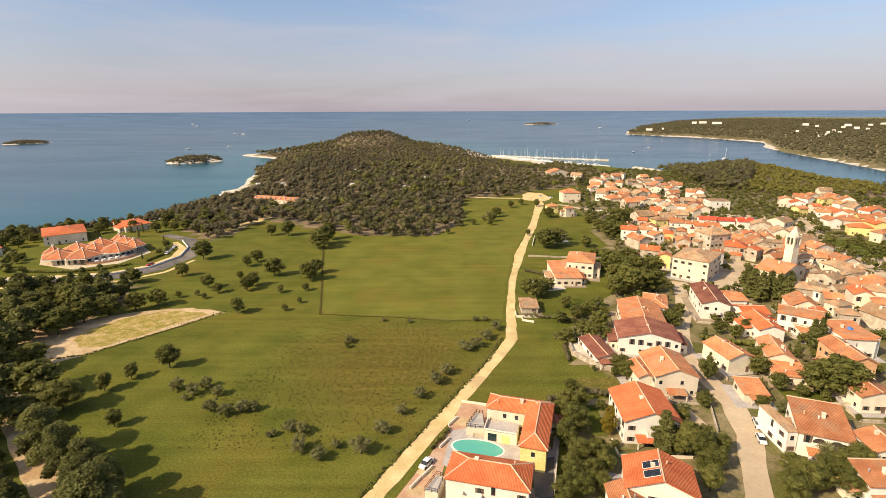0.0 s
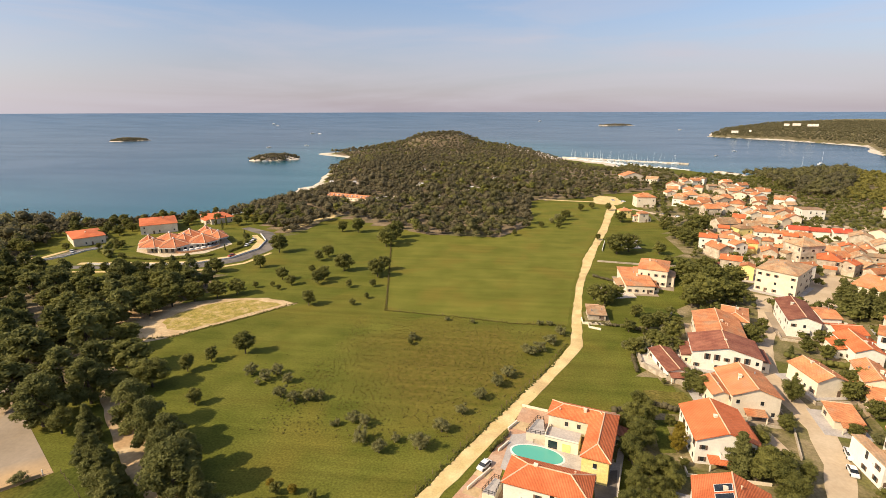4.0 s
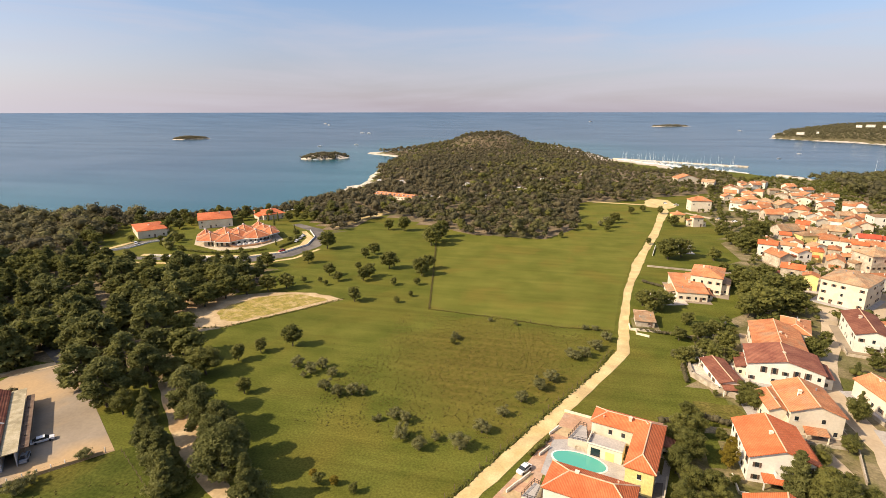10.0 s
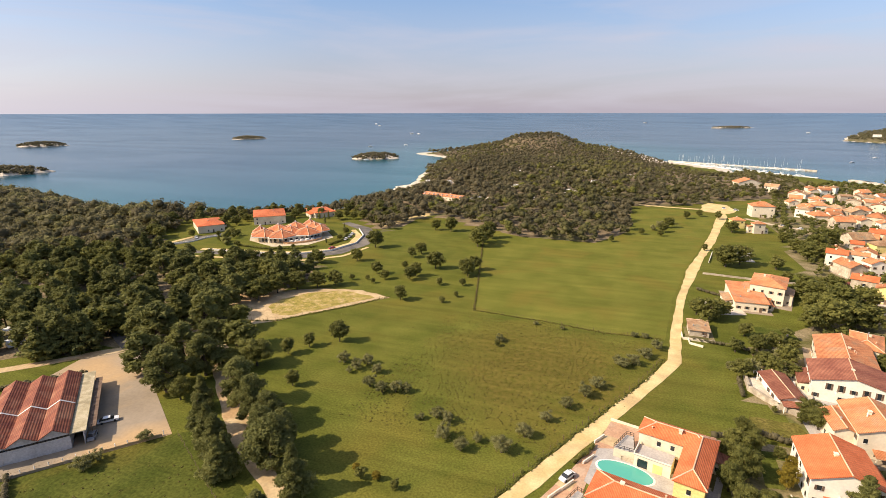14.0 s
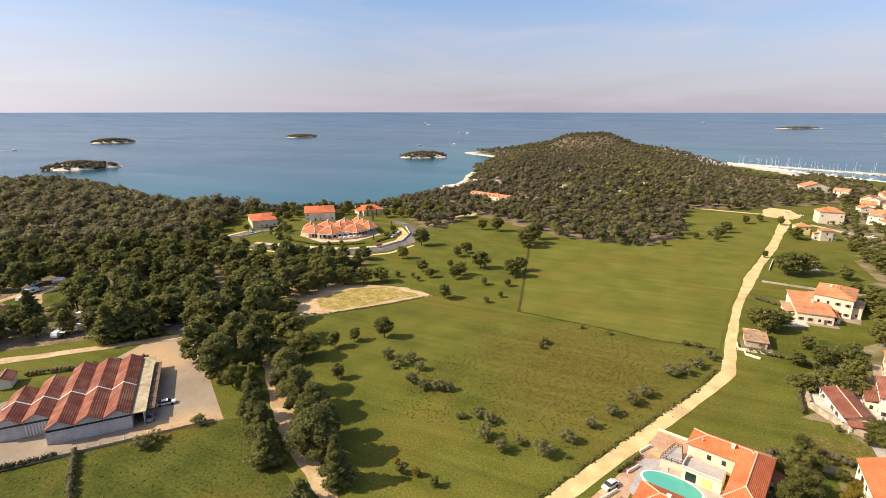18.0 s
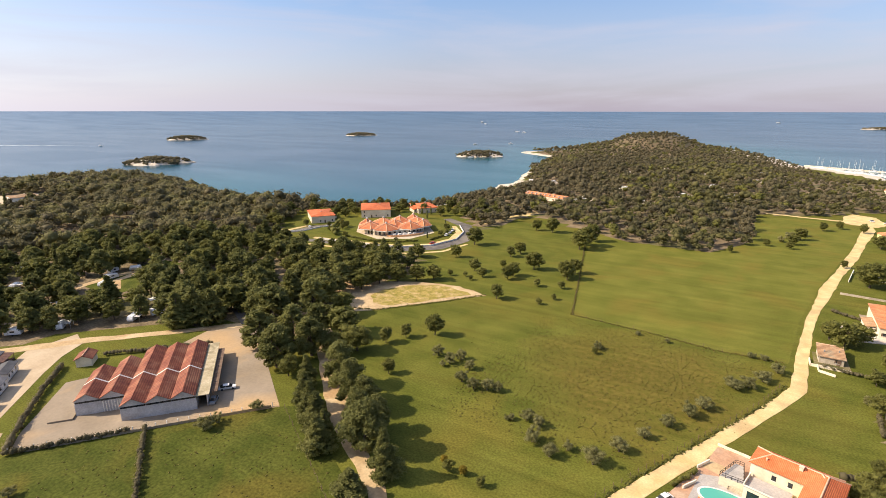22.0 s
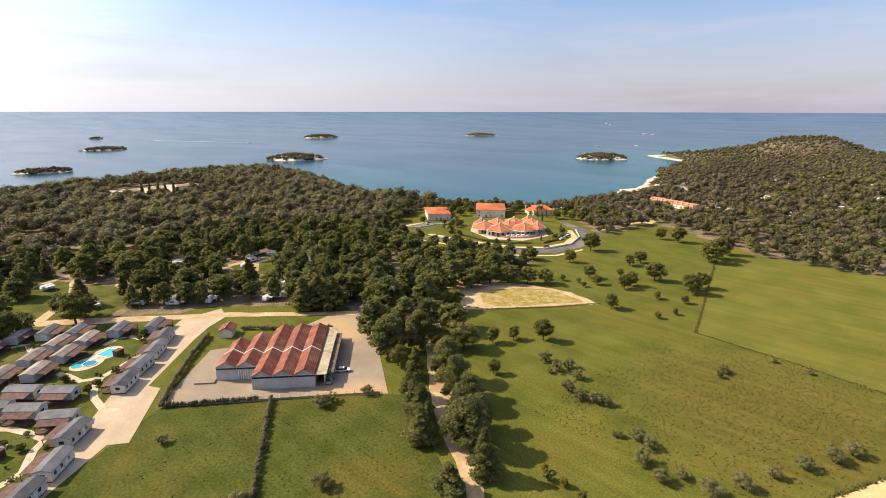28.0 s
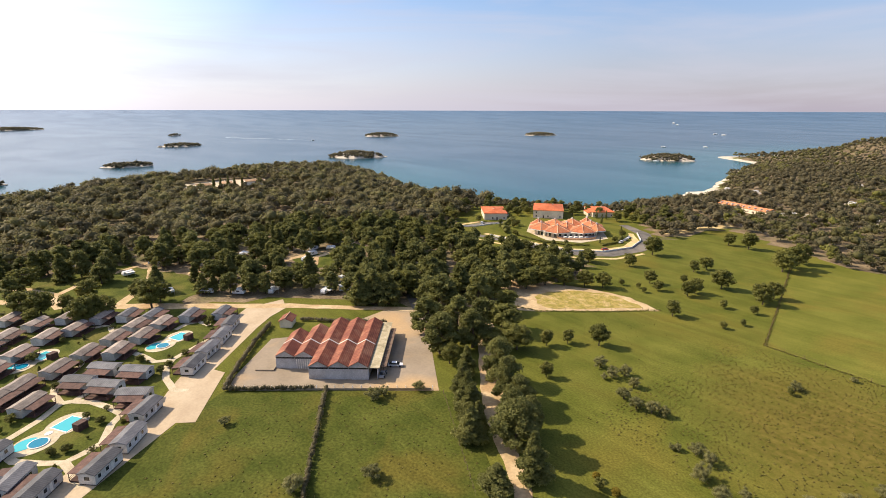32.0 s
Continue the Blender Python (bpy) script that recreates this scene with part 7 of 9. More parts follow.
pergola = thing("pergola", None, "white timber pergola frame on the building site", "pergola")
pergola.matrix_world = pose(50, 166, 0, 0, 0, 5)
for i in range(4):
    part("beam", Shape().box(-3 + i * 2 - 0.08, -1.6, 2.5, -3 + i * 2 + 0.08, 1.6, 2.65).mesh("beam", "trim"), pergola)
for sx in (-3, 3):
    for sy in (-1.5, 1.5):
        part("post", Shape().box(sx - 0.1, sy - 0.1, 0, sx + 0.1, sy + 0.1, 2.5).mesh("post", "trim"), pergola)
sheet("ruin_yard", [(38, 226), (46, 219), (56, 222), (55, 232), (44, 235)], "rock", "pale rubble yard with ruined walls", "yard", 0.15, wobble=0.6)
for x, y, a in ((41, 226, 30), (46, 223, -40), (50, 229, 10), (47, 231, 70)):
    u = Vector((math.cos(radians(a)), math.sin(radians(a))))
    low_wall([(x, y), (x + 4 * u.x, y + 4 * u.y)], 0.5, 1.4, "plaster_white", "broken white wall of a ruin", "ruined_wall")
for x, y, w, d, m, l in ((92, 100, 7, 10, "lawn", "small green lawn"), (98, 108, 8, 6, "lawn", "small green lawn"), (62, 130, 9, 12, "lawn", "green back garden"), (44, 120, 12, 14, "lawn", "green back garden"), (104, 132, 14, 9, "lawn", "green garden plot"), (100, 150, 9, 7, "lawn", "green garden plot"), (46, 138, 14, 9, "grass_dry", "dry brownish plot"), (118, 134, 10, 8, "lawn", "green garden plot"), (74, 186, 14, 12, "lawn", "green garden plot"), (62, 205, 14, 12, "lawn", "green garden plot"), (252, 300, 30, 24, "lawn", "green plot behind the old houses"), (246, 280, 26, 16, "lawn", "green plot behind the old houses"), (150, 352, 24, 18, "lawn", "green plot in the town")):
    sheet("garden_plot", [(x - w / 2, y - d / 2), (x + w / 2, y - d / 2 + 1), (x + w / 2 - 1, y + d / 2), (x - w / 2 + 1, y + d / 2 - 1)], m, l + " between houses", "lawn", 0.05, wobble=0.6)
for x, y, w, d, a in ((72, 140, 6, 10, 15), (66, 120, 5, 9, 10), (92, 140, 6, 5, 0), (104, 118, 5, 8, -15), (110, 160, 6, 5, 10), (86, 196, 6, 6, 0), (70, 160, 5, 7, 10), (58, 112, 4, 8, 5)):
    q = pose(x, y, 0, 0, 0, a)
    sheet("yard", [tuple((q @ Vector((sx * w / 2, sy * d / 2, 0)))[:2]) for sx, sy in ((-1, -1), (1, -1), (1, 1), (-1, 1))], "road", "pale dusty yard beside a house", "yard", 0.065)

# solar panels on a roof
SOLAR = pose(44.6, 89.8, 0, 0, 0, -15) @ pose(-1.90, -1.0, 8.83, 0, -22.5, 0)
for dy in (-1.4, 1.4):
    panel = thing("solar_panel", None, "dark solar panel mounted on an orange roof", "solar panel", "solar panels")
    panel.matrix_world = SOLAR @ pose(0, dy, 0)
    part("frame", Shape().box(-1.7, -1.1, 0, 1.7, 1.1, 0.08).mesh("frame", "trim"), panel)
    part("glass", Shape().box(-1.6, -1.0, 0.08, 1.6, 1.0, 0.1).mesh("glass", "glass"), panel)

# ---- railed terraces and pergola of the pool villa ----
def railed_terrace(corners, height, label):
    """A raised paved terrace with a dark railing of posts and two rails along its edge."""
    t = thing("railed_terrace", None, label, "terrace")
    (ox, oy) = corners[0]
    t.matrix_world = pose(ox, oy, 0)
    pts = [(x - ox, y - oy) for x, y in corners]
    part("base", Shape().prism(pts, -0.3, height).mesh("base", "plaster_cream"), t)
    part("floor", Shape().prism(pts, height, height + 0.05).mesh("floor", "grey_paving"), t, "grey paved floor")
    for (ax, ay), (bx, by) in zip(pts, pts[1:] + pts[:1]):
        for z in (0.5, 1.0):
            part("rail", Shape().tube((ax, ay, height + z), (bx, by, height + z), 0.05, 0.05, 6).mesh("rail", "shutter"), t)
        n = max(2, int(math.hypot(bx - ax, by - ay) / 1.1))
        for i in range(n):
            x, y = ax + (bx - ax) * i / n, ay + (by - ay) * i / n
            part("post", Shape().box(x - 0.06, y - 0.06, height, x + 0.06, y + 0.06, height + 1.05).mesh("post", "shutter"), t)


tarpaulin = Shape()
for k in range(6):
    a, b = 2 * math.pi * k / 6, 2 * math.pi * (k + 1) / 6
    tarpaulin.face((1.5 * math.cos(a), 1.3 * math.sin(a), 0), (1.5 * math.cos(b), 1.3 * math.sin(b), 0), (0.5 * math.cos(b), 0.5 * math.sin(b), 0.9), (0.5 * math.cos(a), 0.5 * math.sin(a), 0.9))
tarpaulin.face(*[(0.5 * math.cos(k * math.pi / 3), 0.5 * math.sin(k * math.pi / 3), 0.9) for k in range(6)])
M["blue_sheet"] = surface("blue_plastic_sheet", (0.03, 0.14, 0.42), (0.06, 0.22, 0.55), 0.8, 0.2, 0.5)

tarp = thing("tarpaulin", tarpaulin.mesh("tarpaulin", "blue_sheet"), "bright blue plastic tarpaulin over goods on a flat roof", "tarpaulin")
tarp.matrix_world = pose(138.0, 160.5, 7.42, 0, 0, 15)

railed_terrace([(5.6, 113.2), (8.6, 119.4), (10.2, 119.0), (10.2, 112.4)], 2.4, "raised grey terrace with dark railings at the pool villa")
railed_terrace([(-4.1, 90.8), (-1.6, 95.6), (0.0, 94.9), (-1.4, 90.0)], 2.4, "small raised terrace with dark railings beside the villa")
for q, (tone, pts) in enumerate((("roof_old", [(1.2, 118.2), (2.8, 121.6), (7.2, 120.4), (5.6, 116.8)]), ("roof_old", [(-6.6, 99), (-5.0, 102.2), (-2.0, 101.2), (-3.2, 97.8)]), ("roof_old", [(-8.6, 92.8), (-7.4, 95.4), (-4.0, 94.4), (-5.0, 91.8)]))):
    sheet("paving_band", pts, "dirt", "paler band across the terracotta paving", "paving", 0.085)

# ---- loggia of the villa with arches ----
ARCH = pose(91.4, 109.1, 0.0, 0, 0, -22) @ pose(0.3, -6.48, 0)
for row in (0.3, 3.4):
    for u in (-1.5, 1.9, 5.3):
        # near-black slab on the wall stands for the shade inside the arch
        arch = Shape()
        pts = [(-1.35, 0), (1.35, 0)] + [(1.35 * math.cos(w), 1.1 + 1.0 * math.sin(w)) for w in np.linspace(0, math.pi, 9)]
        k = len(pts)
        arch.v = [(x, -0.06, z) for x, z in pts] + [(x, 0.04, z) for x, z in pts]
        arch.f = [tuple(range(k)), tuple(range(2 * k - 1, k - 1, -1))] + [(i, (i + 1) % k, k + (i + 1) % k, k + i) for i in range(k)]
        opening = thing("arched_opening", arch.mesh("arched_opening", "shutter"), "dark panel for the shade in a white loggia's arched opening", "arch", "loggia arches")
        opening.matrix_world = ARCH @ pose(u, 0, row)
    rail = thing("balustrade", Shape().box(-3.2, -0.25, 0, 7.0, -0.12, 0.9).mesh("balustrade", "plaster_white"), "white balustrade before the arches", "balustrade")
    rail.matrix_world = ARCH @ pose(0, 0, row)


# ---- church tower ----
def bell_tower(x, y, turn):
    t = thing("bell_tower", None, "tall cream stone bell tower with a pointed cap", "church tower")
    t.matrix_world = pose(x, y, 0, 0, 0, turn)
    part("shaft", Shape().box(-2.1, -2.1, -1, 2.1, 2.1, 15.2).box(-2.35, -2.35, 15.2, 2.35, 2.35, 15.7).mesh("shaft", "plaster_cream"), t)
    b = Shape()
    for sx in (-1, 1):
        for sy in (-1, 1):
            b.box(sx * 2.0 - 0.45, sy * 2.0 - 0.45, 15.7, sx * 2.0 + 0.45, sy * 2.0 + 0.45, 19.2)
        b.box(sx * 2.0 - 0.25, -0.3, 15.7, sx * 2.0 + 0.25, 0.3, 19.2)
        b.box(-0.3, sx * 2.0 - 0.25, 15.7, 0.3, sx * 2.0 + 0.25, 19.2)
    part("belfry", b.box(-2.4, -2.4, 19.2, 2.4, 2.4, 19.8).mesh("belfry", "plaster_cream"), t, "open belfry with paired arches")
    # dark box fills the open belfry in place of its inner shade
    part("bell_chamber", Shape().box(-1.6, -1.6, 15.7, 1.6, 1.6, 19.2).mesh("bell_chamber", "shutter"), t)
    cap = Shape().tube((0, 0, 19.8), (0, 0, 21.2), 2.2, 2.0, 8).tube((0, 0, 21.2), (0, 0, 24.6), 1.9, 0.25, 8)
    part("cap", cap.mesh("cap", "plaster_cream"), t)


bell_tower(171.6, 243.0, 20)

# ---- hotel: tent-like tiled roofs round a court ----
HOUSE_SPOTS_NEAR_HOTEL = ((-278, 296, 17), (-252, 334, 19), (-218, 358, 15), (-270, 285, 14), (-240, 318, 16))


def hotel():
    h = thing("hotel", None, "low cream hotel with many orange tent-like tiled roofs", "hotel")
    h.matrix_world = pose(-198, 281, 0, 0, 0, 52) @ Matrix.Diagonal((0.86, 0.86, 0.95, 1))
    part("wall", Shape().prism(oval(0, 0, 25, 17.5, 0, 10), -0.5, 3.8).mesh("wall", "plaster_cream"), h)
    part("terrace_wall", Shape().prism(oval(3, -17, 15, 6.5, 0, 12), -0.5, 1.3).mesh("terrace_wall", "plaster_salmon"), h, "low salmon terrace walls")
    part("terrace_floor", Shape().prism(oval(3, -17, 14.5, 6, 0, 12), 1.3, 1.34).mesh("terrace_floor", "grey_paving"), h)
    for i, (u, v, r) in enumerate(((-20, 1, 10.5), (-7, 9, 11), (7, 10, 11), (20, 4, 11), (-10, -9, 11), (9, -10, 11), (0, 1, 9.5), (-20, 11, 7), (20, 14, 7), (21, -7, 7.5))):
        s, n, top = Shape(), 6, 7.8 + 0.01 * i + 0.6 * (v > 5)
        ring = [(u + r * math.cos(2 * math.pi * k / n + 0.3), v + r * math.sin(2 * math.pi * k / n + 0.3)) for k in range(n)]
        for a, b in zip(ring, ring[1:] + ring[:1]):
            s.face((*a, 4.2), (*b, 4.2), (u, v, top))
            s.face((*b, 4.2), (*a, 4.2), (*a, 4.0), (*b, 4.0))
        s.face(*[(*p, 4.0) for p in reversed(ring)])
        roof = part("roof", s.mesh("roof", "roof_hotel"), h)
        edge = Shape()
        for px_, py_ in ring:
            ex, ey = (px_ - u) / r, (py_ - v) / r
            edge.v += [(px_ + ex * 0.1, py_ + ey * 0.1, 3.98), (px_ + ex * 0.1, py_ + ey * 0.1, 3.5), (px_ - ex * 0.5, py_ - ey * 0.5, 3.5), (px_ - ex * 0.5, py_ - ey * 0.5, 3.98)]
        edge.f += [tuple(4 * (k if q < 2 else (k + 1) % n) + (c if q in (0, 3) else (c + 1) % 4) for q in range(4)) for k in range(n) for c in range(4)]
        part("fascia", edge.mesh("fascia", "trim"), roof, "thick white fascia under the eaves")
        for a in ring:
            part("ridge_cap", Shape().tube((*a, 4.25), (u, v, top + 0.05), 0.22, 0.22, 4).mesh("ridge_cap", "ridge"), roof)
        part("vent", Shape().box(u - 0.5, v - 0.5, top - 0.5, u + 0.5, v + 0.5, top + 0.7).mesh("vent", "trim"), roof, "pale roof vent")
    for k in range(16):
        a = radians(200 + k * 9.5)
        part("window", Shape().box(-0.9, -0.06, 0.5, 0.9, 0.06, 2.9).mesh("window", "glass"), h, "", pose(25.0 * math.cos(a) * 0.985, 17.5 * math.sin(a) * 0.985, 0, 0, 0, 290 + k * 9.5))
    for k in range(5):
        part("sunshade", Shape().box(-2 + k * 4 - 6, -21.6, 1.3, -2 + k * 4 - 3.8, -19.6, 2.1).mesh("sunshade", "trim"), h)


hotel()
for x, y, h, k in ((-262, 290, 7, "oak"), (-270, 305, 8, "pine"), (-258, 312, 7, "oak"), (-262, 330, 8, "pine"), (-250, 345, 8, "pine"), (-228, 350, 7, "oak"), (-215, 346, 8, "oak"), (-262, 350, 9, "pine"), (-245, 362, 8, "oak"), (-232, 372, 8, "pine"), (-205, 380, 8, "pine"), (-215, 388, 8, "oak"), (-196, 352, 6, "oak"), (-205, 340, 7, "cypress"), (-186, 345, 7, "oak"), (-240, 275, 5, "oak"), (-232, 266, 5, "oak"), (-236, 258, 4, "oak"), (-226, 252, 5, "oak"), (-246, 268, 4, "oak"), (-172, 305, 6, "cypress"), (-168, 300, 5, "oak"), (-280, 322, 8, "pine"), (-290, 335, 8, "pine"), (-300, 322, 8, "oak"), (-318, 330, 9, "pine"), (-150, 236, 5, "oak"), (-164, 230, 5, "oak"), (-206, 226, 6, "oak"), (-190, 222, 8, "oak"), (-174, 222, 8, "oak"), (-160, 222, 7, "oak"), (-205, 214, 9, "oak"), (-222, 218, 9, "pine"), (-186, 210, 9, "oak"), (-165, 208, 9, "oak"), (-150, 208, 8, "oak"), (-238, 220, 9, "pine"), (-252, 226, 9, "pine"), (-142, 212, 7, "oak"), (-180, 214, 8, "oak"), (-155, 202, 7, "oak")):
    tree(x, y, h, k, 1.2, "hotel trees")
for x, y in ((-735, 200), (-742, 215), (-738, 232), (-728, 262), (-724, 190), (-650, 30), (-642, 10), (-660, 40)):
    tree(x, y, 12, "cypress" if y > 100 else "conifer", 1.3, "shore trees")
for x, y, h, k in ((-178, 346, 9, "oak"), (-170, 353, 10, "oak"), (-187, 359, 10, "oak"), (-160, 346, 9, "oak"), (-173, 367, 10, "pine"), (-160, 361, 9, "oak"), (-151, 353, 8, "oak"), (-191, 373, 10, "oak"), (-180, 381, 10, "pine"), (-165, 381, 9, "oak"), (-202, 366, 9, "oak"), (-152, 373, 9, "oak"), (-158, 333, 8, "oak"), (-168, 340, 8, "pine"),
                   (-292, 262, 10, "pine"), (-284, 252, 10, "oak"), (-298, 278, 10, "pine"), (-276, 250, 9, "oak"), (-306, 290, 10, "oak"), (-290, 300, 9, "pine"), (-258, 300, 8, "oak"), (-266, 318, 9, "oak"), (-232, 336, 8, "oak"), (-236, 346, 9, "pine"), (-212, 338, 7, "cypress"), (-196, 340, 8, "oak"), (-200, 326, 7, "cypress"), (-262, 262, 5, "oak"), (-230, 258, 4, "olive"), (-216, 250, 4, "oak"), (-234, 272, 5, "oak"), (-180, 256, 3, "oak"), (-168, 274, 4, "cypress"), (-164, 284, 4, "oak"), (-278, 330, 9, "oak"), (-256, 342, 9, "oak")):
    tree(x, y, h, k, 1.35, "hotel trees")
low_wall([(-226, 237), (-208, 237.5), (-187, 240.5), (-168, 245.5), (-155, 257), (-149, 278), (-154, 298), (-166, 315)], 0.35, 1.0, "trim", "pale curved retaining wall along the hotel drive", "retaining_wall")
low_wall([(-262, 238), (-251, 248), (-249, 262), (-243, 271)], 0.35, 0.8, "trim", "pale kerb wall beside the hotel drive", "retaining_wall")
hedge([(-216, 251), (-196, 249), (-178, 254), (-168, 264)], 2.2, 1.5, "clipped shrubs before the hotel terrace", 76, "oak")
hedge([(-163, 270), (-161, 284), (-168, 299)], 2.2, 1.5, "clipped shrubs beside the hotel terrace", 77, "oak")
hedge([(-250, 285), (-238, 262), (-222, 248)], 4, 3, "dense shrubs before the hotel", 72, "oak")

px, py = wood_points([(-285, 262), (-322, 300), (-335, 380), (-290, 424), (-262, 430), (-212, 394), (-196, 376), (-212, 372), (-236, 384), (-262, 362), (-276, 340), (-262, 312)], 7, 73)
ok = np.ones(len(px), bool)
for hx, hy, hr in HOUSE_SPOTS_NEAR_HOTEL:
    ok &= np.hypot(px - hx, py - hy) > hr
far_wood("hotel_wood", px[ok], py[ok], land_height(px[ok], py[ok]), np.random.default_rng(74).uniform(3.0, 4.8, ok.sum()), "maquis", "evergreen trees between the hotel and the sea", 75, 4, 30)

# ---- islands ----
def island(cx, cy, long, wide, turn, tall, seed, label):
    r0 = math.hypot(cx, cy)
    z0 = float(sea_level(np.array(r0)))
    rng = np.random.default_rng(seed)
    n, rings = 40, ((1.0, -2.0), (0.99, 0.5), (0.96, 1.0), (0.55, 0.35 * tall), (0.2, 0.5 * tall), (0.0, 0.52 * tall))
    wob = 1 + 0.1 * np.sin(np.arange(n) * 2 * np.pi / n * 3 + seed) + 0.05 * rng.normal(size=n)
    t = radians(turn)
    v, f = [], []
    for q, z in rings:
        for i in range(n):
            w = 2 * math.pi * i / n
            a, b = long / 2 * q * wob[i] * math.cos(w), wide / 2 * q * wob[i] * math.sin(w)
            v.append((cx + a * math.cos(t) - b * math.sin(t), cy + a * math.sin(t) + b * math.cos(t), z0 + z))
    for k in range(len(rings) - 1):
        f += [(k * n + i, k * n + (i + 1) % n, (k + 1) * n + (i + 1) % n, (k + 1) * n + i) for i in range(n)]
    isl = thing("island", None, label, "island")
    part("shore", mesh_of("shore", v, f, "rock"), isl, "pale rocky rim")
    m = int(long * wide / 60)
    w, q = rng.uniform(0, 6.28, m), np.sqrt(rng.random(m)) * 0.96
    a, b = long / 2 * q * np.cos(w), wide / 2 * q * np.sin(w)
    px, py = cx + a * math.cos(t) - b * math.sin(t), cy + a * math.sin(t) + b * math.cos(t)
    vs, fs, k = [], [], 0
    for x, y, qq in zip(px, py, q):
        s = rng.uniform(4.5, 7.0)
        c = np.stack([x + rng.normal(0, 2.4, 3), y + rng.normal(0, 2.4, 3), z0 + np.interp(qq, (0, 0.55, 0.96), (0.5, 0.36, 0.04)) * tall + rng.uniform(0.15, 0.6, 3) * s], 1)
        vv, ff = clump_cloud(rng, c, s * rng.uniform(0.45, 0.7, 3), 7, 1.1)
        vs.append(vv), fs.append(ff + k)
        k += len(vv)
    part("scrub", big_mesh("scrub", np.concatenate(vs), np.concatenate(fs), "maquis"), isl, "dark evergreen scrub")


island(-960, 586, 118, 75, 51, 21, 1, 'low wooded island with a pale rocky rim')
island(-1648, 1118, 128, 90, 52, 22, 2, 'low wooded island with a pale rocky rim')
island(-1329, 1665, 120, 90, 52, 16, 3, 'low wooded island with a pale rocky rim')
island(-503, 1048, 104, 80, 38, 20, 4, 'low wooded island with a pale rocky rim')
island(-1052, 177, 84, 40, 83, 10, 5, 'flat rocky islet with sparse dark scrub')
island(-1540, 388, 108, 60, 103, 12, 6, 'low wooded island with a pale rocky rim')
island(-2144, 524, 33, 40, 52, 10, 7, 'small dark islet far out')
island(-2942, 59, 277, 160, 109, 19, 8, 'long low island far out on the horizon')
island(595, 3189, 221, 60, 15, 14, 9, 'thin dark reef far out')
island(-905, -7, 26, 30, 103, 5, 10, 'flat rocky islet near the shore')

# ---- harbour ----
low_wall([(110, 1152), (180, 1112), (262, 1066), (330, 1036)], 5, SEA + 2.4, "rock", "long pale stone breakwater of the harbour", "breakwater", SEA - 2)
low_wall([(356, 862), (350, 885), (338, 902)], 10, SEA + 2.2, "rock", "pale stone mole at the inlet", "mole", SEA - 2)
low_wall([(118, 1142), (170, 1060), (240, 985), (300, 930)], 4, SEA + 1.2, "trim", "long pale floating pontoon in the harbour", "pontoon", SEA - 2)


def boat(x, y, turn, mast, label, size=9.0):
    b = thing("sailing_boat" if mast else "motor_boat", None, label, "boat", "boats on the water" if not mast else "")
    b.matrix_world = pose(x, y, float(sea_level(np.array(math.hypot(x, y)))), 0, 0, turn)
    k = size / 9
    s = Shape()
    s.v = [(0, 4.8 * k, 1.2 * k), (1.4 * k, 1.0 * k, 1.0 * k), (1.3 * k, -4.2 * k, 0.9 * k), (-1.3 * k, -4.2 * k, 0.9 * k), (-1.4 * k, 1.0 * k, 1.0 * k), (0, 3.8 * k, -0.4), (0.8 * k, -4.0 * k, -0.4), (-0.8 * k, -4.0 * k, -0.4)]
    s.f = [(0, 1, 2, 3, 4), (0, 5, 6, 2, 1), (0, 4, 3, 7, 5), (2, 6, 7, 3), (5, 7, 6)]
    part("hull", s.mesh("hull", "car_white"), b)
    part("cabin", Shape().box(-0.8 * k, -1.5 * k, 0.8 * k, 0.8 * k, 1.5 * k, 1.7 * k).mesh("cabin", "car_white"), b)
    if mast:
        part("mast", Shape().tube((0, 0.5 * k, 1), (0, 0.5 * k, 13 * k), 0.09 * k, 0.05 * k, 6).mesh("mast", "trim"), b)
        part("boom", Shape().tube((0, 0.5 * k, 2.2 * k), (0, -3.6 * k, 2.2 * k), 0.2 * k, 0.2 * k, 6).mesh("boom", "trim"), b, "boom with a furled sail")
    return b


yacht = boat(130, 1128, 60, True, "white sailing boat moored in the harbour", 11)
tagged(yacht, group="moored yachts")
brng = random.Random(17)
for row, (ax, ay, bx, by, n) in enumerate(((118, 1134, 318, 1030, 20), (122, 1128, 232, 985, 16), (150, 1100, 290, 935, 16), (140, 1085, 210, 1000, 6))):
    for i in range(n):
        q = (i + brng.uniform(0.2, 0.8)) / n
        k = brng.uniform(0.8, 1.35)
        x, y = ax + (bx - ax) * q + brng.uniform(-3, 3), ay + (by - ay) * q + brng.uniform(-3, 3)
        copy_thing(yacht, pose(x, y, SEA, 0, 0, 62 + brng.uniform(-8, 8)) @ Matrix.Diagonal((k, k, k, 1)))
boat(490, 952, 20, True, "white sailing boat under way off the inlet", 16)
boat(578, 1061, -60, True, "white sailing boat at anchor in the channel", 17)
for x, y, s in ((-1500, 3150, 26), (-900, 2272, 22), (-610, 1486, 15), (-503, 1000, 13), (-853, 2234, 22), (-683, 1392, 15), (-1558, 791, 15), (454, 1239, 11), (549, 1384, 11), (820, 2740, 20), (180, 3700, 26), (-1400, 2990, 24)):
    boat(x, y, brng.uniform(60, 120), False, "small white boat far out on the sea", s)

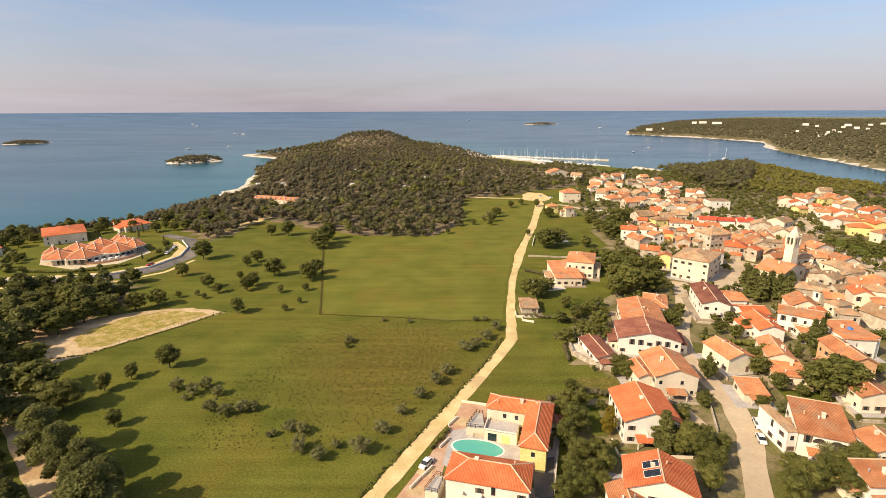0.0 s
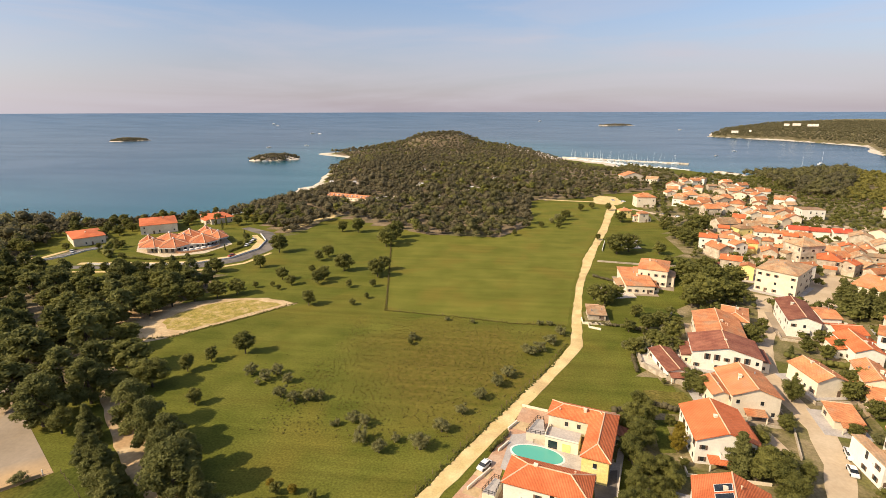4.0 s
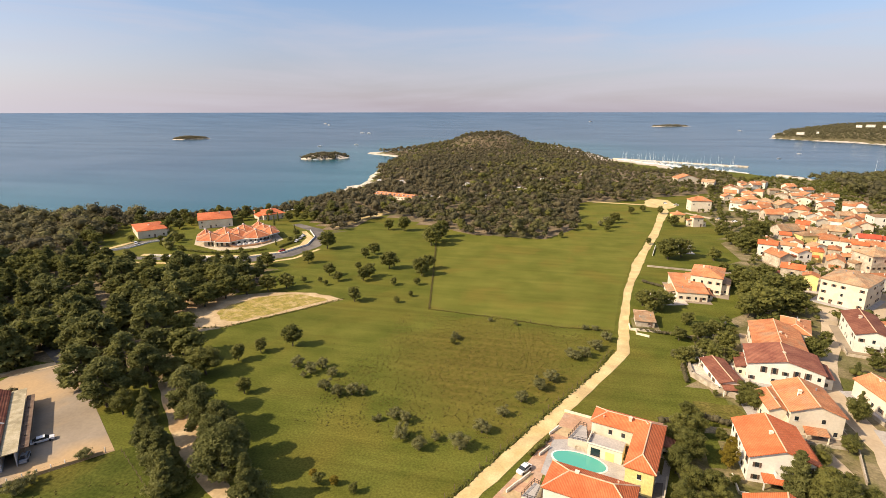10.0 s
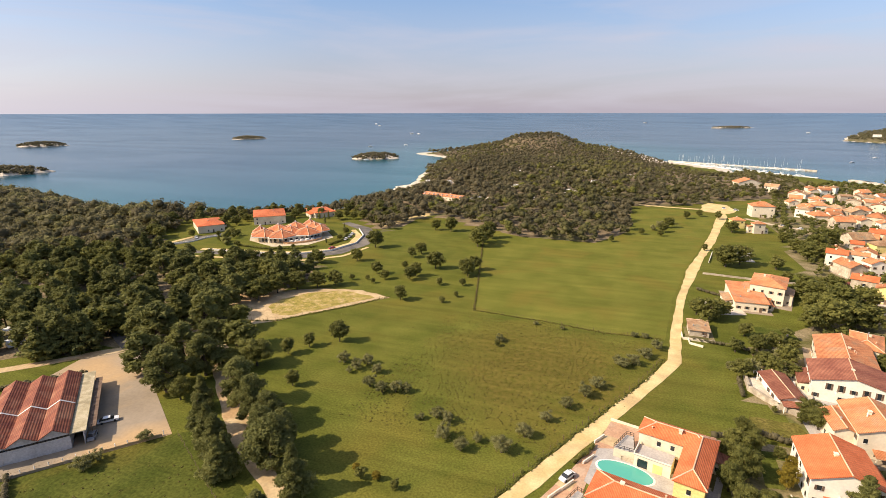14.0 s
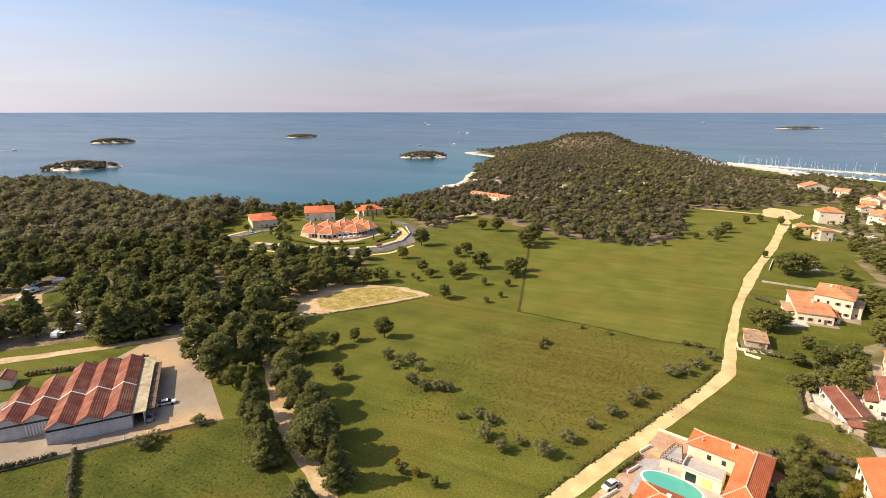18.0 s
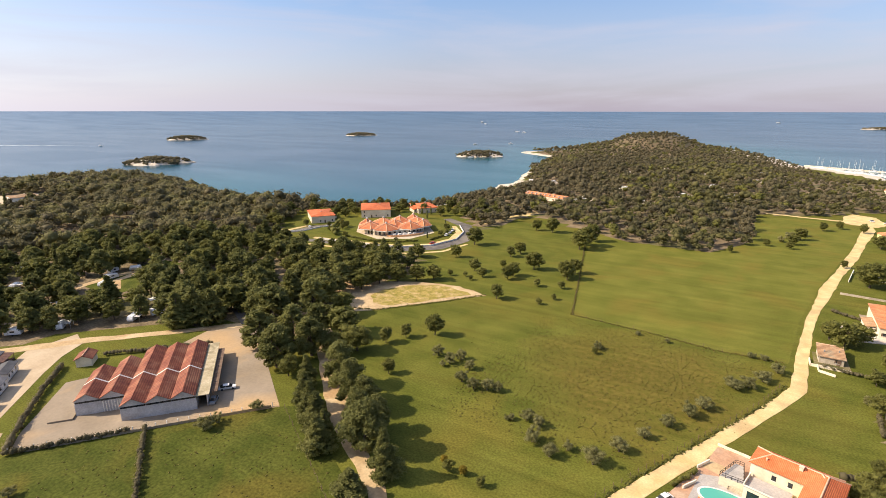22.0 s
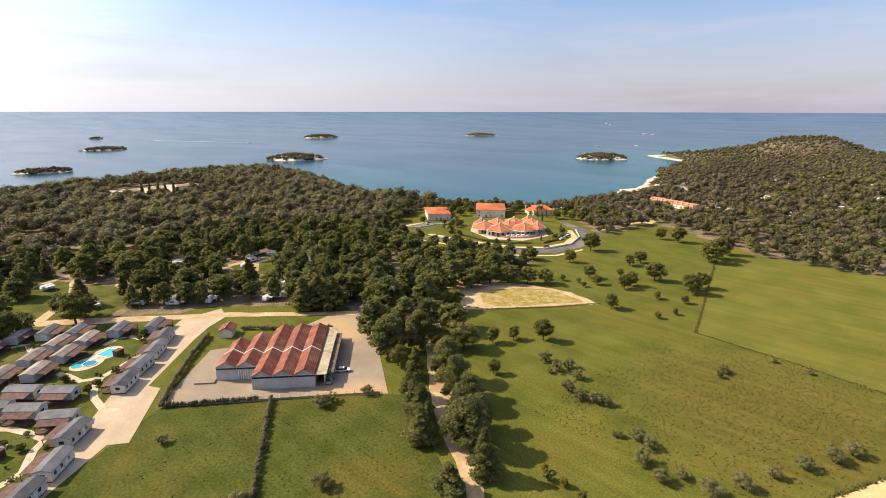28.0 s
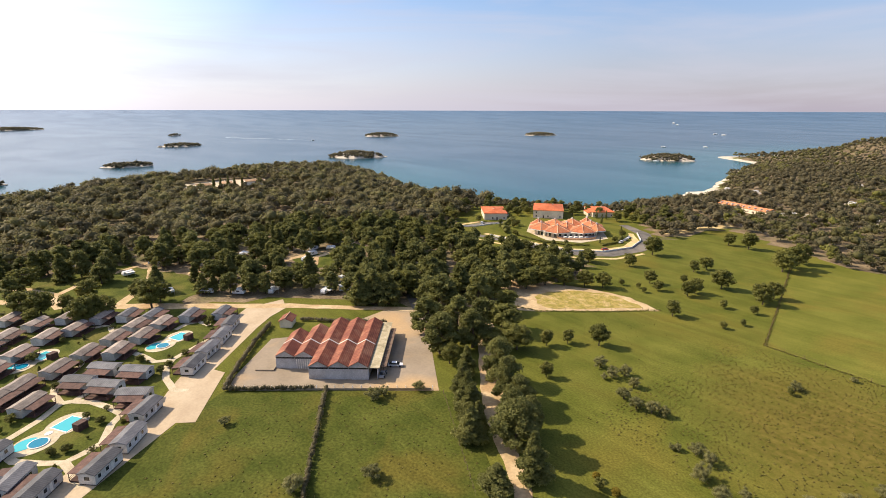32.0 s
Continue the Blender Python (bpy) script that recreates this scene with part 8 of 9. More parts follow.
# foam trails behind boats under way
M["foam"] = surface("sea_foam", (0.45, 0.52, 0.56), (0.72, 0.76, 0.78), 12, 1.5, 0.7, stain=(0.22, 0.34, 0.42), stain_size=9, grain=0.2)
for line in ([(-1896, 628), (-1820, 671), (-1732, 723), (-1645, 757), (-1562, 788)],):
    trail = Shape()
    for k, ((ax, ay), (bx, by)) in enumerate(zip(line, line[1:])):
        u = Vector((bx - ax, by - ay)).normalized()
        wa, wb = 1.2 + 1.2 * (len(line) - 1 - k), 1.2 + 1.2 * (len(line) - 2 - k)
        trail.face((ax - u.y * wa, ay + u.x * wa, SEA + 0.06), (ax + u.y * wa, ay - u.x * wa, SEA + 0.06), (bx + u.y * wb, by - u.x * wb, SEA + 0.06), (bx - u.y * wb, by + u.x * wb, SEA + 0.06))
    thing("boat_wake", trail.mesh("boat_wake", "foam"), "thin white foam trail behind a boat", "wake", kind="structure")

# ---- gardens of the town ----
def garden_trees():
    """Trees of the gardens: single ones near by, the far ones as one mass."""
    rng, more = random.Random(23), random.Random(29)
    px, py = wood_points(TOWN, 7.2, 24)
    streets = [(67, 91), (72, 102), (77, 112), (81, 120), (81, 127), (81, 135), (80, 143), (80, 152), (84, 163), (88, 174), (92, 182), (96, 190), (102, 205), (108, 220), (113, 232), (125, 228), (140, 240), (150, 250), (160, 265), (140, 225), (100, 440), (107, 430), (115, 420), (128, 410), (140, 400), (150, 390), (160, 380), (175, 376), (190, 372), (215, 376)]
    far = []
    for x, y in zip(px, py):
        d = math.hypot(x, y)
        if any(math.hypot(x - a, y - b) < 6.5 for a, b in streets) or any(math.hypot(x - a, y - b) < r + 1.6 for a, b, r in HOUSE_SPOTS):
            continue
        open_plot = 245 < y < 300 and x < 80 or y < 150 and x < 42 and y > 108 or 280 < y < 420 and x < 105
        luck = rng.random()
        if luck < (0.93 if open_plot else 0.12 if d < 230 else 0.4):
            if not open_plot and luck > 0.14 and d >= 230:
                far.append((x, y, more.uniform(2.2, 4.0)))
            continue
        if d < 205:
            tree(x, y, rng.uniform(2.2, 4.8), rng.choice(("oak", "oak", "oak", "olive", "oak", "conifer", "cypress")), rng.uniform(0.9, 1.3), "garden trees")
        else:
            far.append((x, y, rng.uniform(2.0, 4.0)))
    far = np.array(far)
    far_wood("far_garden_trees", far[:, 0], far[:, 1], land_height(far[:, 0], far[:, 1]), far[:, 2], "oak", "small green trees between the far houses", 25, 4, 22)


# ---- houses of the town, the pool villa and the hotel ----
house(9.6, 91.9, 0.0, 17.1, 8.4, 6.4, 2.2, -14, 'hip', 'plaster_white', 'roof_new')
house(19.2, 116.8, 0.0, 15.0, 6.2, 6.4, 1.7, -16, 'hip', 'plaster_cream', 'roof_new')
house(22.7, 108.6, 0.0, 5.8, 19.0, 6.4, 1.8, -16, 'hip', 'plaster_yellow', 'roof_new')
house(44.6, 89.8, 0.0, 13.6, 9.5, 6.4, 3.0, -15, 'gabley', 'plaster_white', 'roof_new')
house(36.8, 85.9, 0.0, 6.7, 7.2, 4.5, 1.6, -4, 'gabley', 'plaster_white', 'roof_orange')
house(51.3, 116.4, 0.0, 13.2, 14.6, 6.5, 2.6, -3, 'gabley', 'plaster_white', 'roof_new')
house(66.8, 138.0, 0.0, 11.9, 14.6, 6.5, 2.4, -3, 'gabley', 'plaster_cream', 'roof_orange')
house(58.8, 138.0, 0.0, 4.6, 9.6, 5.0, 1.2, -0, 'gabley', 'plaster_cream', 'roof_orange')
house(70.0, 162.8, 0.0, 19.5, 13.8, 6.0, 2.6, -12, 'gabley', 'plaster_white', 'roof_brown')
house(51.6, 156.6, 0.0, 6.6, 15.5, 3.2, 1.0, 6, 'gabley', 'plaster_white', 'roof_brown')
house(74.7, 181.3, 0.0, 14.6, 20.5, 6.0, 2.2, -13, 'gabley', 'plaster_cream', 'roof_orange')
house(85.4, 193.9, 0.0, 8.6, 14.8, 5.5, 1.5, -21, 'hip', 'plaster_cream', 'roof_orange')
house(91.4, 109.1, 0.0, 10.7, 12.9, 6.3, 2.0, -22, 'shed', 'plaster_white', 'roof_orange')
house(82.7, 111.1, 0.0, 2.5, 11.3, 6.0, 0.3, -0, 'flat', 'plaster_white', 'roof_old')
house(91.6, 150.4, 0.0, 8.7, 12.2, 5.2, 1.8, 10, 'gabley', 'plaster_cream', 'roof_orange')
house(88.2, 131.3, 0.0, 6.3, 7.4, 2.8, 0.9, -8, 'shed', 'plaster_cream', 'roof_orange')
house(107.2, 151.4, 0.0, 7.1, 13.6, 5.0, 1.8, -16, 'gabley', 'plaster_cream', 'roof_orange')
house(104.8, 141.4, 0.0, 9.3, 8.9, 3.0, 1.0, -13, 'shed', 'plaster_cream', 'roof_orange')
house(116.1, 172.9, 0.0, 8.3, 15.3, 5.0, 1.8, -7, 'gabley', 'plaster_white', 'roof_new')
house(132.7, 177.3, 0.0, 13.5, 9.9, 7.0, 1.5, -34, 'gablex', 'plaster_white', 'roof_orange')
house(130.8, 170.4, 0.0, 5.4, 7.5, 3.0, 0.8, -11, 'shed', 'plaster_white', 'roof_orange')
house(123.9, 143.4, 0.0, 7.1, 15.8, 8.0, 1.8, -6, 'gabley', 'plaster_salmon', 'roof_orange')
house(117.8, 127.7, 0.0, 9.4, 11.1, 5.0, 1.6, -4, 'gabley', 'plaster_cream', 'roof_orange')
house(137.3, 160.0, 0.0, 9.7, 12.9, 7.0, 1.2, -6, 'shed', 'plaster_white', 'roof_orange')
house(137.5, 157.2, 0.0, 6.7, 11.5, 7.2, 0.3, -87, 'flat', 'plaster_white', 'roof_orange')
house(100.7, 101.3, 0.0, 8.2, 7.5, 6.0, 1.8, -7, 'gabley', 'plaster_white', 'roof_orange')
house(91.8, 91.5, 0.0, 7.8, 6.0, 5.0, 1.6, -3, 'shed', 'plaster_white', 'roof_orange')
house(109.0, 197.5, 0.0, 10.0, 23.1, 6.5, 1.8, -14, 'gabley', 'plaster_white', 'roof_brown')
house(119.8, 200.1, 0.0, 6.8, 11.4, 5.0, 1.3, -1, 'gablex', 'plaster_white', 'roof_orange')
house(118.8, 184.8, 0.0, 9.4, 9.3, 5.0, 1.5, -1, 'gablex', 'plaster_white', 'roof_new')
house(125.4, 242.9, 0.0, 16.3, 22.0, 10.5, 2.6, -41, 'hip', 'plaster_cream', 'roof_old')
house(158.5, 229.8, 0.0, 12.3, 21.8, 8.0, 3.0, -57, 'gablex', 'plaster_cream', 'roof_orange')
house(69.5, 247.7, 0.0, 12.8, 17.9, 8.0, 2.2, -18, 'hip', 'plaster_cream', 'roof_orange')
house(59.0, 238.8, 0.0, 12.1, 23.7, 4.0, 1.4, -1, 'shed', 'plaster_cream', 'roof_orange')
house(35.0, 197.4, 0.0, 6.6, 8.3, 2.6, 0.8, -1, 'shed', 'stone', 'roof_old')
house(-558.7, 158.1, 0.0, 13.9, 16.9, 4.0, 1.2, 85, 'hip', 'plaster_white', 'roof_old')
house(-559.9, 181.1, 0.0, 10.9, 18.1, 4.0, 1.2, 73, 'hip', 'plaster_white', 'roof_old')
house(-560.5, 211.1, 0.0, 19.8, 18.9, 4.0, 1.2, 77, 'hip', 'plaster_white', 'roof_old')
house(-418.7, 223.9, 0.0, 16.2, 16.1, 5.0, 1.4, 50, 'gablex', 'plaster_cream', 'roof_orange')
house(-268.0, 283.9, 0.0, 16.9, 27.4, 5.0, 1.5, 50, 'hip', 'plaster_cream', 'roof_new')
house(-244.9, 321.4, 0.0, 22.2, 29.4, 6.0, 2.0, 38, 'hip', 'plaster_cream', 'roof_new')
house(-219.6, 352.8, 0.0, 16.5, 23.5, 4.0, 1.6, 50, 'hip', 'plaster_cream', 'roof_new')
row = house(-148.5, 455.5, 0.0, 45.0, 10.0, 3.6, 1.9, -20, 'gablex', 'plaster_cream', 'roof_orange', "terrace_hotel", "long white terraced building with a red roof among trees")
for k in range(9):
    part("party_wall", Shape().box(-20.8 + k * 5.2, -5.0, 3.4, -20.5 + k * 5.2, 0.3, 5.2).mesh("party_wall", "trim"), row, "pale wall that divides the roof")
house(140.0, 631.8, 0.0, 24.5, 15.6, 5.7, 4.1, 13, 'gabley', 'plaster_cream', 'roof_orange')
house(156.4, 600.7, 0.0, 12.4, 9.6, 6.0, 2.5, -26, 'gablex', 'plaster_cream', 'roof_old')
house(147.0, 501.5, 0.0, 8.2, 7.0, 5.8, 1.8, 14, 'gabley', 'plaster_cream', 'roof_orange')
house(166.7, 545.9, 0.0, 8.9, 7.7, 6.5, 2.0, -34, 'gabley', 'plaster_white', 'roof_old')
house(143.7, 459.6, 0.0, 9.7, 7.1, 6.7, 1.8, -35, 'hip', 'plaster_white', 'roof_old')
house(201.6, 601.2, 0.0, 9.9, 6.1, 5.7, 1.6, 10, 'gablex', 'stone', 'roof_orange')
house(186.5, 541.8, 0.0, 10.8, 8.0, 5.8, 2.1, 65, 'hip', 'plaster_cream', 'roof_orange')
house(167.0, 508.7, 0.0, 8.4, 5.4, 5.8, 1.4, -34, 'gabley', 'plaster_white', 'roof_orange')
house(171.5, 480.6, 0.0, 10.3, 7.3, 6.0, 1.9, -30, 'hip', 'plaster_white', 'roof_old')
house(198.8, 543.1, 0.0, 8.4, 6.2, 6.8, 1.6, 5, 'gablex', 'stone', 'roof_old')
house(198.6, 521.1, 0.0, 10.6, 7.1, 5.7, 1.9, -27, 'gabley', 'stone', 'roof_old')
house(178.9, 464.5, 0.0, 12.2, 10.5, 5.9, 2.7, 12, 'gabley', 'stone', 'roof_old')
house(209.2, 521.4, 0.0, 9.4, 7.7, 5.6, 2.0, 7, 'gablex', 'plaster_cream', 'roof_orange')
house(206.1, 494.1, 0.0, 10.7, 7.5, 6.7, 2.0, -27, 'gabley', 'plaster_cream', 'roof_orange')
house(222.6, 512.6, 0.0, 11.2, 7.9, 6.8, 2.0, 59, 'hip', 'stone', 'roof_orange')
house(159.2, 434.9, 0.0, 7.3, 6.4, 5.7, 1.7, -32, 'gabley', 'plaster_white', 'roof_old')
house(171.0, 427.7, 0.0, 7.2, 6.1, 5.9, 1.6, 8, 'gabley', 'plaster_cream', 'roof_orange')
house(202.5, 447.6, 0.0, 8.8, 7.7, 5.9, 2.0, -29, 'gabley', 'plaster_cream', 'roof_orange')
house(206.3, 428.8, 0.0, 10.1, 9.0, 5.6, 2.3, 5, 'gablex', 'stone', 'roof_old')
house(239.3, 474.2, 0.0, 11.8, 7.7, 6.2, 2.0, 60, 'gablex', 'plaster_white', 'roof_orange')
house(188.2, 399.1, 0.0, 7.4, 5.1, 6.1, 1.3, -28, 'gablex', 'plaster_white', 'roof_orange')
house(178.4, 400.3, 0.0, 7.9, 6.8, 6.0, 1.8, 7, 'gabley', 'plaster_cream', 'roof_old')
house(226.8, 465.5, 0.0, 8.1, 5.6, 6.6, 1.4, -34, 'gablex', 'plaster_white', 'roof_orange')
house(186.7, 580.9, 0.0, 8.1, 5.2, 5.7, 1.3, 9, 'gabley', 'plaster_cream', 'roof_orange')
house(210.4, 604.0, 0.0, 8.5, 6.9, 6.7, 1.8, 55, 'hip', 'plaster_white', 'roof_old')
house(160.5, 380.6, 0.0, 11.1, 7.5, 7.0, 2.0, 64, 'gabley', 'plaster_cream', 'roof_new')
house(148.0, 344.5, 0.0, 9.3, 7.9, 7.1, 2.0, 13, 'hip', 'plaster_yellow', 'roof_old')
house(137.0, 345.2, 0.0, 6.7, 5.9, 6.6, 1.5, 74, 'gabley', 'stone', 'roof_new')
house(159.8, 340.3, 0.0, 11.8, 8.7, 6.0, 2.3, -14, 'hip', 'plaster_white', 'roof_orange')
house(117.7, 316.8, 0.0, 9.2, 7.1, 6.8, 1.9, -18, 'gablex', 'plaster_white', 'roof_new')
house(127.4, 315.8, 0.0, 8.5, 5.3, 6.9, 1.4, -23, 'gablex', 'plaster_white', 'roof_orange')
house(128.0, 299.6, 0.0, 7.4, 6.4, 7.1, 1.7, 14, 'gabley', 'plaster_white', 'roof_orange')
house(139.8, 309.5, 0.0, 8.4, 5.3, 6.2, 1.4, 71, 'hip', 'plaster_yellow', 'roof_new')
house(151.4, 316.6, 0.0, 8.7, 5.5, 5.9, 1.4, 65, 'hip', 'stone', 'roof_orange')
house(149.9, 301.0, 0.0, 6.1, 3.9, 6.0, 1.0, 75, 'gabley', 'stone', 'roof_orange')
house(115.3, 256.2, 0.0, 6.0, 5.0, 6.7, 1.3, -24, 'gabley', 'plaster_yellow', 'roof_orange')
house(167.3, 324.5, 0.0, 7.4, 5.4, 7.1, 1.4, -25, 'gablex', 'stone', 'roof_new')
house(112.2, 267.8, 0.0, 9.3, 6.8, 6.9, 1.8, -25, 'gablex', 'stone', 'roof_new')
house(144.2, 261.1, 0.0, 6.8, 4.8, 7.0, 1.3, 13, 'gablex', 'plaster_white', 'roof_orange')
house(164.7, 331.4, 0.0, 7.5, 6.0, 7.1, 1.6, -19, 'gablex', 'plaster_white', 'roof_orange')
house(113.4, 455.1, 0.0, 15.7, 11.6, 8.6, 3.0, 5, 'hip', 'plaster_cream', 'roof_orange')
house(86.7, 403.0, 0.0, 8.3, 6.4, 5.8, 1.7, 13, 'hip', 'plaster_yellow', 'roof_orange')
house(96.7, 388.3, 0.0, 7.2, 4.7, 6.7, 1.2, 15, 'hip', 'plaster_cream', 'roof_orange')
house(73.3, 313.5, 0.0, 6.0, 3.9, 5.5, 1.0, 6, 'gabley', 'plaster_white', 'roof_orange')
house(225.0, 416.3, 0.0, 15.9, 12.8, 7.6, 3.3, -3, 'flat', 'plaster_white', 'roof_old')
house(184.4, 351.1, 0.0, 10.7, 7.6, 5.6, 2.0, -13, 'gablex', 'plaster_white', 'roof_red')
house(197.1, 350.9, 0.0, 10.9, 7.2, 4.8, 1.9, -11, 'gablex', 'plaster_white', 'roof_red')
house(208.2, 346.9, 0.0, 10.0, 8.0, 5.2, 2.1, -10, 'gablex', 'plaster_white', 'roof_red')
house(155.7, 287.1, 0.0, 14.0, 12.2, 11.3, 3.2, 16, 'hip', 'stone', 'roof_old')
house(162.5, 275.7, 0.0, 11.6, 10.1, 6.9, 2.6, 63, 'hip', 'stone', 'roof_new')
house(167.9, 268.7, 0.0, 7.9, 5.8, 6.5, 1.5, -54, 'gabley', 'stone', 'roof_new')
house(188.8, 306.8, 0.0, 7.3, 6.5, 5.9, 1.7, -20, 'gabley', 'stone', 'roof_new')
house(208.8, 328.7, 0.0, 11.4, 10.0, 6.8, 2.6, -25, 'gabley', 'stone', 'roof_old')
house(227.5, 338.3, 0.0, 11.9, 10.4, 7.0, 2.7, -63, 'gabley', 'plaster_cream', 'roof_old')
house(190.6, 285.2, 0.0, 7.7, 4.8, 6.0, 1.3, -20, 'gablex', 'stone', 'roof_old')
house(208.1, 275.0, 0.0, 12.5, 8.7, 6.2, 2.3, 11, 'gabley', 'plaster_cream', 'roof_orange')
house(185.2, 251.4, 0.0, 7.1, 5.7, 7.1, 1.5, 66, 'hip', 'plaster_white', 'roof_old')
house(178.6, 249.0, 0.0, 6.0, 4.6, 7.2, 1.2, 16, 'hip', 'plaster_cream', 'roof_old')
house(177.2, 235.2, 0.0, 8.7, 5.8, 6.1, 1.5, 65, 'gablex', 'stone', 'roof_old')
house(172.9, 219.7, 0.0, 10.8, 7.2, 7.1, 1.9, -60, 'gabley', 'stone', 'roof_old')
house(193.6, 241.1, 0.0, 9.8, 8.7, 6.0, 2.3, 12, 'hip', 'plaster_cream', 'roof_old')
house(199.1, 236.8, 0.0, 7.7, 5.3, 6.1, 1.4, -30, 'hip', 'plaster_cream', 'roof_old')
house(187.4, 225.0, 0.0, 6.0, 5.1, 5.9, 1.3, -20, 'gabley', 'stone', 'roof_old')
house(152.5, 205.4, 0.0, 8.2, 7.2, 7.1, 1.9, -30, 'hip', 'stone', 'roof_old')
house(156.6, 200.4, 0.0, 6.0, 4.7, 7.1, 1.2, -59, 'gablex', 'plaster_white', 'roof_old')
house(156.4, 193.7, 0.0, 6.9, 6.0, 7.0, 1.6, 68, 'gabley', 'stone', 'roof_orange')
house(153.2, 185.9, 0.0, 7.2, 5.5, 7.2, 1.4, 17, 'hip', 'plaster_cream', 'roof_old')
house(171.3, 198.2, 0.0, 9.0, 6.9, 7.3, 1.8, 70, 'gablex', 'plaster_cream', 'roof_new')
house(181.0, 201.6, 0.0, 8.7, 7.3, 7.1, 1.9, -31, 'hip', 'plaster_cream', 'roof_old')
house(171.1, 186.9, 0.0, 7.0, 6.0, 7.2, 1.6, 60, 'hip', 'plaster_cream', 'roof_orange')
house(139.1, 179.3, 0.0, 6.0, 4.9, 6.8, 1.3, 20, 'gablex', 'plaster_cream', 'roof_new')
house(151.6, 178.9, 0.0, 6.5, 5.6, 6.2, 1.5, -20, 'hip', 'stone', 'roof_old')
house(289.7, 428.4, 0.0, 10.4, 8.6, 6.3, 2.2, -26, 'gabley', 'plaster_cream', 'roof_orange')
house(286.9, 410.0, 0.0, 10.1, 8.2, 6.6, 2.1, -19, 'gabley', 'plaster_white', 'roof_new')
house(327.8, 451.4, 0.0, 8.7, 7.2, 5.9, 1.9, 4, 'gabley', 'plaster_cream', 'roof_orange')
house(293.2, 398.0, 0.0, 8.8, 6.0, 6.0, 1.6, 80, 'gabley', 'plaster_cream', 'roof_new')
house(324.8, 430.6, 0.0, 9.0, 7.3, 5.8, 1.9, 4, 'gabley', 'plaster_yellow', 'roof_orange')
house(291.4, 372.8, 0.0, 13.8, 8.9, 6.3, 2.3, 78, 'gablex', 'plaster_white', 'roof_new')
house(281.1, 347.2, 0.0, 14.0, 11.2, 5.7, 2.9, -18, 'hip', 'plaster_cream', 'roof_orange')
house(269.8, 348.8, 0.0, 10.9, 8.3, 5.4, 2.2, 81, 'gablex', 'plaster_white', 'roof_orange')
house(271.9, 326.4, 0.0, 12.4, 8.2, 5.5, 2.1, -22, 'hip', 'plaster_yellow', 'roof_new')
house(287.7, 332.5, 0.0, 12.8, 8.0, 6.4, 2.1, 79, 'gablex', 'plaster_yellow', 'roof_new')
house(318.9, 375.8, 0.0, 12.1, 8.6, 6.5, 2.2, 12, 'gabley', 'plaster_white', 'roof_new')
house(313.2, 357.7, 0.0, 11.7, 7.4, 5.9, 1.9, 79, 'gablex', 'plaster_white', 'roof_orange')
house(276.8, 391.3, 0.0, 8.6, 7.0, 5.5, 1.8, 12, 'gablex', 'plaster_yellow', 'roof_orange')
house(280.9, 372.8, 0.0, 9.4, 7.1, 6.3, 1.8, -25, 'gablex', 'plaster_white', 'roof_orange')
house(295.4, 352.5, 0.0, 10.3, 8.8, 6.2, 2.3, 73, 'gabley', 'plaster_yellow', 'roof_orange')
house(319.7, 404.9, 0.0, 10.4, 7.1, 6.5, 1.8, 6, 'gabley', 'plaster_white', 'roof_orange')
house(271.4, 307.4, 0.0, 10.1, 7.3, 6.2, 1.9, 15, 'hip', 'plaster_cream', 'roof_orange')
house(189.5, 481.9, 0.0, 12.2, 9.8, 5.0, 2.9, -25, 'hip', 'plaster_white', 'roof_orange')
house(227.4, 584.2, 0.0, 10.4, 8.8, 5.8, 2.6, 107, 'gabley', 'plaster_cream', 'roof_orange')
house(172.6, 571.6, 0.0, 9.1, 7.2, 4.3, 2.2, 101, 'gabley', 'plaster_white', 'roof_old')
house(241.1, 536.3, 0.0, 9.0, 6.1, 4.7, 1.8, 10, 'gablex', 'plaster_cream', 'roof_orange')
house(218.9, 428.6, 0.0, 8.0, 7.4, 4.6, 2.2, 98, 'hip', 'plaster_cream', 'roof_orange')
house(236.5, 567.5, 0.0, 11.0, 8.2, 4.8, 2.5, 19, 'gablex', 'plaster_white', 'roof_orange')
house(164.2, 493.2, 0.0, 12.4, 9.6, 5.6, 2.9, 94, 'hip', 'plaster_white', 'roof_orange')
house(148.7, 478.2, 0.0, 9.1, 6.9, 5.3, 2.1, 94, 'hip', 'plaster_white', 'roof_orange')
house(150.0, 448.5, 0.0, 12.2, 11.4, 4.6, 3.4, 102, 'hip', 'plaster_cream', 'roof_orange')
house(236.8, 517.8, 0.0, 9.9, 7.9, 5.8, 2.4, -13, 'gablex', 'plaster_white', 'roof_orange')
house(211.7, 554.3, 0.0, 8.2, 6.6, 4.7, 2.0, -27, 'gabley', 'plaster_cream', 'roof_old')
house(186.2, 411.1, 0.0, 8.1, 6.4, 5.3, 1.9, 62, 'gablex', 'plaster_cream', 'roof_orange')
house(186.3, 448.1, 0.0, 12.1, 10.4, 5.5, 3.1, 63, 'hip', 'plaster_cream', 'roof_orange')
house(174.2, 553.1, 0.0, 9.9, 9.2, 4.8, 2.8, 99, 'gablex', 'plaster_cream', 'roof_old')
house(221.8, 494.3, 0.0, 10.8, 7.8, 5.9, 2.3, 10, 'gabley', 'plaster_white', 'roof_orange')
house(223.3, 556.0, 0.0, 9.8, 8.3, 4.7, 2.5, -14, 'hip', 'plaster_white', 'roof_old')
house(197.1, 587.2, 0.0, 9.6, 6.3, 5.8, 1.9, 19, 'gablex', 'plaster_white', 'roof_orange')
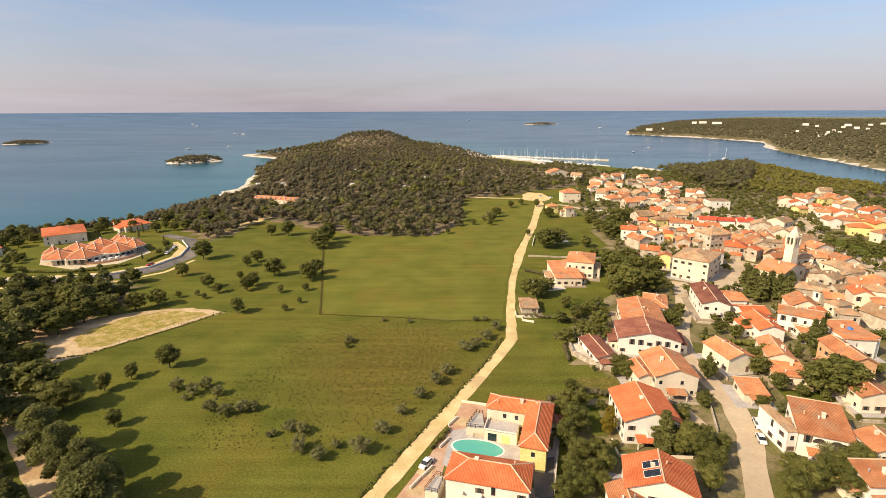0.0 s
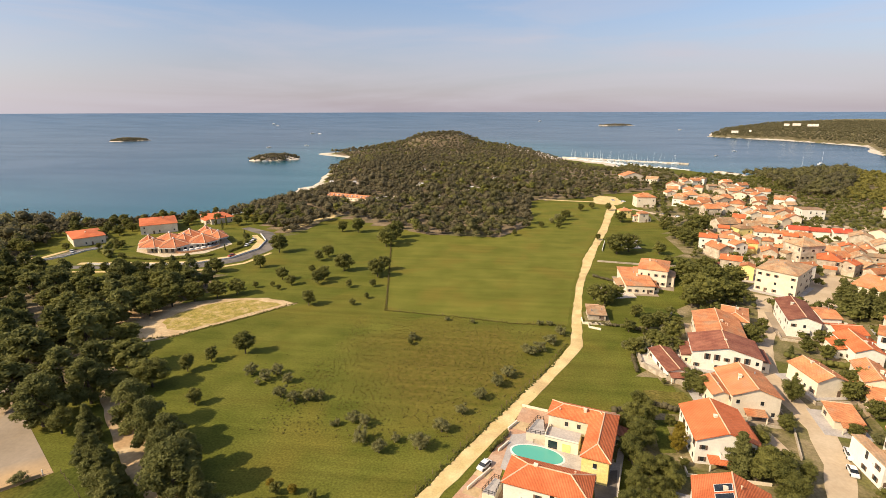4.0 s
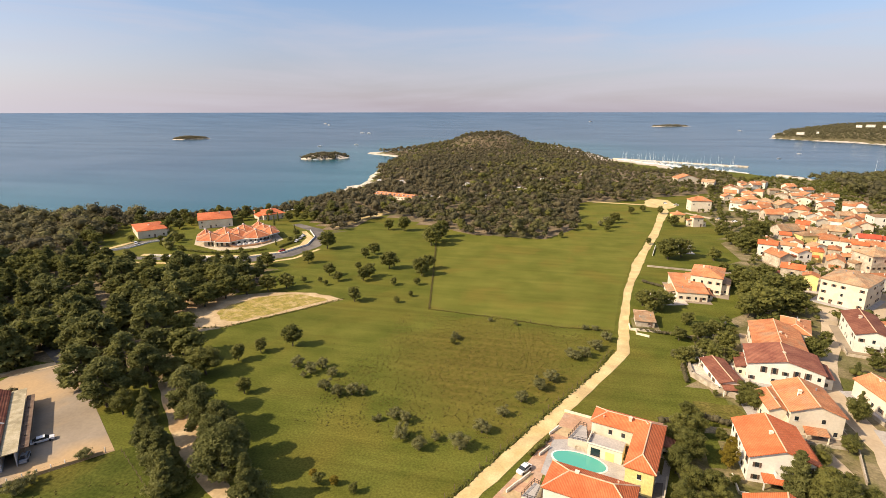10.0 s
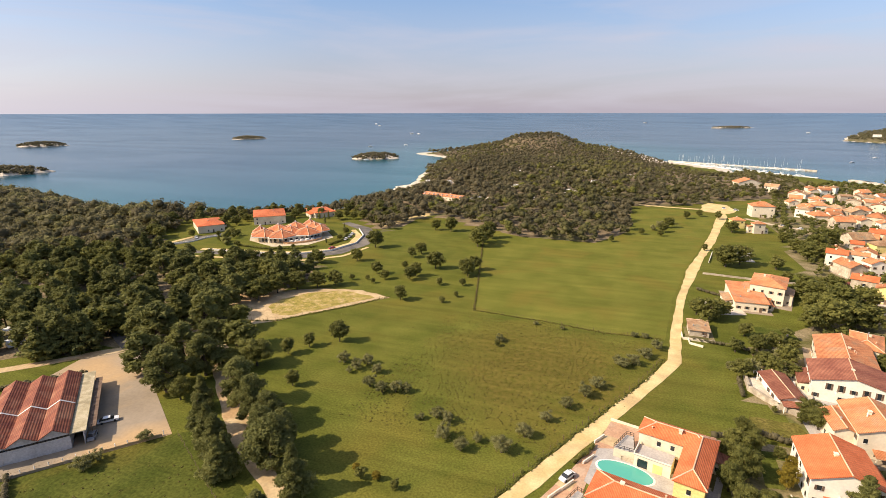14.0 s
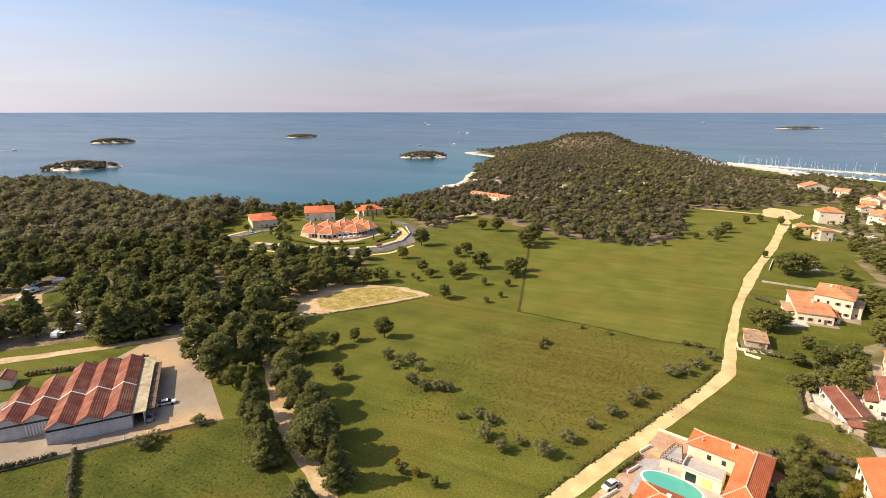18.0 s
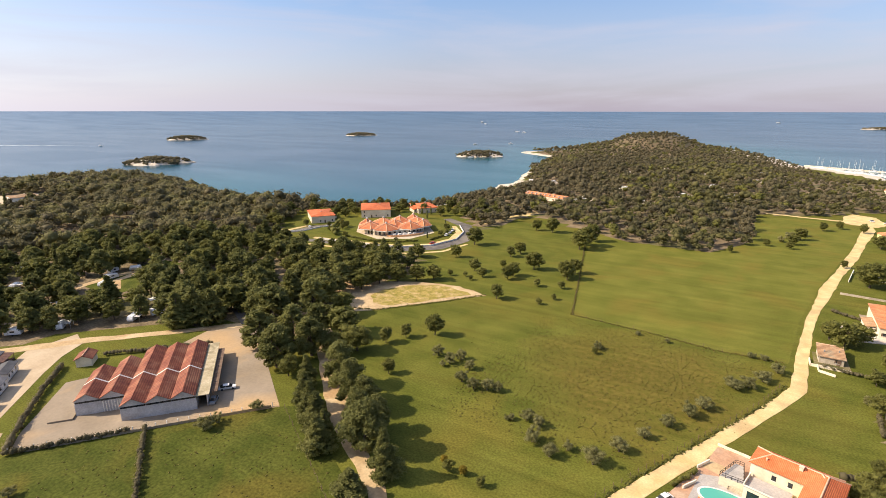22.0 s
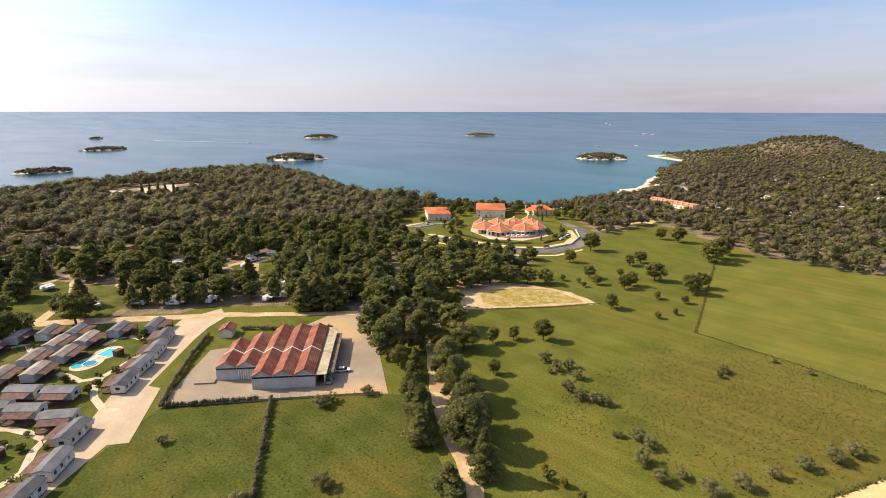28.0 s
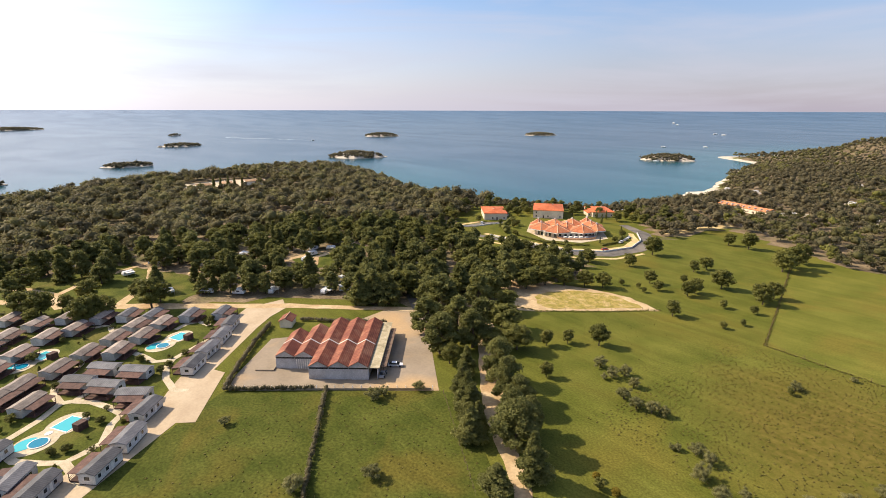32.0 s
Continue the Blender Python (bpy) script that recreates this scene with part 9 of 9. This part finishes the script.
house(225.2, 538.3, 0.0, 11.6, 8.0, 4.2, 2.4, 95, 'gablex', 'plaster_white', 'roof_orange')
house(153.6, 487.8, 0.0, 10.9, 7.3, 4.9, 2.2, -25, 'hip', 'stone', 'roof_orange')
house(166.7, 561.6, 0.0, 11.5, 10.7, 5.2, 3.2, -22, 'gabley', 'plaster_cream', 'roof_orange')
house(226.7, 449.9, 0.0, 8.6, 7.2, 5.0, 2.2, 10, 'gablex', 'plaster_cream', 'roof_old')
house(203.5, 408.0, 0.0, 12.4, 11.0, 5.2, 3.3, 61, 'gablex', 'stone', 'roof_orange')
house(158.3, 531.7, 0.0, 9.9, 9.2, 4.7, 2.7, -15, 'gablex', 'plaster_cream', 'roof_orange')
house(175.0, 533.0, 0.0, 11.5, 8.0, 4.5, 2.4, 107, 'hip', 'plaster_cream', 'roof_orange')
house(189.4, 600.1, 0.0, 8.8, 6.9, 5.9, 2.1, 96, 'hip', 'plaster_cream', 'roof_orange')
house(155.7, 421.2, 0.0, 12.2, 9.9, 5.9, 3.0, 7, 'gablex', 'stone', 'roof_orange')
house(160.5, 451.1, 0.0, 9.1, 7.3, 5.1, 2.2, 18, 'gablex', 'plaster_white', 'roof_orange')
house(236.6, 486.2, 0.0, 9.0, 7.3, 4.6, 2.2, -24, 'gablex', 'plaster_white', 'roof_old')
house(181.6, 422.3, 0.0, 8.9, 6.3, 5.6, 1.9, 6, 'gabley', 'plaster_white', 'roof_orange')
house(170.3, 439.2, 0.0, 8.6, 7.3, 4.9, 2.2, 6, 'gablex', 'stone', 'roof_orange')
house(210.5, 466.6, 0.0, 9.5, 8.6, 6.0, 2.6, 12, 'gablex', 'plaster_cream', 'roof_orange')
house(194.2, 429.6, 0.0, 8.8, 7.7, 5.0, 2.3, 107, 'gabley', 'plaster_cream', 'roof_orange')
house(221.2, 572.7, 0.0, 8.9, 7.9, 4.5, 2.4, 65, 'gablex', 'stone', 'roof_orange')
house(165.0, 463.7, 0.0, 10.5, 9.1, 4.7, 2.7, 57, 'gabley', 'plaster_cream', 'roof_orange')
house(201.6, 391.1, 0.0, 8.4, 7.8, 5.7, 2.3, -12, 'gabley', 'plaster_cream', 'roof_orange')
house(122.9, 333.5, 0.0, 8.6, 7.3, 5.0, 2.2, 102, 'hip', 'stone', 'roof_orange')
house(144.7, 365.1, 0.0, 12.4, 11.3, 5.8, 3.4, 14, 'gablex', 'stone', 'roof_old')
house(145.4, 323.5, 0.0, 8.5, 5.7, 5.2, 1.7, 19, 'gabley', 'plaster_white', 'roof_old')
house(162.0, 352.1, 0.0, 9.5, 6.6, 5.1, 2.0, 17, 'hip', 'plaster_white', 'roof_orange')
house(162.4, 363.6, 0.0, 11.6, 9.9, 4.9, 3.0, 62, 'gabley', 'plaster_cream', 'roof_old')
house(180.6, 339.5, 0.0, 11.7, 8.7, 4.2, 2.6, 15, 'hip', 'stone', 'roof_old')
house(175.1, 316.8, 0.0, 9.3, 8.8, 5.2, 2.6, 97, 'hip', 'plaster_white', 'roof_orange')
house(176.8, 329.1, 0.0, 8.8, 8.0, 5.6, 2.4, 70, 'gabley', 'plaster_cream', 'roof_orange')
house(141.3, 292.6, 0.0, 10.9, 7.3, 5.6, 2.2, 70, 'gablex', 'stone', 'roof_orange')
house(116.8, 296.8, 0.0, 12.1, 7.9, 5.6, 2.4, 107, 'gablex', 'stone', 'roof_orange')
house(163.8, 308.9, 0.0, 11.5, 10.7, 4.3, 3.2, 18, 'gablex', 'plaster_cream', 'roof_orange')
house(176.9, 377.1, 0.0, 11.5, 10.3, 4.2, 3.1, -15, 'gablex', 'stone', 'roof_old')
house(192.9, 388.3, 0.0, 8.3, 7.1, 4.5, 2.1, 104, 'gablex', 'plaster_cream', 'roof_orange')
house(153.1, 372.6, 0.0, 9.4, 7.7, 5.0, 2.3, -20, 'gablex', 'plaster_cream', 'roof_orange')
house(136.9, 332.2, 0.0, 9.3, 7.8, 4.6, 2.3, -19, 'gabley', 'plaster_white', 'roof_orange')
house(212.4, 293.9, 0.0, 12.4, 11.4, 4.9, 3.4, 13, 'gablex', 'stone', 'roof_old')
house(165.7, 179.2, 0.0, 11.0, 9.3, 5.3, 2.8, 102, 'gablex', 'stone', 'roof_old')
house(221.9, 315.4, 0.0, 10.4, 8.0, 4.9, 2.4, 65, 'gablex', 'stone', 'roof_old')
house(193.8, 219.3, 0.0, 9.8, 9.0, 5.2, 2.7, 105, 'hip', 'plaster_cream', 'roof_orange')
house(209.5, 310.2, 0.0, 11.3, 9.8, 6.3, 2.9, 69, 'gablex', 'plaster_cream', 'roof_old')
house(180.6, 282.1, 0.0, 9.1, 8.0, 5.9, 2.4, 70, 'gablex', 'stone', 'roof_old')
house(173.7, 296.6, 0.0, 8.8, 7.3, 5.9, 2.2, -18, 'gablex', 'stone', 'roof_orange')
house(183.7, 264.0, 0.0, 8.1, 5.9, 5.0, 1.8, 101, 'gabley', 'stone', 'roof_orange')
house(190.7, 270.6, 0.0, 8.2, 6.8, 5.0, 2.0, 7, 'hip', 'plaster_cream', 'roof_orange')
house(196.1, 301.2, 0.0, 9.5, 6.6, 5.5, 2.0, 68, 'gablex', 'plaster_cream', 'roof_orange')
house(163.5, 213.6, 0.0, 8.3, 6.5, 4.8, 2.0, 98, 'hip', 'plaster_cream', 'roof_old')
house(204.5, 264.5, 0.0, 9.2, 7.4, 5.1, 2.2, 92, 'hip', 'plaster_cream', 'roof_old')
house(201.6, 287.0, 0.0, 8.9, 6.6, 5.0, 2.0, 105, 'gablex', 'stone', 'roof_orange')
house(192.6, 230.7, 0.0, 8.7, 8.0, 6.3, 2.4, 10, 'hip', 'plaster_cream', 'roof_old')
house(184.1, 212.8, 0.0, 12.1, 11.4, 4.8, 3.4, -19, 'gablex', 'stone', 'roof_orange')
house(170.8, 284.5, 0.0, 10.3, 8.7, 5.6, 2.6, 20, 'gablex', 'plaster_cream', 'roof_orange')
house(186.7, 294.5, 0.0, 10.4, 8.5, 5.7, 2.6, 72, 'gablex', 'stone', 'roof_orange')
house(142.0, 190.3, 0.0, 11.1, 10.0, 5.7, 3.0, 72, 'gablex', 'plaster_cream', 'roof_orange')
house(194.2, 256.2, 0.0, 8.8, 7.7, 6.0, 2.3, 68, 'gabley', 'plaster_cream', 'roof_orange')
house(175.5, 259.9, 0.0, 8.5, 6.8, 4.8, 2.0, 16, 'gablex', 'stone', 'roof_orange')
house(177.0, 270.8, 0.0, 8.4, 6.9, 4.8, 2.1, 14, 'gabley', 'stone', 'roof_old')
house(196.4, 277.5, 0.0, 9.2, 8.4, 5.3, 2.5, -28, 'gablex', 'stone', 'roof_orange')
house(204.6, 251.5, 0.0, 11.1, 9.6, 4.9, 2.9, 5, 'gabley', 'plaster_cream', 'roof_orange')
house(170.2, 207.0, 0.0, 8.1, 5.3, 6.0, 1.6, 7, 'gablex', 'stone', 'roof_old')
house(199.0, 309.9, 0.0, 8.1, 5.6, 5.5, 1.7, 62, 'gablex', 'plaster_cream', 'roof_old')
house(313.8, 447.5, 0.0, 9.9, 9.1, 5.3, 2.7, 61, 'gabley', 'plaster_cream', 'roof_orange')
house(333.9, 435.7, 0.0, 10.4, 8.0, 4.8, 2.4, -16, 'hip', 'plaster_cream', 'roof_orange')
house(334.0, 391.2, 0.0, 11.3, 9.1, 4.4, 2.7, 102, 'gabley', 'plaster_cream', 'roof_orange')
house(333.7, 412.6, 0.0, 8.8, 6.6, 4.9, 2.0, 102, 'gablex', 'plaster_cream', 'roof_old')
house(311.5, 433.9, 0.0, 8.0, 7.0, 5.7, 2.1, 105, 'gablex', 'plaster_white', 'roof_orange')
house(347.8, 458.1, 0.0, 10.9, 9.4, 4.5, 2.8, 72, 'hip', 'plaster_cream', 'roof_old')
house(288.1, 358.7, 0.0, 8.4, 5.5, 4.9, 1.7, -19, 'hip', 'plaster_cream', 'roof_orange')
house(319.1, 393.0, 0.0, 9.7, 8.5, 5.9, 2.6, 16, 'gabley', 'plaster_cream', 'roof_old')
house(342.3, 429.0, 0.0, 10.1, 9.4, 5.9, 2.8, 63, 'gablex', 'plaster_white', 'roof_orange')
house(305.4, 380.0, 0.0, 9.2, 6.7, 4.6, 2.0, -17, 'hip', 'plaster_cream', 'roof_orange')
house(342.8, 445.8, 0.0, 10.5, 8.6, 5.2, 2.6, 97, 'gablex', 'plaster_cream', 'roof_orange')
house(356.7, 476.7, 0.0, 10.3, 9.2, 5.9, 2.8, -13, 'gablex', 'plaster_cream', 'roof_old')
house(297.6, 337.5, 0.0, 8.7, 8.0, 5.8, 2.4, 99, 'gablex', 'plaster_cream', 'roof_old')
house(297.1, 387.2, 0.0, 8.1, 5.9, 5.5, 1.8, 105, 'gablex', 'plaster_white', 'roof_orange')
house(969, 2031, 25.3, 16, 11, 7, 0.3, -26, "flat", "plaster_white", "roof_old", "white_hotel_block", "long white flat-roofed block on the far headland")
house(1000, 2027, 26.4, 25, 11, 7, 0.3, -26, "flat", "plaster_white", "roof_old", "white_hotel_block", "long white flat-roofed block on the far headland")
house(1038, 1996, 24.8, 32, 11, 7, 0.3, -27, "flat", "plaster_white", "roof_old", "white_hotel_block", "long white flat-roofed block on the far headland")
house(1362, 1976, 19.0, 20, 11, 7, 0.3, -35, "flat", "plaster_white", "roof_old", "white_hotel_block", "long white flat-roofed block on the far headland")
house(1362, 1915, 16.6, 11, 11, 5, 0.3, -35, "flat", "plaster_white", "roof_old", "white_hotel_block", "small white flat-roofed block on the far headland")
house(1464, 1901, 18.6, 21, 11, 7, 0.3, -38, "flat", "plaster_white", "roof_old", "white_hotel_block", "long white flat-roofed block on the far headland")
house(1454, 1846, 10.4, 16, 11, 7, 0.3, -38, "flat", "plaster_white", "roof_old", "white_hotel_block", "long white flat-roofed block on the far headland")
house(1424, 1869, 13.7, 12, 11, 5, 0.3, -37, "flat", "plaster_white", "roof_old", "white_hotel_block", "small white flat-roofed block on the far headland")
house(1214, 1652, 5.3, 9, 11, 5, 0.3, -36, "flat", "plaster_white", "roof_old", "white_hotel_block", "small white flat-roofed block on the far headland")
house(1255, 1684, 9.2, 9, 11, 5, 0.3, -37, "flat", "plaster_white", "roof_old", "white_hotel_block", "small white flat-roofed block on the far headland")
house(1139, 1583, -1.7, 9, 11, 5, 0.3, -36, "flat", "plaster_white", "roof_old", "white_hotel_block", "small white flat-roofed block on the far headland")
house(1152, 1573, 2.0, 8, 11, 5, 0.3, -36, "flat", "plaster_white", "roof_old", "white_hotel_block", "small white flat-roofed block on the far headland")
house(1237, 1635, 5.9, 9, 11, 5, 0.3, -37, "flat", "plaster_white", "roof_old", "white_hotel_block", "small white flat-roofed block on the far headland")
house(1175, 1740, 5.6, 9, 11, 5, 0.3, -34, "flat", "plaster_white", "roof_old", "white_hotel_block", "small white flat-roofed block on the far headland")
house(786, 2001, 1.5, 22, 11, 7, 0.3, -21, "flat", "plaster_white", "roof_old", "white_hotel_block", "long white flat-roofed block on the far headland")
house(830, 1983, 6.1, 7, 11, 5, 0.3, -23, "flat", "plaster_white", "roof_old", "white_hotel_block", "small white flat-roofed block on the far headland")
house(1577, 1940, 19.2, 14, 11, 5, 0.3, -39, "flat", "plaster_white", "roof_old", "white_hotel_block", "small white flat-roofed block on the far headland")
house(1604, 1918, 23.7, 15, 11, 5, 0.3, -40, "flat", "plaster_white", "roof_old", "white_hotel_block", "small white flat-roofed block on the far headland")
house(1478, 1827, 9.0, 10, 11, 5, 0.3, -39, "flat", "plaster_white", "roof_old", "white_hotel_block", "small white flat-roofed block on the far headland")

garden_trees()
